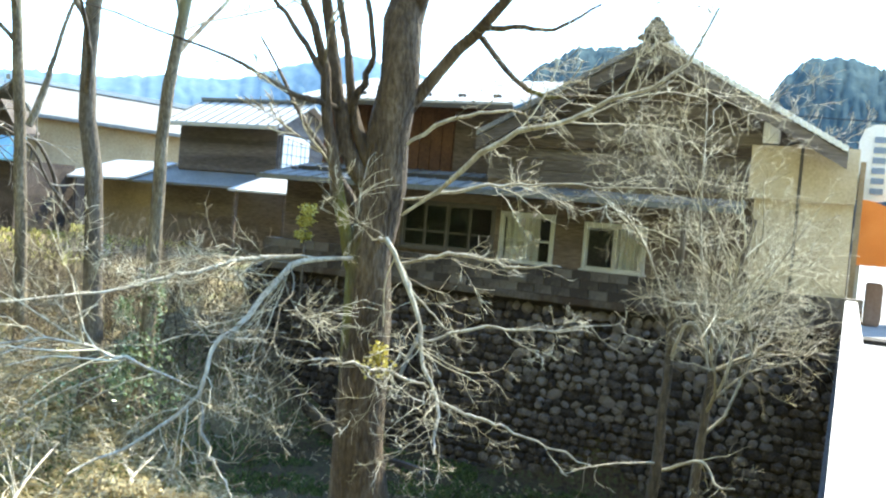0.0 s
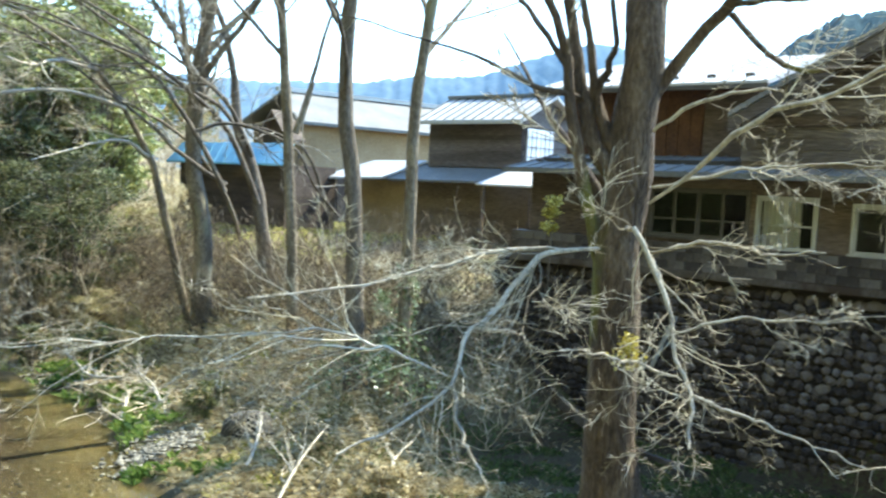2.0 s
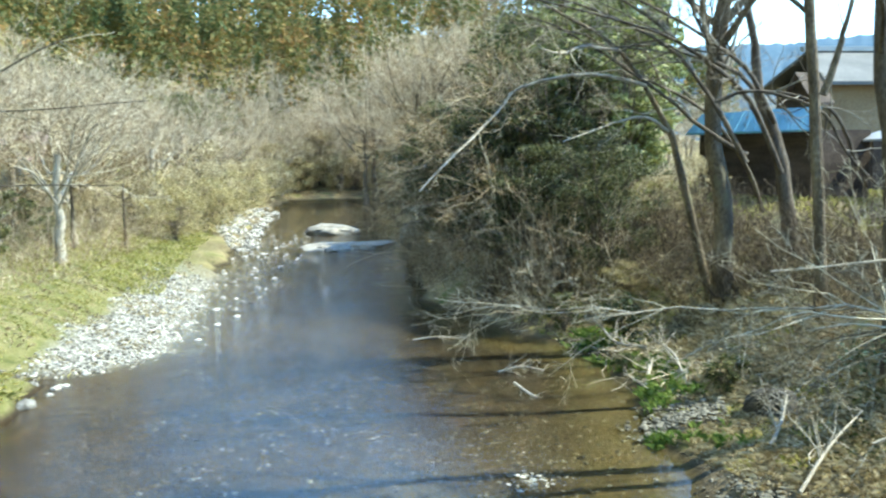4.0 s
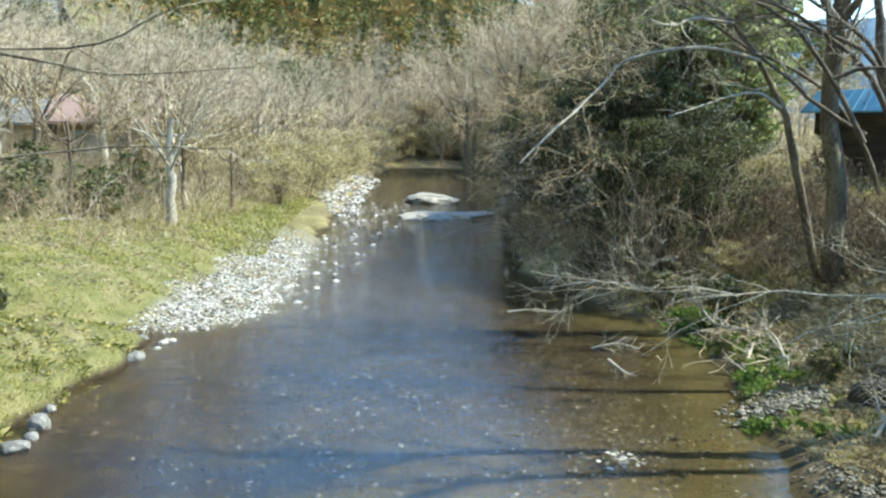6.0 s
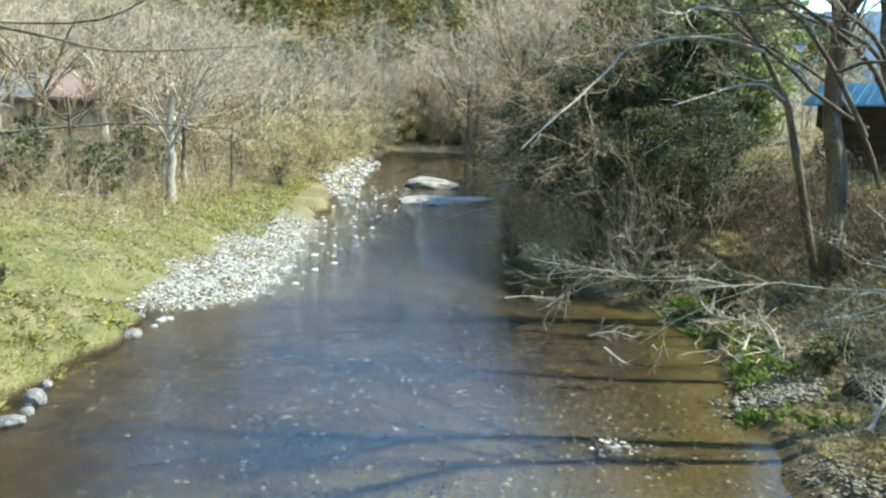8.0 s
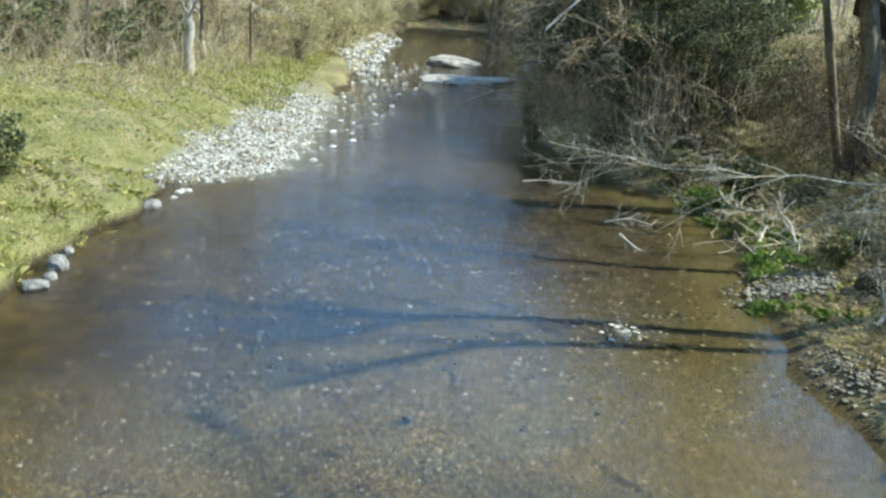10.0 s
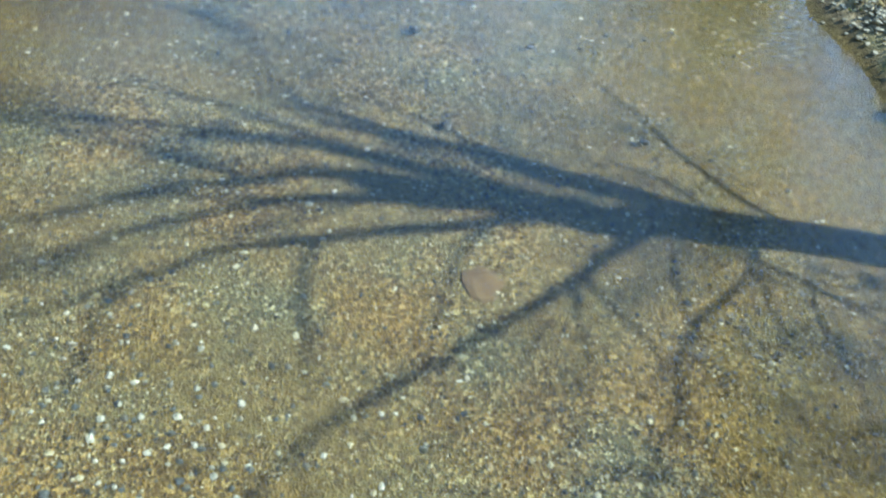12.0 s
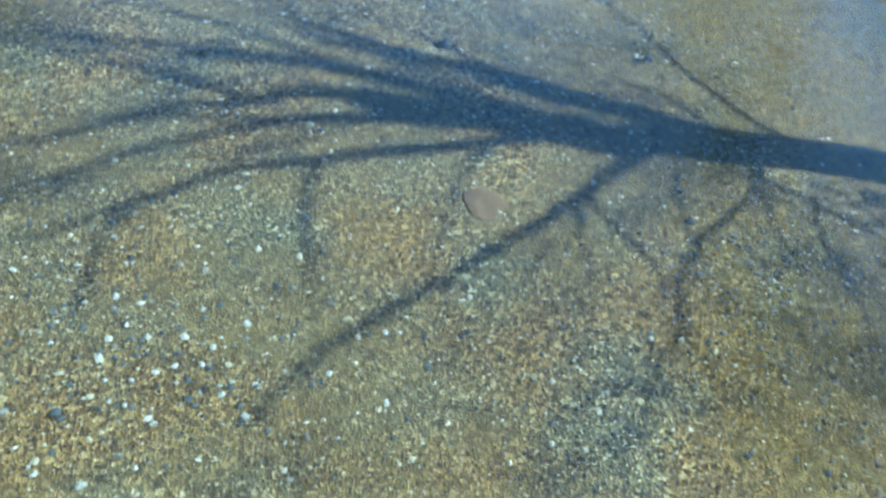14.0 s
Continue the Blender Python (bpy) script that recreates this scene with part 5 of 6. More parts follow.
tree("twiggy_tree", "bare multi-stemmed tree with a dense haze of pale twigs", (12.4, 2.2, 1.2), TWIGGY, M["bark_dark"], M["twig"],
     [(120, 0.5, 52, 7, {"thin": 0.42}), (1000, 0.5, 48, 5), (5600, 0.55, 48, 4)], G(5), lift=0.08, rmin=0.0024, limb_mat=M["bark_pale"], flat=0.45, wander=0.24)

# tall trunks on the bank
BANK = [
    (0.15, [(13.83, 12.45, 1.0), (13.86, 12.4, 4.8), (13.83, 12.36, 8.0), (13.9, 11.75, 11.3), (13.9, 10.7, 13.2), (13.9, 9.3, 15.5)], [([(13.88, 11.9, 10.6), (13.4, 11.9, 12.0), (13.0, 12.3, 14.0)], 0.07, 0.02)], "bark_mid"),
    (0.19, [(13.35, 13.25, 1.6), (13.2, 13.4, 5.2), (12.97, 13.59, 8.26), (12.9, 13.1, 11.7), (12.8, 13.1, 14.0), (12.7, 13.3, 16.0)], [([(12.97, 13.53, 7.7), (12.4, 12.97, 8.44), (11.65, 12.4, 9.0), (10.7, 11.65, 9.2)], 0.06, 0.015), ([(12.85, 13.1, 12.6), (12.8, 12.3, 14.4), (12.6, 11.4, 16.2)], 0.1, 0.04), ([(12.9, 13.1, 11.9), (12.6, 12.6, 13.0), (12.4, 11.9, 14.6)], 0.06, 0.02)], "bark_dark"),
    (0.15, [(14.9, 17.0, 1.8), (14.75, 17.15, 5.0), (14.52, 17.29, 8.39), (14.4, 17.5, 11.3), (14.4, 17.5, 14.2), (14.3, 18.4, 15.8)], [([(14.33, 16.6, 7.15), (14.56, 16.43, 8.1), (14.75, 16.3, 9.15), (15.1, 15.95, 11.0)], 0.09, 0.03), ([(14.4, 17.5, 12.4), (14.4, 16.8, 14.6), (14.3, 15.8, 17.0)], 0.08, 0.03)], "bark_mid"),
    (0.31, [(16.1, 22.4, 1.0), (15.95, 22.5, 4.2), (15.7, 22.7, 7.4), (15.6, 21.9, 11.6), (15.5, 21.5, 15.3)], [([(15.65, 22.4, 9.4), (14.9, 23.5, 10.8), (14.4, 24.2, 13.2)], 0.1, 0.03)], "bark_mid"),
]
for q, (r, trunk, more, kind_) in enumerate(BANK):
    for k in range(6):
        a, z, reach_ = 1.3 * q + k * 1.05, trunk[2][2] + 0.6 + 0.7 * k, 1.6 + 0.25 * (5 - k)
        c_, s_ = math.cos(a), math.sin(a)
        x, y = (float(np.interp(z, [p[2] for p in trunk], [p[h] for p in trunk])) for h in (0, 1))
        more = more + [([(x, y, z), (x + c_ * reach_ * 0.35, y + s_ * reach_ * 0.35, z + 1.0), (x + c_ * reach_ * 0.8, y + s_ * reach_ * 0.8, z + 2.3), (x + c_ * reach_, y + s_ * reach_, z + 3.4)], r * 0.4, r * 0.12)]
    tree("bank_tree", "tall bare tree standing on the river bank", trunk[0], [(trunk, r, r * 0.55)] + more,
         M[kind_], M["twig_grey"], [(46, 0.4, 50, 8, {"trunk": True, "start": 0.45, "thin": 0.3}), (300, 0.45, 42, 6), (1300, 0.45, 42, 4)], G(60 + q), lift=0.4, group="bank trees")
tree("bank_tree", "dark crooked bare tree arching over the river bank", (17.8, 21.6, 2.2), [
    ([(17.9, 21.5, 2.2), (17.4, 22.0, 6.2), (16.9, 22.3, 7.8), (16.7, 22.4, 9.7), (15.7, 23.2, 13.2)], 0.23, 0.06),
    ([(16.8, 21.0, 5.3), (15.6, 20.8, 7.2), (14.3, 20.6, 8.1), (12.5, 20.7, 9.0), (8.7, 20.6, 9.7)], 0.09, 0.02),
    ([(17.0, 21.6, 6.7), (15.5, 20.9, 8.1), (13.9, 20.8, 9.0), (12.3, 20.8, 9.7), (9.4, 20.3, 10.5)], 0.08, 0.02),
    ([(16.6, 21.3, 7.0), (15.95, 21.8, 8.05), (14.85, 22.5, 8.7), (13.75, 23.2, 9.8), (12.4, 24.0, 10.8), (11.2, 24.5, 11.6)], 0.075, 0.025),
    ([(15.5, 20.8, 5.6), (14.85, 21.3, 7.15), (14.05, 21.9, 8.5), (13.2, 22.4, 9.2), (12.0, 23.0, 9.85), (10.8, 23.6, 10.2), (9.1, 24.3, 10.25)], 0.075, 0.02),
    ([(13.7, 19.7, 7.15), (14.3, 19.3, 7.4), (15.0, 18.7, 7.25), (15.7, 18.1, 6.8), (16.1, 17.8, 5.9), (16.6, 17.3, 5.1)], 0.05, 0.03),
    ([(16.2, 21.7, 5.8), (15.45, 22.1, 6.3), (14.9, 22.5, 6.8), (14.3, 22.9, 7.45), (13.1, 23.6, 8.45), (11.8, 24.3, 9.4), (10.4, 24.9, 10.0)], 0.075, 0.02),
    ([(18.3, 19.7, 5.4), (17.5, 19.7, 6.8), (16.5, 19.8, 7.3), (15.1, 20.2, 7.5), (14.2, 20.2, 7.1)], 0.06, 0.012),
], M["bark_dark"], M["twig_grey"], [(64, 0.42, 48, 9), (360, 0.45, 45, 6), (1500, 0.45, 42, 4)], G(71), lift=0.05, group="bank trees")
tree("leaning_tree", "pale bare tree leaning far out over the water", (16.2, 23.0, 0.1), [
    ([(16.6, 22.9, 0.1), (15.9, 23.1, 2.0), (14.9, 23.2, 5.8), (14.5, 23.2, 6.6), (13.2, 23.6, 8.8), (11.0, 24.1, 10.1)], 0.15, 0.04),
    ([(14.5, 23.1, 6.5), (13.6, 22.9, 6.9), (12.5, 22.8, 6.7), (10.6, 22.0, 6.2)], 0.06, 0.016),
    ([(13.8, 23.2, 7.8), (12.0, 23.2, 8.1), (9.9, 23.2, 7.7), (9.1, 22.9, 7.0), (7.5, 21.8, 5.9), (6.4, 21.3, 5.0)], 0.061, 0.018),
    ([(13.1, 23.5, 8.8), (11.6, 22.8, 8.8), (10.5, 21.8, 8.5), (9.4, 20.9, 8.5)], 0.055, 0.014),
    ([(19.4, 25.1, 3.9), (18.4, 24.6, 5.3), (16.7, 24.6, 7.2), (14.3, 25.0, 8.4), (12.6, 24.7, 9.4), (9.2, 24.1, 9.6)], 0.08, 0.015),
], M["bark_mid"], M["twig"], [(44, 0.35, 48, 8), (260, 0.48, 45, 6), (1100, 0.5, 45, 4)], G(72), lift=0.05, flat=0.3, limb_mat=M["bark_pale"])
tree("overhanging_tree", "bare tree whose branches reach over the far bank", (-7.6, 12.5, 2.2), [
    ([(-7.6, 12.5, 2.0), (-7.4, 12.6, 5.0), (-7.0, 12.8, 8.0), (-6.8, 13.0, 11.0)], 0.2, 0.06),
    ([(-7.3, 12.7, 6.4), (-5.2, 13.3, 6.8), (-3.7, 13.5, 6.86), (-2.2, 13.4, 6.6), (-1.5, 13.3, 6.57), (0.1, 13.0, 6.7)], 0.036, 0.006),
    ([(-7.4, 12.6, 4.9), (-5.4, 13.3, 5.2), (-3.8, 13.5, 5.34), (-1.9, 13.4, 5.56), (-0.3, 13.0, 5.56)], 0.034, 0.006),
    ([(-7.2, 12.8, 7.0), (-4.5, 13.8, 6.9), (-2.3, 13.8, 6.96), (-1.2, 13.3, 7.4), (-0.7, 13.0, 7.6)], 0.026, 0.006),
], M["bark_dark"], M["twig"], [(26, 0.2, 45, 6), (90, 0.4, 45, 5), (300, 0.4, 45, 4)], G(73), lift=0.2, limb_mat=M["bark_mid"])


# ---- bare trees of the far bank ----
def spreading(seed, h, spread, r, label, bark, twig, shoots, lift=0.45):
    """A bare tree with a short trunk and limbs fanning from its fork, at the origin."""
    g = G(seed)
    fork = h * 0.32
    limbs = [([(0, 0, -0.3), (0.05, 0, fork * 0.5), (0, 0.05, fork), (0.1, 0, h * 0.55)], r, r * 0.5)]
    for q in range(9):
        a = q * 2.4 + g.uniform(-0.4, 0.4)
        s = spread * g.uniform(0.6, 1.1)
        c_, s_ = math.cos(a), math.sin(a)
        limbs.append(([(0, 0, fork * g.uniform(0.8, 1.5)), (c_ * s * 0.35, s_ * s * 0.35, fork + h * 0.14), (c_ * s * 0.75, s_ * s * 0.75, h * g.uniform(0.5, 0.7)), (c_ * s, s_ * s, h * g.uniform(0.6, 0.95))], r * 0.25, r * 0.05))
    return tree("bare_tree", label, (0, 0, 0), limbs, bark, twig, shoots, g, lift=lift, rmin=0.009, group="bare trees of the far bank", limb_mat=bark)


bare = [spreading(81, 8.2, 3.4, 0.25, "pale bare tree with fanning limbs on the grassy bank", M["bark_pale"], M["twig_tan"], [(120, 0.55, 44, 6), (600, 0.5, 44, 4), (1900, 0.5, 42, 3)]),
        spreading(82, 10.0, 4.2, 0.2, "tan bare tree with a haze of fine twigs", M["bark_mid"], M["twig_tan"], [(100, 0.5, 42, 5), (420, 0.5, 42, 4), (1500, 0.5, 42, 3)]),
        spreading(83, 6.0, 2.2, 0.1, "slender young bare tree on the bank", M["bark_mid"], M["twig_brown"], [(70, 0.5, 38, 5), (300, 0.5, 40, 4), (800, 0.5, 40, 3)])]


def arching(seed):
    """A bare bush whose stems arch out to one side and droop at their tips, at the origin."""
    g = G(seed)
    limbs = [([(0, 0, -0.3), (-0.1, 0, 1.0), (-0.4, 0.1, 2.4), (-0.9, 0.2, 4.2)], 0.1, 0.03)]
    for q in range(13):
        a = math.pi + g.uniform(-1.25, 1.25)
        out, up = g.uniform(2.2, 4.6), g.uniform(0.8, 4.6)
        c_, s_ = math.cos(a), math.sin(a)
        limbs.append(([(0, 0, 0.1), (c_ * out * 0.2, s_ * out * 0.2, up * 0.6), (c_ * out * 0.6, s_ * out * 0.6, up), (c_ * out, s_ * out, up * g.uniform(0.55, 0.95))], 0.04, 0.01))
    return tree("bare_tree", "bare bush with pale stems arching out over the river", (0, 0, 0), limbs, M["bark_pale"], M["twig_brown"], [(60, 0.4, 42, 6), (220, 0.45, 42, 4), (420, 0.5, 42, 3)], g, lift=-0.05, rmin=0.008, group="bare trees of the bend", limb_mat=M["bark_mid"])


bare.append(arching(84))


def stand(proto, x, y, s, turn, sink=0.0):
    z = float(height(x, y)) - sink
    return copy_thing(proto, Matrix.LocRotScale((x, y, z), Euler((0, 0, turn)), (s, s, s)))


for q, (k, x, y, s) in enumerate([(0, -3.5, 41.0, 1.0), (2, -1.0, 47.5, 1.0), (2, -6.8, 37.0, 1.1), (1, -9.5, 44, 0.9), (1, -12.5, 36, 0.9), (0, -8.0, 53, 1.1), (1, -3.5, 58, 1.05), (0, 0.5, 66, 1.0),
                                  (1, -14, 58, 1.0), (1, 3.0, 76, 1.1), (0, -7, 72, 1.3), (1, -17, 48, 1.1), (2, -10.5, 31, 0.9), (2, -13.5, 30, 1.1), (0, 6.5, 88, 1.0), (1, 0.0, 92, 1.25), (1, 10, 100, 1.2),
                                  (0, 16, 112, 1.1), (1, 22, 118, 1.2), (1, 31, 116, 1.2), (0, 36, 108, 1.1), (1, 28, 98, 1.0), (1, 25, 86, 1.0), (2, 21.5, 74, 1.2), (1, -9, 96, 1.3), (1, -22, 66, 1.1), (1, -18, 86, 1.3), (2, -15, 41, 1.3), (1, 16.2, 34.5, 0.75), (1, 17.6, 41, 0.85), (1, 19.6, 48, 0.95), (0, 7.5, 90, 1.0), (2, -3.2, 44.5, 1.1), (1, -6.2, 49, 0.95), (0, -12, 47, 1.0), (1, 24, 101, 1.6), (1, 29, 97, 1.8), (1, 33.5, 95, 1.8), (1, 38, 93, 1.7), (1, 27, 109, 1.9), (1, 34, 107, 2.0), (1, 41, 103, 2.0), (0, 30.5, 102, 2.0), (0, 37, 99, 2.1), (1, 66, 6.3, 1.42)] + [(3, x, y, s) for x, y, s in ((15.2, 34.0, 1.1), (15.6, 44.0, 1.3), (13.4, 27.8, 0.6), (13.4, 31.0, 0.85), (13.6, 36.0, 1.1), (14.6, 42.0, 1.2), (16.4, 48.0, 1.3), (16.4, 37.0, 1.5))]):
    ob = stand(bare[k], x, y, s, math.sin(q * 2.3) * 0.35 if k == 3 else q * 1.7)
for ob in bare:
    for o in (*ob.children_recursive, ob):
        bpy.data.objects.remove(o)


# ---- evergreen thicket and bamboo on the house side of the bend ----
def shrub(name, label, category, seed, h, spread, count, size, leaf, droop=0.0, clumps=40, group=""):
    """A leafy bush or tree: stems and clumps of leaves with gaps, at the origin."""
    g = G(seed)
    top = thing(name, label, category, (0, 0, 0), group)
    n = 9
    ends = np.stack([g.normal(size=n) * spread * 0.45, g.normal(size=n) * spread * 0.45, h * g.uniform(0.55, 0.95, n)], 1)
    lines = np.stack([smooth_line([(e[0] * 0.1, e[1] * 0.1, -0.3), (e[0] * 0.35, e[1] * 0.35, e[2] * 0.4), tuple(e)], 8) for e in ends])
    rad = np.linspace(0.09, 0.02, 8)[None].repeat(n, 0) * h / 7
    p1, r1 = sprout(g, lines, rad, 90, 0.45, 50, 5, lift=0.2)
    v, f = joined([(lines, rad), (p1, r1)], [6, 4])
    part("stem", mesh_of("stem", v, f, True), M["bark_dark"], top)
    a = g.uniform(0, 2 * np.pi, clumps)
    zz = g.uniform(0.12, 1.0, clumps)
    rr = spread * np.sqrt(g.random(clumps)) * np.sin(np.clip(zz, 0.15, 0.97) * np.pi) ** 0.5
    c = np.stack([np.cos(a) * rr, np.sin(a) * rr, zz * h], 1)
    sp = np.stack([g.uniform(0.5, 1.0, clumps), g.uniform(0.5, 1.0, clumps), g.uniform(0.25, 0.5, clumps)], 1) * spread * 0.33
    v, f = leaves(g, c, sp, count, size, flat=0.3, droop=droop)
    part("crown", mesh_of("crown", v, f), leaf, top)
    return top


ever = shrub("evergreen_shrub", "dense dark evergreen bush leaning over the water", "bush", 91, 6.0, 2.8, 13000, 0.13, M["evergreen_dark"], droop=0.3, clumps=90, group="evergreen thicket")
ever_b = shrub("evergreen_shrub", "tall olive-green evergreen above the river bend", "bush", 92, 8.5, 3.0, 12000, 0.16, M["evergreen"], droop=0.3, clumps=90, group="evergreen thicket")
bamb = shrub("bamboo_clump", "tall yellow-green bamboo clump with feathery leaves", "bamboo", 93, 10.0, 2.4, 9000, 0.28, M["bamboo"], droop=0.5, clumps=90, group="bamboo clumps")
olive = shrub("olive_bush", "low olive-yellow bush on the bank", "bush", 94, 2.6, 1.9, 6500, 0.085, M["shrub"], clumps=60, group="olive bushes")
tan = shrub("dry_bush", "tan leafless-looking bush with a haze of dry leaves", "bush", 96, 3.4, 2.2, 3600, 0.13, M["dry_leaf"], clumps=60, group="dry bushes")
dark = shrub("low_shrub", "small glossy dark green shrub in the grass", "bush", 95, 1.5, 0.9, 1500, 0.12, M["evergreen"], clumps=22, group="low shrubs")
for proto, spots in ((ever, [(13.6, 30, 0.8), (13.4, 33.5, 0.8), (13.4, 37, 0.9), (14.2, 41, 1.0), (15.0, 46, 1.1), (17.0, 51, 1.1), (19.5, 57, 1.1), (15.8, 33, 1.1), (16.5, 38, 1.1), (21.5, 64, 1.0), (14.8, 27.5, 0.8)]),
                     # first four are added out of view, to keep sky out of the water's reflection
                     (ever_b, [(-10.6, 15.5, 1.35), (-12.6, 20.5, 1.5), (-15.5, 26.5, 1.7), (-11.0, 10.0, 1.3), (18.0, 43, 1.1), (3.5, 92, 1.1), (-11, 70, 1.0), (7.5, 104, 1.2), (-16.5, 74, 1.2), (20.5, 50, 1.1), (24, 60, 1.0), (22.5, 70, 0.9)]),
                     (bamb, [(17.4, 35.0, 0.85), (16.4, 32.4, 0.7), (19.0, 33.5, 0.9), (21.0, 37, 1.0), (22.5, 42, 1.05), (24.5, 47, 1.1), (21.5, 45.5, 1.1), (24.5, 53, 1.1), (27, 58, 1.1), (28, 50, 1.0), (17.6, 31.0, 0.75)]),
                     (olive, [(1.5, 54, 1.1), (3.5, 60, 1.3), (5.0, 66, 1.2), (0.0, 60, 1.3), (8.0, 80, 1.4), (10, 92, 1.5), (14, 106, 1.6), (18, 114.5, 1.6), (24, 116, 1.7), (30, 113, 1.5), (20, 119, 1.6), 
                              (6.5, 74, 1.4), (14.6, 25.8, 0.45), (-4.5, 56, 1.2), (26.5, 118, 1.5)]),
                     (tan, [(17.6, 28.6, 0.55), (19.6, 29.5, 0.6), (-2.5, 51, 0.7), (-0.5, 55, 0.9), (2.2, 63, 1.1), (-3, 62, 1.3), (-6.5, 57, 1.2), (4.5, 71, 1.2), (0.5, 74, 1.5), (7.2, 79, 1.2), (5.0, 84, 1.6), (10.0, 90, 1.2), (8.0, 97, 1.7), (13.0, 101, 1.3), (14.5, 110, 1.8), (-9.5, 62, 1.4), (19, 116, 1.7), (26, 115.5, 1.6), (22.0, 118, 2.0), (32, 115, 1.8), (3, 92, 1.8), (-5.0, 68, 1.5), (23.6, 78, 1.2), (25.5, 88, 1.4), (29, 100, 1.5)]),
                     (dark, [(-6.2, 21.8, 1.0), (-6.9, 22.8, 0.9), (-8.6, 37.0, 1.2), (-10.2, 36.0, 1.4), (-7.2, 40.0, 1.2), (-11.5, 33.0, 1.2), (-9.4, 41.5, 1.5), (-6.0, 46.5, 1.3), (-12.5, 38.5, 1.5), (-5.9, 38.0, 1.3), (-8.2, 35, 1.1), (12.2, 16.9, 0.55), (12.8, 17.4, 0.5), (11.8, 20.6, 0.35), (13.4, 23.4, 0.9), (-4.2, 44, 1.1), (12.4, 25.5, 0.8)])):
    for q, (x, y, s) in enumerate(spots):
        stand(proto, x, y, s, q * 2.1)
for ob in (ever, ever_b, bamb, olive, tan, dark):
    for o in (*ob.children_recursive, ob):
        bpy.data.objects.remove(o)

# ---- brushwood on the right bank ----
g = G(101)


def brush(name, label, x0, x1, y0, y1, n, h, material, keep, seed):
    g = G(seed)
    x, y = g.uniform(x0, x1, n), g.uniform(y0, y1, n)
    ok = keep(x, y)
    x, y = x[ok], y[ok]
    n = len(x)
    p = np.zeros((n, 5, 3))
    p[:, 0] = np.stack([x, y, height(x, y) - 0.05], 1)
    d = g.normal(size=(n, 3)) * 0.5 + np.array([0, 0, 0.8])
    hh = h * g.uniform(0.4, 1.3, n)
    for q in range(1, 5):
        d += g.normal(size=(n, 3)) * 0.28
        d /= np.linalg.norm(d, axis=1, keepdims=True)
        p[:, q] = p[:, q - 1] + d * (hh / 4)[:, None]
    r = np.linspace(0.012, 0.004, 5)[None] * g.uniform(0.6, 1.5, (n, 1))
    p1, r1 = sprout(g, p, r, n * 3, 0.5, 45, 4, lift=0.1, wander=0.25, rmin=0.004)
    p2, r2 = sprout(g, p1, r1, n * 4, 0.6, 45, 3, lift=0.0, wander=0.25, rmin=0.0035)
    v, f = joined([(p, r), (p1, r1), (p2, r2)], [4, 3, 3])
    ob = new(name, mesh_of(name, v, f, True))
    ob.data.materials.append(material)
    return tagged(ob, label, "brushwood", kind="stuff")


brush("brushwood", "tangled brown brushwood on the river bank", 10.5, 19.5, 12, 31, 4200, 1.7, M["twig_dark"],
      lambda x, y: (y > 12.0) & (x - edge(RIGHT, y) > np.interp(y, [12, 14, 19, 24, 30], [6.0, 5.4, 4.6, 3.2, 1.0])), 102)
brush("brushwood", "pale dry brushwood along the far bank", -22, 6, 28, 80, 3000, 2.3, M["twig_tan"],
      lambda x, y: (edge(LEFT, y) - x > np.interp(y, [28, 36, 45, 55, 80], [7.0, 5.2, 4.4, 2.4, 1.5])), 103)
brush("brushwood", "brown bramble and brushwood under the far trees", -16, 3, 31, 62, 2400, 1.9, M["twig_brown"],
      lambda x, y: (edge(LEFT, y) - x > np.interp(y, [31, 36, 45, 55, 62], [6.6, 5.0, 4.2, 2.6, 2.0])), 109)
brush("brushwood", "bare bush tips hanging over the river", 9.5, 14, 25.5, 60, 700, 2.2, M["twig_brown"],
      lambda x, y: (x - edge(RIGHT, y) > -0.1) & (x - edge(RIGHT, y) < 1.6), 104)

brush("brushwood", "bare pinkish scrub leaning out of the thicket", 12, 19, 26, 50, 1500, 4.2, M["twig_tan"],
      lambda x, y: (x - edge(RIGHT, y) > 0.6) & (x - edge(RIGHT, y) < 3.6), 106)
brush("brushwood", "rusty brown bramble on the shaded terrace", 12.8, 17.8, 10.5, 17, 700, 1.0, M["twig_brown"],
      lambda x, y: bumpy(x, y, 0.9) > -0.2, 110)
clump = np.array([10.6, 9.85, 1.3]) + G(107).normal(size=(14, 3)) * np.array([0.22, 0.22, 0.12])
v, f = leaves(G(108), clump, np.full((14, 3), 0.16), 900, 0.11)
dead = new("leaf_clump", mesh_of("leaf_clump", v, f))
dead.data.materials.append(M["straw"])
tagged(dead, "clump of curled dry tan leaves on the bank", "dead leaves", kind="stuff")

# ivy on the bank and round a trunk
iv = np.array([[13.7, 12.9, 3.6], [13.9, 12.3, 3.9], [13.5, 12.5, 2.9], [13.3, 12.5, 2.4], [13.85, 12.4, 2.5], [13.85, 12.4, 3.3], [13.85, 12.4, 4.1], [13.4, 12.1, 2.9], [12.4, 11.0, 2.4], [12.9, 12.4, 2.5], [13.4, 12.8, 2.4], [12.6, 13.2, 2.2]])
v, f = leaves(G(105), iv, np.array([[0.2, 0.2, 0.3]] * 4 + [[0.25, 0.25, 0.5]] * 3 + [[0.6, 0.6, 0.45]] * 5), 1900, 0.09)
ivy = new("ivy", mesh_of("ivy", v, f))
ivy.data.materials.append(M["ivy"])
tagged(ivy, "glossy ivy climbing a trunk and the bank", "ivy", kind="stuff")
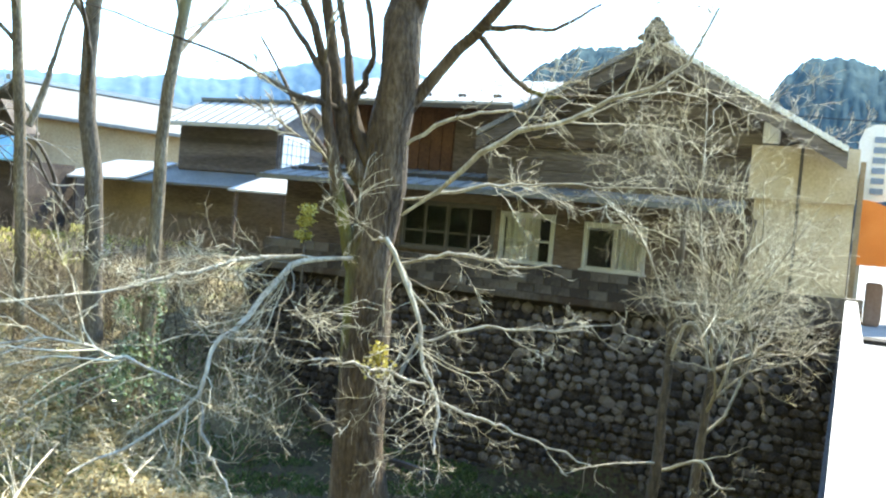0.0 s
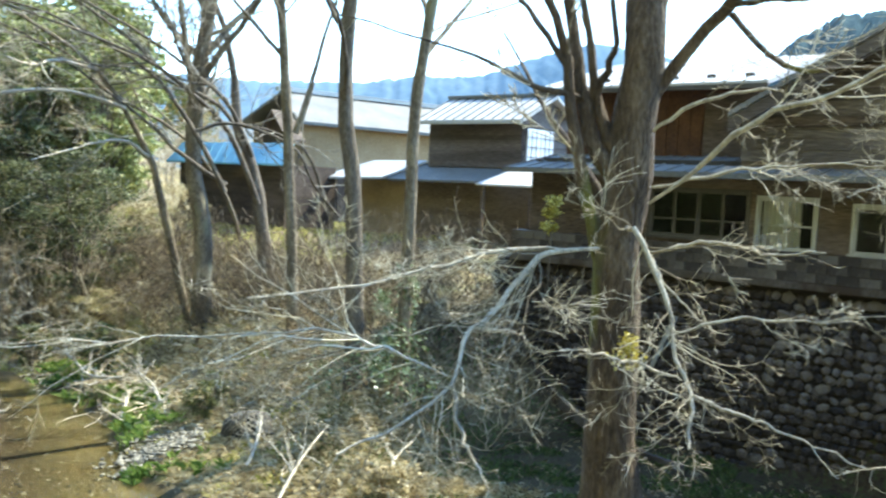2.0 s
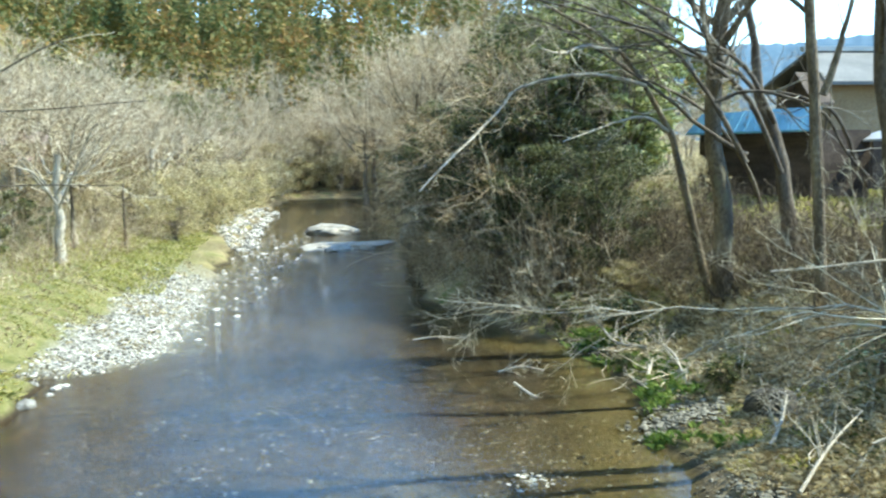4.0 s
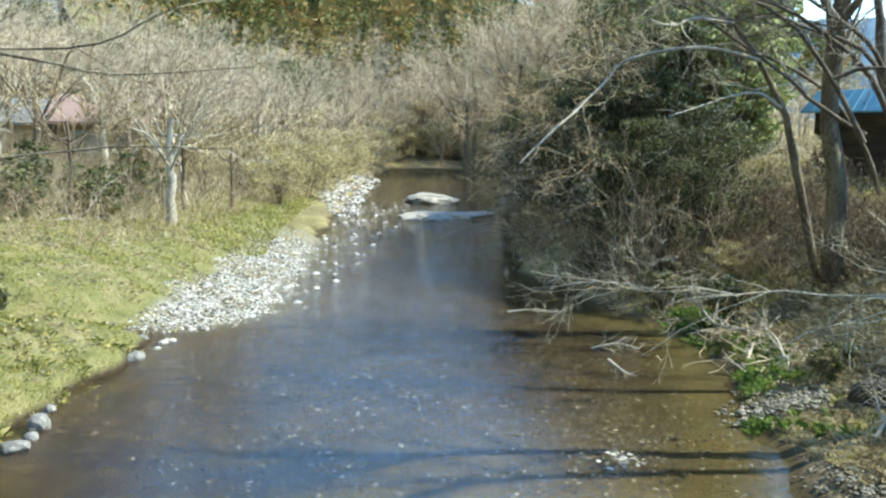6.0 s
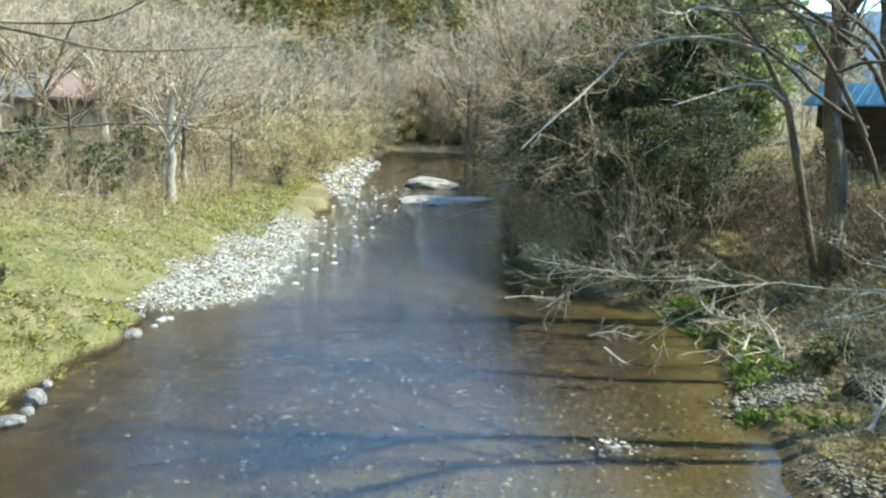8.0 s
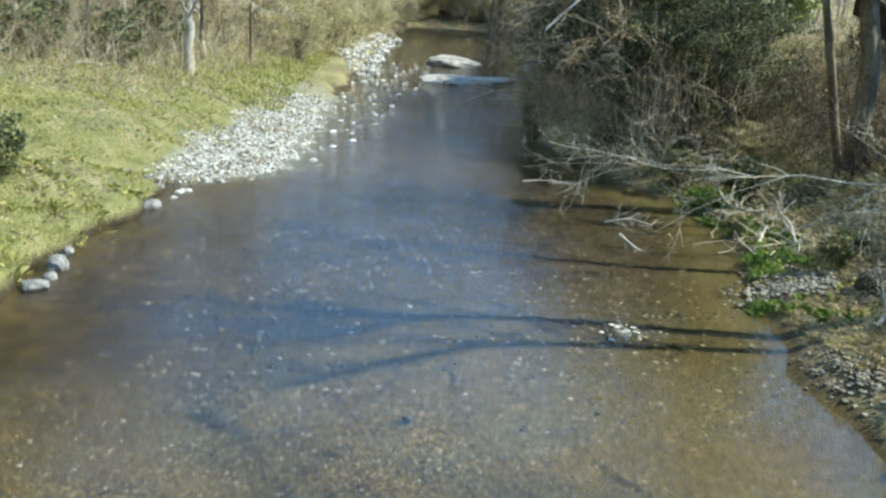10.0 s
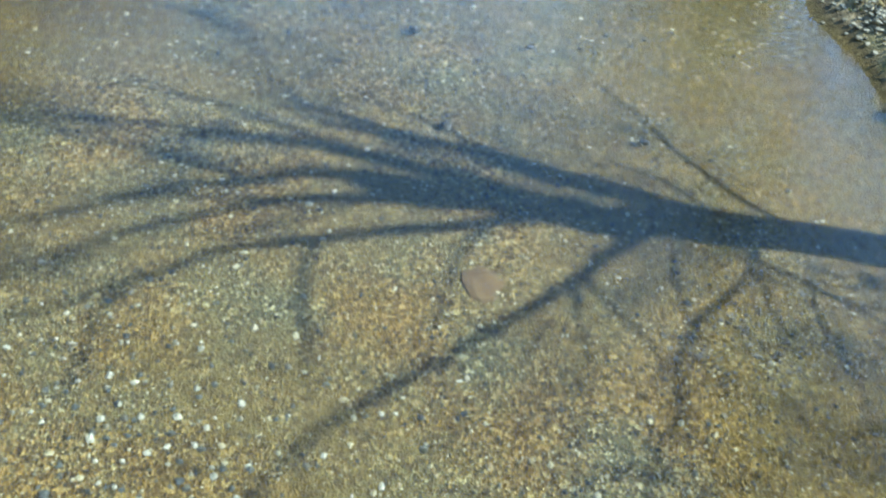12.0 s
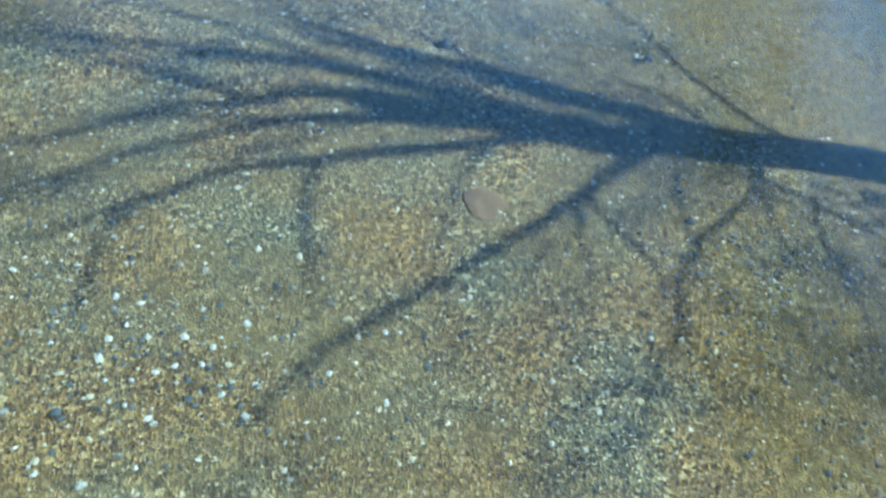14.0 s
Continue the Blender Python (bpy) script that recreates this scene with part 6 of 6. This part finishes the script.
ybush = thing("yellow_bush", "small bright yellow bush in front of the house", "bush", (17.0, 11.0, 4.0))
v, f = leaves(G(106), np.array([[17.0, 11.0, 5.6], [17.0, 10.95, 5.85], [17.0, 11.05, 5.3]]), np.array([[0.2, 0.2, 0.13]] * 3), 520, 0.09)
part("crown", mesh_of("crown", v, f), M["yellow_leaf"], ybush)
v, f = tubes(smooth_line([(17.0, 11.0, 3.6), (17.0, 11.0, 4.6), (17.0, 11.0, 5.4)], 6)[None], np.full((1, 6), 0.03), 6)
part("stem", mesh_of("stem", v, f, True), M["bark_dark"], ybush)

# ---- woods on the hill ----


def woods(name, label, seed, spots, kind_):
    """A far wood as one sheet of foliage or twigs, tree by tree."""
    g = G(seed)
    n = len(spots)
    if kind_ == "cedar":
        per = 150
        who = np.repeat(np.arange(n), per)
        t = g.random(n * per) ** 0.75
        h = g.uniform(11, 18, n)[who]
        a = g.uniform(0, 2 * np.pi, n * per)
        rr = (1.02 - t) * g.uniform(0.16, 0.24, n)[who] * h * g.uniform(0.45, 1.0, n * per)
        c = spots[who] + np.stack([np.cos(a) * rr, np.sin(a) * rr, h * (0.12 + 0.88 * t)], 1)
        v, f = leaves(g, c, np.full((n * per, 3), 0.25), n * per, 0.85, flat=0.4, droop=0.35)
        m_ = M["cedar"]
    else:
        h = g.uniform(4.5, 8, n)
        p = np.zeros((n, 4, 3))
        p[:, 0] = spots
        d = g.normal(size=(n, 3)) * 0.12 + np.array([0, 0, 1.0])
        for q in range(1, 4):
            p[:, q] = p[:, q - 1] + d * (h / 3)[:, None] + g.normal(size=(n, 3)) * 0.15
        r = np.linspace(0.09, 0.025, 4)[None].repeat(n, 0)
        p1, r1 = sprout(g, p, r, n * 15, 0.62, 55, 4, lift=0.25, rmin=0.018)
        p2, r2 = sprout(g, p1, r1, n * 40, 0.65, 50, 3, lift=0.15, rmin=0.015)
        v, f = joined([(p, r), (p1, r1), (p2, r2)], [4, 3, 3])
        v2, f2 = leaves(g, p2[:, 2], np.full((len(p2), 3), 0.45), n * 110, 0.15)
        v, f = np.vstack([v, v2]), np.vstack([f, f2 + len(v)])
        m_ = M["twig_tan"]
    ob = new(name, mesh_of(name, v, f))
    ob.data.materials.append(m_)
    return tagged(ob, label, "woods", kind="stuff")


def scatter(seed, n, x0, x1, y0, y1, keep):
    g = G(seed)
    x, y = g.uniform(x0, x1, n), g.uniform(y0, y1, n)
    ok = keep(x, y)
    return np.stack([x[ok], y[ok], height(x[ok], y[ok])], 1)


woods("cedar_wood", "brownish green cedar forest on the valley side", 111, scatter(112, 1000, -75, 105, 128, 225, lambda x, y: (height(x, y) > 5) & (edge(LEFT, np.minimum(y, 112)) - x < 60)), "cedar")
woods("cedar_wood", "scattered cedars above the far bank", 113, scatter(114, 1000, -130, -8, 60, 190, lambda x, y: (edge(LEFT, y) - x > 32) & (height(x, y) > 5)), "cedar")
woods("bare_wood", "grey-brown bare woodland at the river bend", 115, scatter(116, 900, -55, 75, 84, 160, lambda x, y: ((edge(LEFT, y) - x > 5) | (y > 117) | (x - edge(RIGHT, y) > 5)) & (height(x, y) < 9)), "bare")
woods("bare_wood", "hazy bare wood beyond the thicket", 119, scatter(120, 300, 14, 75, 112, 145, lambda x, y: height(x, y) < 14), "bare")
woods("bare_wood", "bare undergrowth trees behind the bank", 117, scatter(118, 260, -45, 6, 40, 100, lambda x, y: (edge(LEFT, y) - x > 5.5) & ((x > -8.5) | (y > 66))), "bare")

# ---- grass ----


def turf(name, label, pos, h, material, lean=0.6, width=0.02):
    v, f = blades(G(int(len(pos)) + 1), pos, h, lean, width)
    ob = new(name, mesh_of(name, v, f))
    ob.data.materials.append(material)
    return tagged(ob, label, "grass", kind="stuff")


left_near = scatter(121, 100000, -13, 0, 13, 40, lambda x, y: (edge(LEFT, y) - x > 0.1 + np.interp(y, [23.6, 25.4, 40], [0, 3.0, 3.4]) + 0.5 * bumpy(x, y, 2)) & (bumpy(x, y, 1.4) + 0.5 * bumpy(x, y, 4) > -0.12 + np.clip((y - 24) / 20, 0, 0.2)))
turf("grass", "short sunlit green grass on the far bank", left_near, 0.085, M["grass"], 0.9, 0.0045)
tufts = scatter(138, 16000, -9, -1, 14, 26, lambda x, y: (edge(LEFT, y) - x > -0.1) & (edge(LEFT, y) - x < 3.5) & (bumpy(x, y, 2.3) + 0.5 * bumpy(x, y, 5.0) > 0.25))
turf("grass", "shaggy tufts along the crumbling edge of the bank", tufts, 0.17, M["grass"], 1.2, 0.005)
turf("grass", "longer green grass farther up the bank", scatter(122, 40000, -12, 4, 38, 62, lambda x, y: (edge(LEFT, y) - x > 1.6) & (edge(LEFT, y) - x < 9)), 0.15, M["grass"], width=0.02)
turf("dry_grass", "dry straw tufts in the bank", scatter(123, 50000, -14, 2, 13, 60, lambda x, y: (edge(LEFT, y) - x > 0.3) & (bumpy(x, y, 1.4) + 0.5 * bumpy(x, y, 4) < 0.0)), 0.12, M["straw"], 1.2, 0.005)
turf("grass", "green grass patches on the near bank", scatter(124, 30000, 8.5, 16, 12, 28, lambda x, y: (x - edge(RIGHT, y) > 0.15) & (x - edge(RIGHT, y) < 4.0) & (bumpy(x, y, 1.5) > 0.3)), 0.12, M["grass"], 0.9, 0.007)
lush = scatter(130, 15000, 9.5, 14, 14, 25, lambda x, y: (x - edge(RIGHT, y) > -0.05) & (x - edge(RIGHT, y) < 1.5) & (bumpy(x, y, 2.2) + 0.4 * bumpy(x, y, 5.0) > 0.15) & (np.hypot(x - 10.7, y - 16.4) > 0.9))
turf("grass", "lush green tufts along the water's edge", lush, 0.24, M["grass_lush"], 0.9, 0.009)
turf("grass", "terrace grass, coloured darker green for the shade it lies in", scatter(129, 24000, 10.5, 18.2, 4, 13.5, lambda x, y: (x - edge(RIGHT, y) > 1.6) & (bumpy(x, y, 1.3) + 0.4 * bumpy(x, y, 3.0) > 0.0)), 0.1, M["grass_shaded"], 0.8, 0.008)
turf("dry_grass", "dry grass and leaf litter on the near bank", scatter(125, 11000, 8.5, 19, 5, 28, lambda x, y: (x - edge(RIGHT, y) > 0.3) & (height(x, y) < 4.4) & (bumpy(x, y, 1.2) < 0.25)), 0.08, M["litter"], 1.5, 0.008)
turf("dry_grass", "flattened straw on the sunny bank", scatter(128, 42000, 8.4, 16, 8.0, 23, lambda x, y: (x - edge(RIGHT, y) > 0.5) & (x - edge(RIGHT, y) < 4.6) & (bumpy(x, y, 1.5) < 0.45) & (np.hypot(x - 10.7, y - 16.4) > 1.1)), 0.13, M["straw"], 1.5, 0.006)
turf("dry_grass", "tall straw grass under the bank trees", scatter(127, 8000, 11, 20, 17, 33, lambda x, y: (x - edge(RIGHT, y) > 1.5) & (bumpy(x, y, 1.0) > -0.3)), 0.26, M["straw"], 0.9, 0.009)
turf("grass", "pale lawn in the yard behind the trees", scatter(126, 14000, 18, 36, 22, 46, lambda x, y: height(x, y) > 3.4), 0.2, M["grass"], width=0.03)

# ---- stones, gravel and driftwood ----
g = G(131)


def gravel(name, label, pos, size, material, flat=0.55, sink=0.2):
    pos = pos.copy()
    pos[:, 2] += size * flat * (1 - sink) * 0.5
    v, f = pebbles(G(len(pos)), pos, size, flat)
    ob = new(name, mesh_of(name, v, f))
    ob.data.materials.append(material)
    return tagged(ob, label, "gravel", kind="stuff")


bar = scatter(132, 26000, -6, 6, 23, 48, lambda x, y: (edge(LEFT, y) - x > -0.5 + 0.4 * bumpy(x, y, 2)) & (edge(LEFT, y) - x < 2.9 + 0.5 * bumpy(x, y, 1)) & (np.interp(y, [25.4, 26.6, 34, 45], [0, 1, 1, 0]) > 0.25 + 0.3 * bumpy(y, x, 2)))
gravel("gravel_bar", "bank of bleached white river gravel", bar, np.random.default_rng(1).uniform(0.2, 1.0, len(bar)) ** 1.8 * 0.07 + 0.012, M["stone"])
shal = scatter(133, 1500, -3, 11, 24, 66, lambda x, y: (x - edge(LEFT, y) > 0.0) & (x - edge(LEFT, y) < np.interp(y, [24, 30, 45, 60], [0.8, 1.6, 3.4, 5.0])) & (bumpy(x, y, 0.9) > -0.2))
shal[:, 2] = -0.05
gravel("pale_stones", "pale stones breaking the shallow water", shal, np.random.default_rng(2).uniform(0.05, 0.17, len(shal)), M["stone"])
bar2 = scatter(134, 9000, 1, 12.5, 56, 92, lambda x, y: (edge(LEFT, y) - x > -1.0 + 0.6 * bumpy(x, y, 1)) & (edge(LEFT, y) - x < np.interp(y, [56, 64, 80, 92], [0.4, 2.0, 2.0, 0.3])))
bar2[:, 2] = np.maximum(bar2[:, 2], -0.03)
gravel("gravel_bar", "second pale gravel spit at the bend", bar2, np.random.default_rng(3).uniform(0.05, 0.16, len(bar2)), M["stone"])
dots = scatter(135, 700, -1, 11.5, 11.5, 36, lambda x, y: (x < edge(RIGHT, y) - 0.1) & (g.random(len(x)) < np.clip((x - 3.0) / 7, 0.03, 1)))
dots[:, 2] = -0.035
gravel("pale_stones", "small pale stones showing above the shallows", dots, np.random.default_rng(4).uniform(0.015, 0.05, len(dots)), M["bed_pale"])
bed = scatter(136, 24000, -5, 9, 2.4, 13, lambda x, y: (x < edge(RIGHT, y) - 0.1) & (bumpy(x, y, 0.5) < np.interp(x, [2, 6, 8], [1.2, 0.2, -0.6])))
gravel("bed_gravel", "brown and grey gravel on the river bed", bed, np.random.default_rng(5).uniform(0.006, 0.016, len(bed)) * np.random.default_rng(6).choice([0.8, 1.1, 2.0], len(bed), p=[0.5, 0.42, 0.08]), M["bed_stone"])
mixed_stones = scatter(144, 4200, -2, 9, 12, 26, lambda x, y: (x < edge(RIGHT, y) - 0.1) & (bumpy(x, y, 1.1) > -0.35))
gravel("bed_gravel", "mixed stones strewn along the middle of the river", mixed_stones, np.random.default_rng(12).uniform(0.25, 1.0, len(mixed_stones)) ** 3.0 * 0.06, M["bed_stone"])
more = scatter(140, 1500, -4, 10, 13, 32, lambda x, y: (x < edge(RIGHT, y) - 0.1) & (x > edge(LEFT, y) + 0.3))
gravel("bed_gravel", "dark and pale stones on the deeper river bed", more, np.random.default_rng(8).uniform(0.2, 1.0, len(more)) ** 2 * 0.075, M["bed_stone"])
cob = scatter(141, 420, -4, 7, 2.6, 12, lambda x, y: bumpy(x, y, 0.8) > -0.5)
gravel("bed_gravel", "grey and brown cobbles among the bed gravel", cob, np.random.default_rng(9).uniform(0.02, 0.042, len(cob)), M["bed_stone"])
shoal = scatter(143, 2600, 3.5, 12, 11, 28, lambda x, y: (x < edge(RIGHT, y) - 0.05) & (x > 2.0 + 0.2 * y + 1.5 * bumpy(x, y, 0.7)))
shoal[:, 2] = np.maximum(shoal[:, 2], -0.16)
gravel("bed_gravel", "brown and pale stones scattered over the shallows", shoal, np.random.default_rng(11).uniform(0.25, 1.0, len(shoal)) ** 2.4 * 0.06, M["bed_stone"])
g2 = G(142)
for label, n_, cx, cy, sx, sy, lo, hi, m_ in (("pale and grey cobbles strewn over the sand", 90, -1.5, 5.2, 0.7, 0.8, 0.018, 0.045, "stone_mix"), ("grey cobbles in a loose drift", 90, -0.6, 4.6, 0.8, 0.6, 0.016, 0.04, "stone_mix"), ("dark stones in a hollow of the bed", 110, 4.65, 5.5, 0.4, 0.4, 0.014, 0.042, "boulder"), ("dark wet stones near the shade", 70, 4.0, 4.5, 0.7, 0.6, 0.014, 0.04, "boulder"), ("white stones lying together on the sand", 16, -1.6, 5.9, 0.5, 0.25, 0.024, 0.045, "bed_pale")):
    spot = np.stack([g2.normal(cx, sx, n_), g2.normal(cy, sy, n_), np.zeros(n_)], 1)
    spot[:, 2] = height(spot[:, 0], spot[:, 1])
    gravel("bed_gravel", label, spot, g2.uniform(lo, hi, n_), M[m_])
pale = scatter(137, 60, -4, 6, 2.6, 11, lambda x, y: g.random(len(x)) < np.interp(x, [-3, 0, 5], [1, 0.6, 0.15]))
gravel("bed_gravel", "white pebbles on the river bed", pale, np.random.default_rng(7).uniform(0.018, 0.042, len(pale)), M["bed_pale"])
heap = np.stack([g.normal(10.7, 0.5, 500), g.normal(16.4, 0.42, 500), np.zeros(500)], 1)
heap[:, 2] = np.maximum(height(heap[:, 0], heap[:, 1]), -0.02) + 0.02
heap[:, 2] += 0.03
gravel("gravel_heap", "pale gravel washed up at the water's edge", heap, g.uniform(0.02, 0.08, 500), M["bed_pale"])
edge_gravel = np.stack([g.normal(9.25, 0.22, 260), g.normal(11.9, 0.55, 260), np.zeros(260)], 1)
edge_gravel[:, 2] = np.maximum(height(edge_gravel[:, 0], edge_gravel[:, 1]), -0.03) + 0.01
gravel("gravel_heap", "grey and pale stones along the muddy water's edge", edge_gravel, g.uniform(0.015, 0.06, 260), M["bed_pale"])
heap2 = np.stack([g.normal(6.5, 0.2, 60), g.normal(14.6, 0.25, 60), np.full(60, -0.04)], 1)
gravel("gravel_heap", "little heap of stones in the shallows", heap2, g.uniform(0.02, 0.07, 60), M["stone"])

rock("river_rock", "pale flat-topped rock in the river", (12.9, 65.0, 0.15), (1.75, 1.0, 0.6), M["pale_rock"], g, 4)
rock("river_rock", "broad pale rock slab lying awash in the current", (12.1, 56.6, -0.02), (2.1, 3.4, 0.14), M["pale_rock"], g, 4)
for x, y, a, b, c in ((11.2, 54.3, 1.15, 0.75, 0.3), (12.3, 55.2, 0.8, 0.7, 0.26), (10.5, 55.6, 0.7, 0.5, 0.2), (12.9, 54.2, 0.55, 0.4, 0.24)):
    rock("river_rock", "pale rock slab awash in the river", (x, y, 0.02), (a, b, c), M["pale_rock"], g, 4)
rock("river_rock", "pale boulder below the evergreen thicket", (15.2, 52.0, 1.0), (1.2, 0.8, 0.8), M["pale_rock"], g, 3)
rock("boulder", "dark boulder on the bank beside driftwood", (12.0, 15.0, 0.65), (0.65, 0.5, 0.5), M["boulder"], g, 3)
rock("boulder", "dark rounded rock at the near water's edge", (8.75, 9.35, 0.15), (0.28, 0.3, 0.28), M["boulder"], g, 3)
for label, x, y, size in (("grey stone at the foot of the grassy bank", -4.1, 18.1, (0.22, 0.3, 0.22)), ("small grey stone at the water's edge", -4.1, 17.4, (0.15, 0.13, 0.1)), ("flat grey stone awash below the grass", -4.25, 16.9, (0.27, 0.2, 0.12)),
                         ("blue-grey stone by the gravel bar", -2.9, 23.0, (0.26, 0.2, 0.16)), ("pale stone near the gravel bar", -2.95, 24.9, (0.2, 0.16, 0.12)), ("long grey stone below the gravel bar", -3.1, 26.6, (0.42, 0.26, 0.14)), ("grey stone half buried in the bank", -4.1, 19.0, (0.14, 0.12, 0.12))):
    rock("bank_stone", label, (x, y, 0.05), size, M["grey_stone"], g)
rock("bed_slab", "flat brown stone lying on the river bed", (2.08, 6.46, -0.345), (0.27, 0.22, 0.05), M["slab"], g)
for x, y, s in ((2.1, 9.2, 0.09), (4.6, 8.9, 0.07), (3.6, 11.2, 0.06), (2.0, 11.6, 0.1)):
    rock("bed_stone", "dark stone on the river bed", (x, y, -0.22), (s, s * 0.8, s), M["boulder"], g)


def driftwood(label, pts, r, sub, seed):
    g = G(seed)
    line = smooth_line(pts, 10)
    rad = np.linspace(r, r * 0.4, 10)
    ob = thing("driftwood", label, "driftwood", pts[0])
    v, f = tubes(line[None], rad[None], 8)
    part("log", mesh_of("log", v, f, True), M["bark_pale"], ob)
    if sub:
        p1, r1 = sprout(g, line[None], rad[None], sub, 0.5, 50, 6, lift=0.1, wander=0.25, start=0.1, rmin=0.008)
        p2, r2 = sprout(g, p1, r1, sub * 3, 0.5, 50, 4, wander=0.3, rmin=0.006)
        v, f = joined([(p1, r1), (p2, r2)], [5, 3])
        part("branch", mesh_of("branch", v, f, True), M["bark_pale"], ob)
    return ob


driftwood("bleached log leaning at the water's edge", [(11.4, 19.0, 0.08), (11.8, 19.5, 0.35), (12.3, 20.1, 0.62)], 0.06, 6, 1)
driftwood("pale branches stranded in the shallows", [(7.9, 27.2, 0.0), (8.6, 26.9, 0.12), (9.5, 26.7, 0.05)], 0.035, 14, 2)
driftwood("tangled pale branch in the shallows", [(8.9, 22.4, 0.0), (9.5, 22.2, 0.15), (10.1, 22.0, 0.04)], 0.035, 16, 3)
driftwood("short dark branch stuck in the river", [(8.5, 20.3, 0.25), (8.75, 19.9, 0.05), (9.0, 19.7, -0.05)], 0.05, 3, 4)
driftwood("bleached flood wood heaped on the bank", [(12.2, 18.6, 0.6), (12.6, 19.6, 0.8), (12.9, 20.8, 0.9)], 0.045, 18, 5)
driftwood("grey flood wood on the bank", [(12.6, 21.0, 0.7), (12.4, 22.2, 0.6), (12.5, 23.4, 0.9)], 0.05, 10, 6)
driftwood("pale fallen branch below the boulder", [(10.6, 13.4, 0.4), (11.4, 14.0, 0.8), (12.0, 14.6, 1.1)], 0.05, 12, 7)
driftwood("bare fallen branch on the near bank", [(9.6, 11.3, 0.6), (10.6, 11.8, 1.1), (11.8, 12.4, 1.4)], 0.035, 8, 8)
driftwood("dry heap of flood wood at the bank's foot", [(10.6, 9.6, 1.3), (11.4, 10.3, 1.3), (12.2, 10.6, 1.4)], 0.04, 9, 9)
driftwood("fallen white branch on the grassy bank", [(-7.8, 35.0, 2.0), (-6.4, 36.0, 2.1), (-4.6, 37.0, 1.1), (-2.6, 37.6, 0.7)], 0.06, 14, 10)
g = G(151)
for label, cx, cy, count in (("jumble of bleached flood sticks caught on the bank", 12.6, 20.3, 46), ("dry sticks and reeds washed up on the bank", 12.1, 18.6, 34), ("heap of pale reeds and sticks under the branches", 13.0, 22.6, 40)):
    ob = thing("flood_debris", label, "driftwood", (cx, cy, float(height(cx, cy))), group="flood debris")
    for q in range(count):
        x, y = cx + g.normal() * 0.55, cy + g.normal() * 0.7
        a, l, tilt = g.uniform(0, 6.28), g.uniform(0.3, 1.0), g.uniform(-0.1, 0.55)
        p0 = np.array([x, y, float(height(x, y)) + g.uniform(0.02, 0.25)])
        way = np.array([math.cos(a) * math.cos(tilt), math.sin(a) * math.cos(tilt), math.sin(tilt)]) * l
        bow = g.normal(size=3) * 0.05
        v, f = tubes(np.stack([p0, p0 + way * 0.5 + bow, p0 + way])[None], np.array([[1.0, 0.85, 0.5]]) * g.uniform(0.006, 0.015), 5)
        part("stick", mesh_of("stick", v, f, True), M["twig_tan"], ob)
edging = thing("stone_edging", "low dark stone edging along the terrace", "edging", (17.5, 10.2, 0.8))
line = smooth_line([(x, y, float(height(x, y)) + 0.08) for x, y in ((18.2, 13.2), (17.85, 11.3), (17.35, 9.3), (16.7, 7.4))], 14)
for q in range(13):
    a, b = line[q], line[q + 1]
    bm = box((-0.5, 0.49, -0.5, 0.5, -0.5, 0.5), bevel=0.04)
    d = Vector(b - a)
    bmesh.ops.transform(bm, verts=bm.verts, matrix=Matrix.LocRotScale(Vector((a + b) / 2), d.to_track_quat("X", "Z"), (d.length, 0.14, 0.22)))
    part("kerb_stone", bm, M["concrete"], edging)
pipe = np.array([[(18.3, 9.0, 2.3), (18.26, 8.75, 2.9), (18.3, 8.5, 3.5)]], float)
v, f = tubes(pipe, np.full((1, 3), 0.05), 8)
part("drain_pipe", mesh_of("drain_pipe", v, f, True), M["frame"], rwall, "grey drain pipe on the stone wall")
cable = thing("overhead_cable", "thin black overhead cable beyond the house", "cable", (60, -4, 14))
line = np.stack([np.linspace(60, 62, 20), np.linspace(14, -30, 20), 14.6 - 0.8 * np.sin(np.linspace(0, np.pi, 20))], 1)
v, f = tubes(line[None], np.full((1, 20), 0.035), 5)
part("wire", mesh_of("wire", v, f), M["cable"], cable)
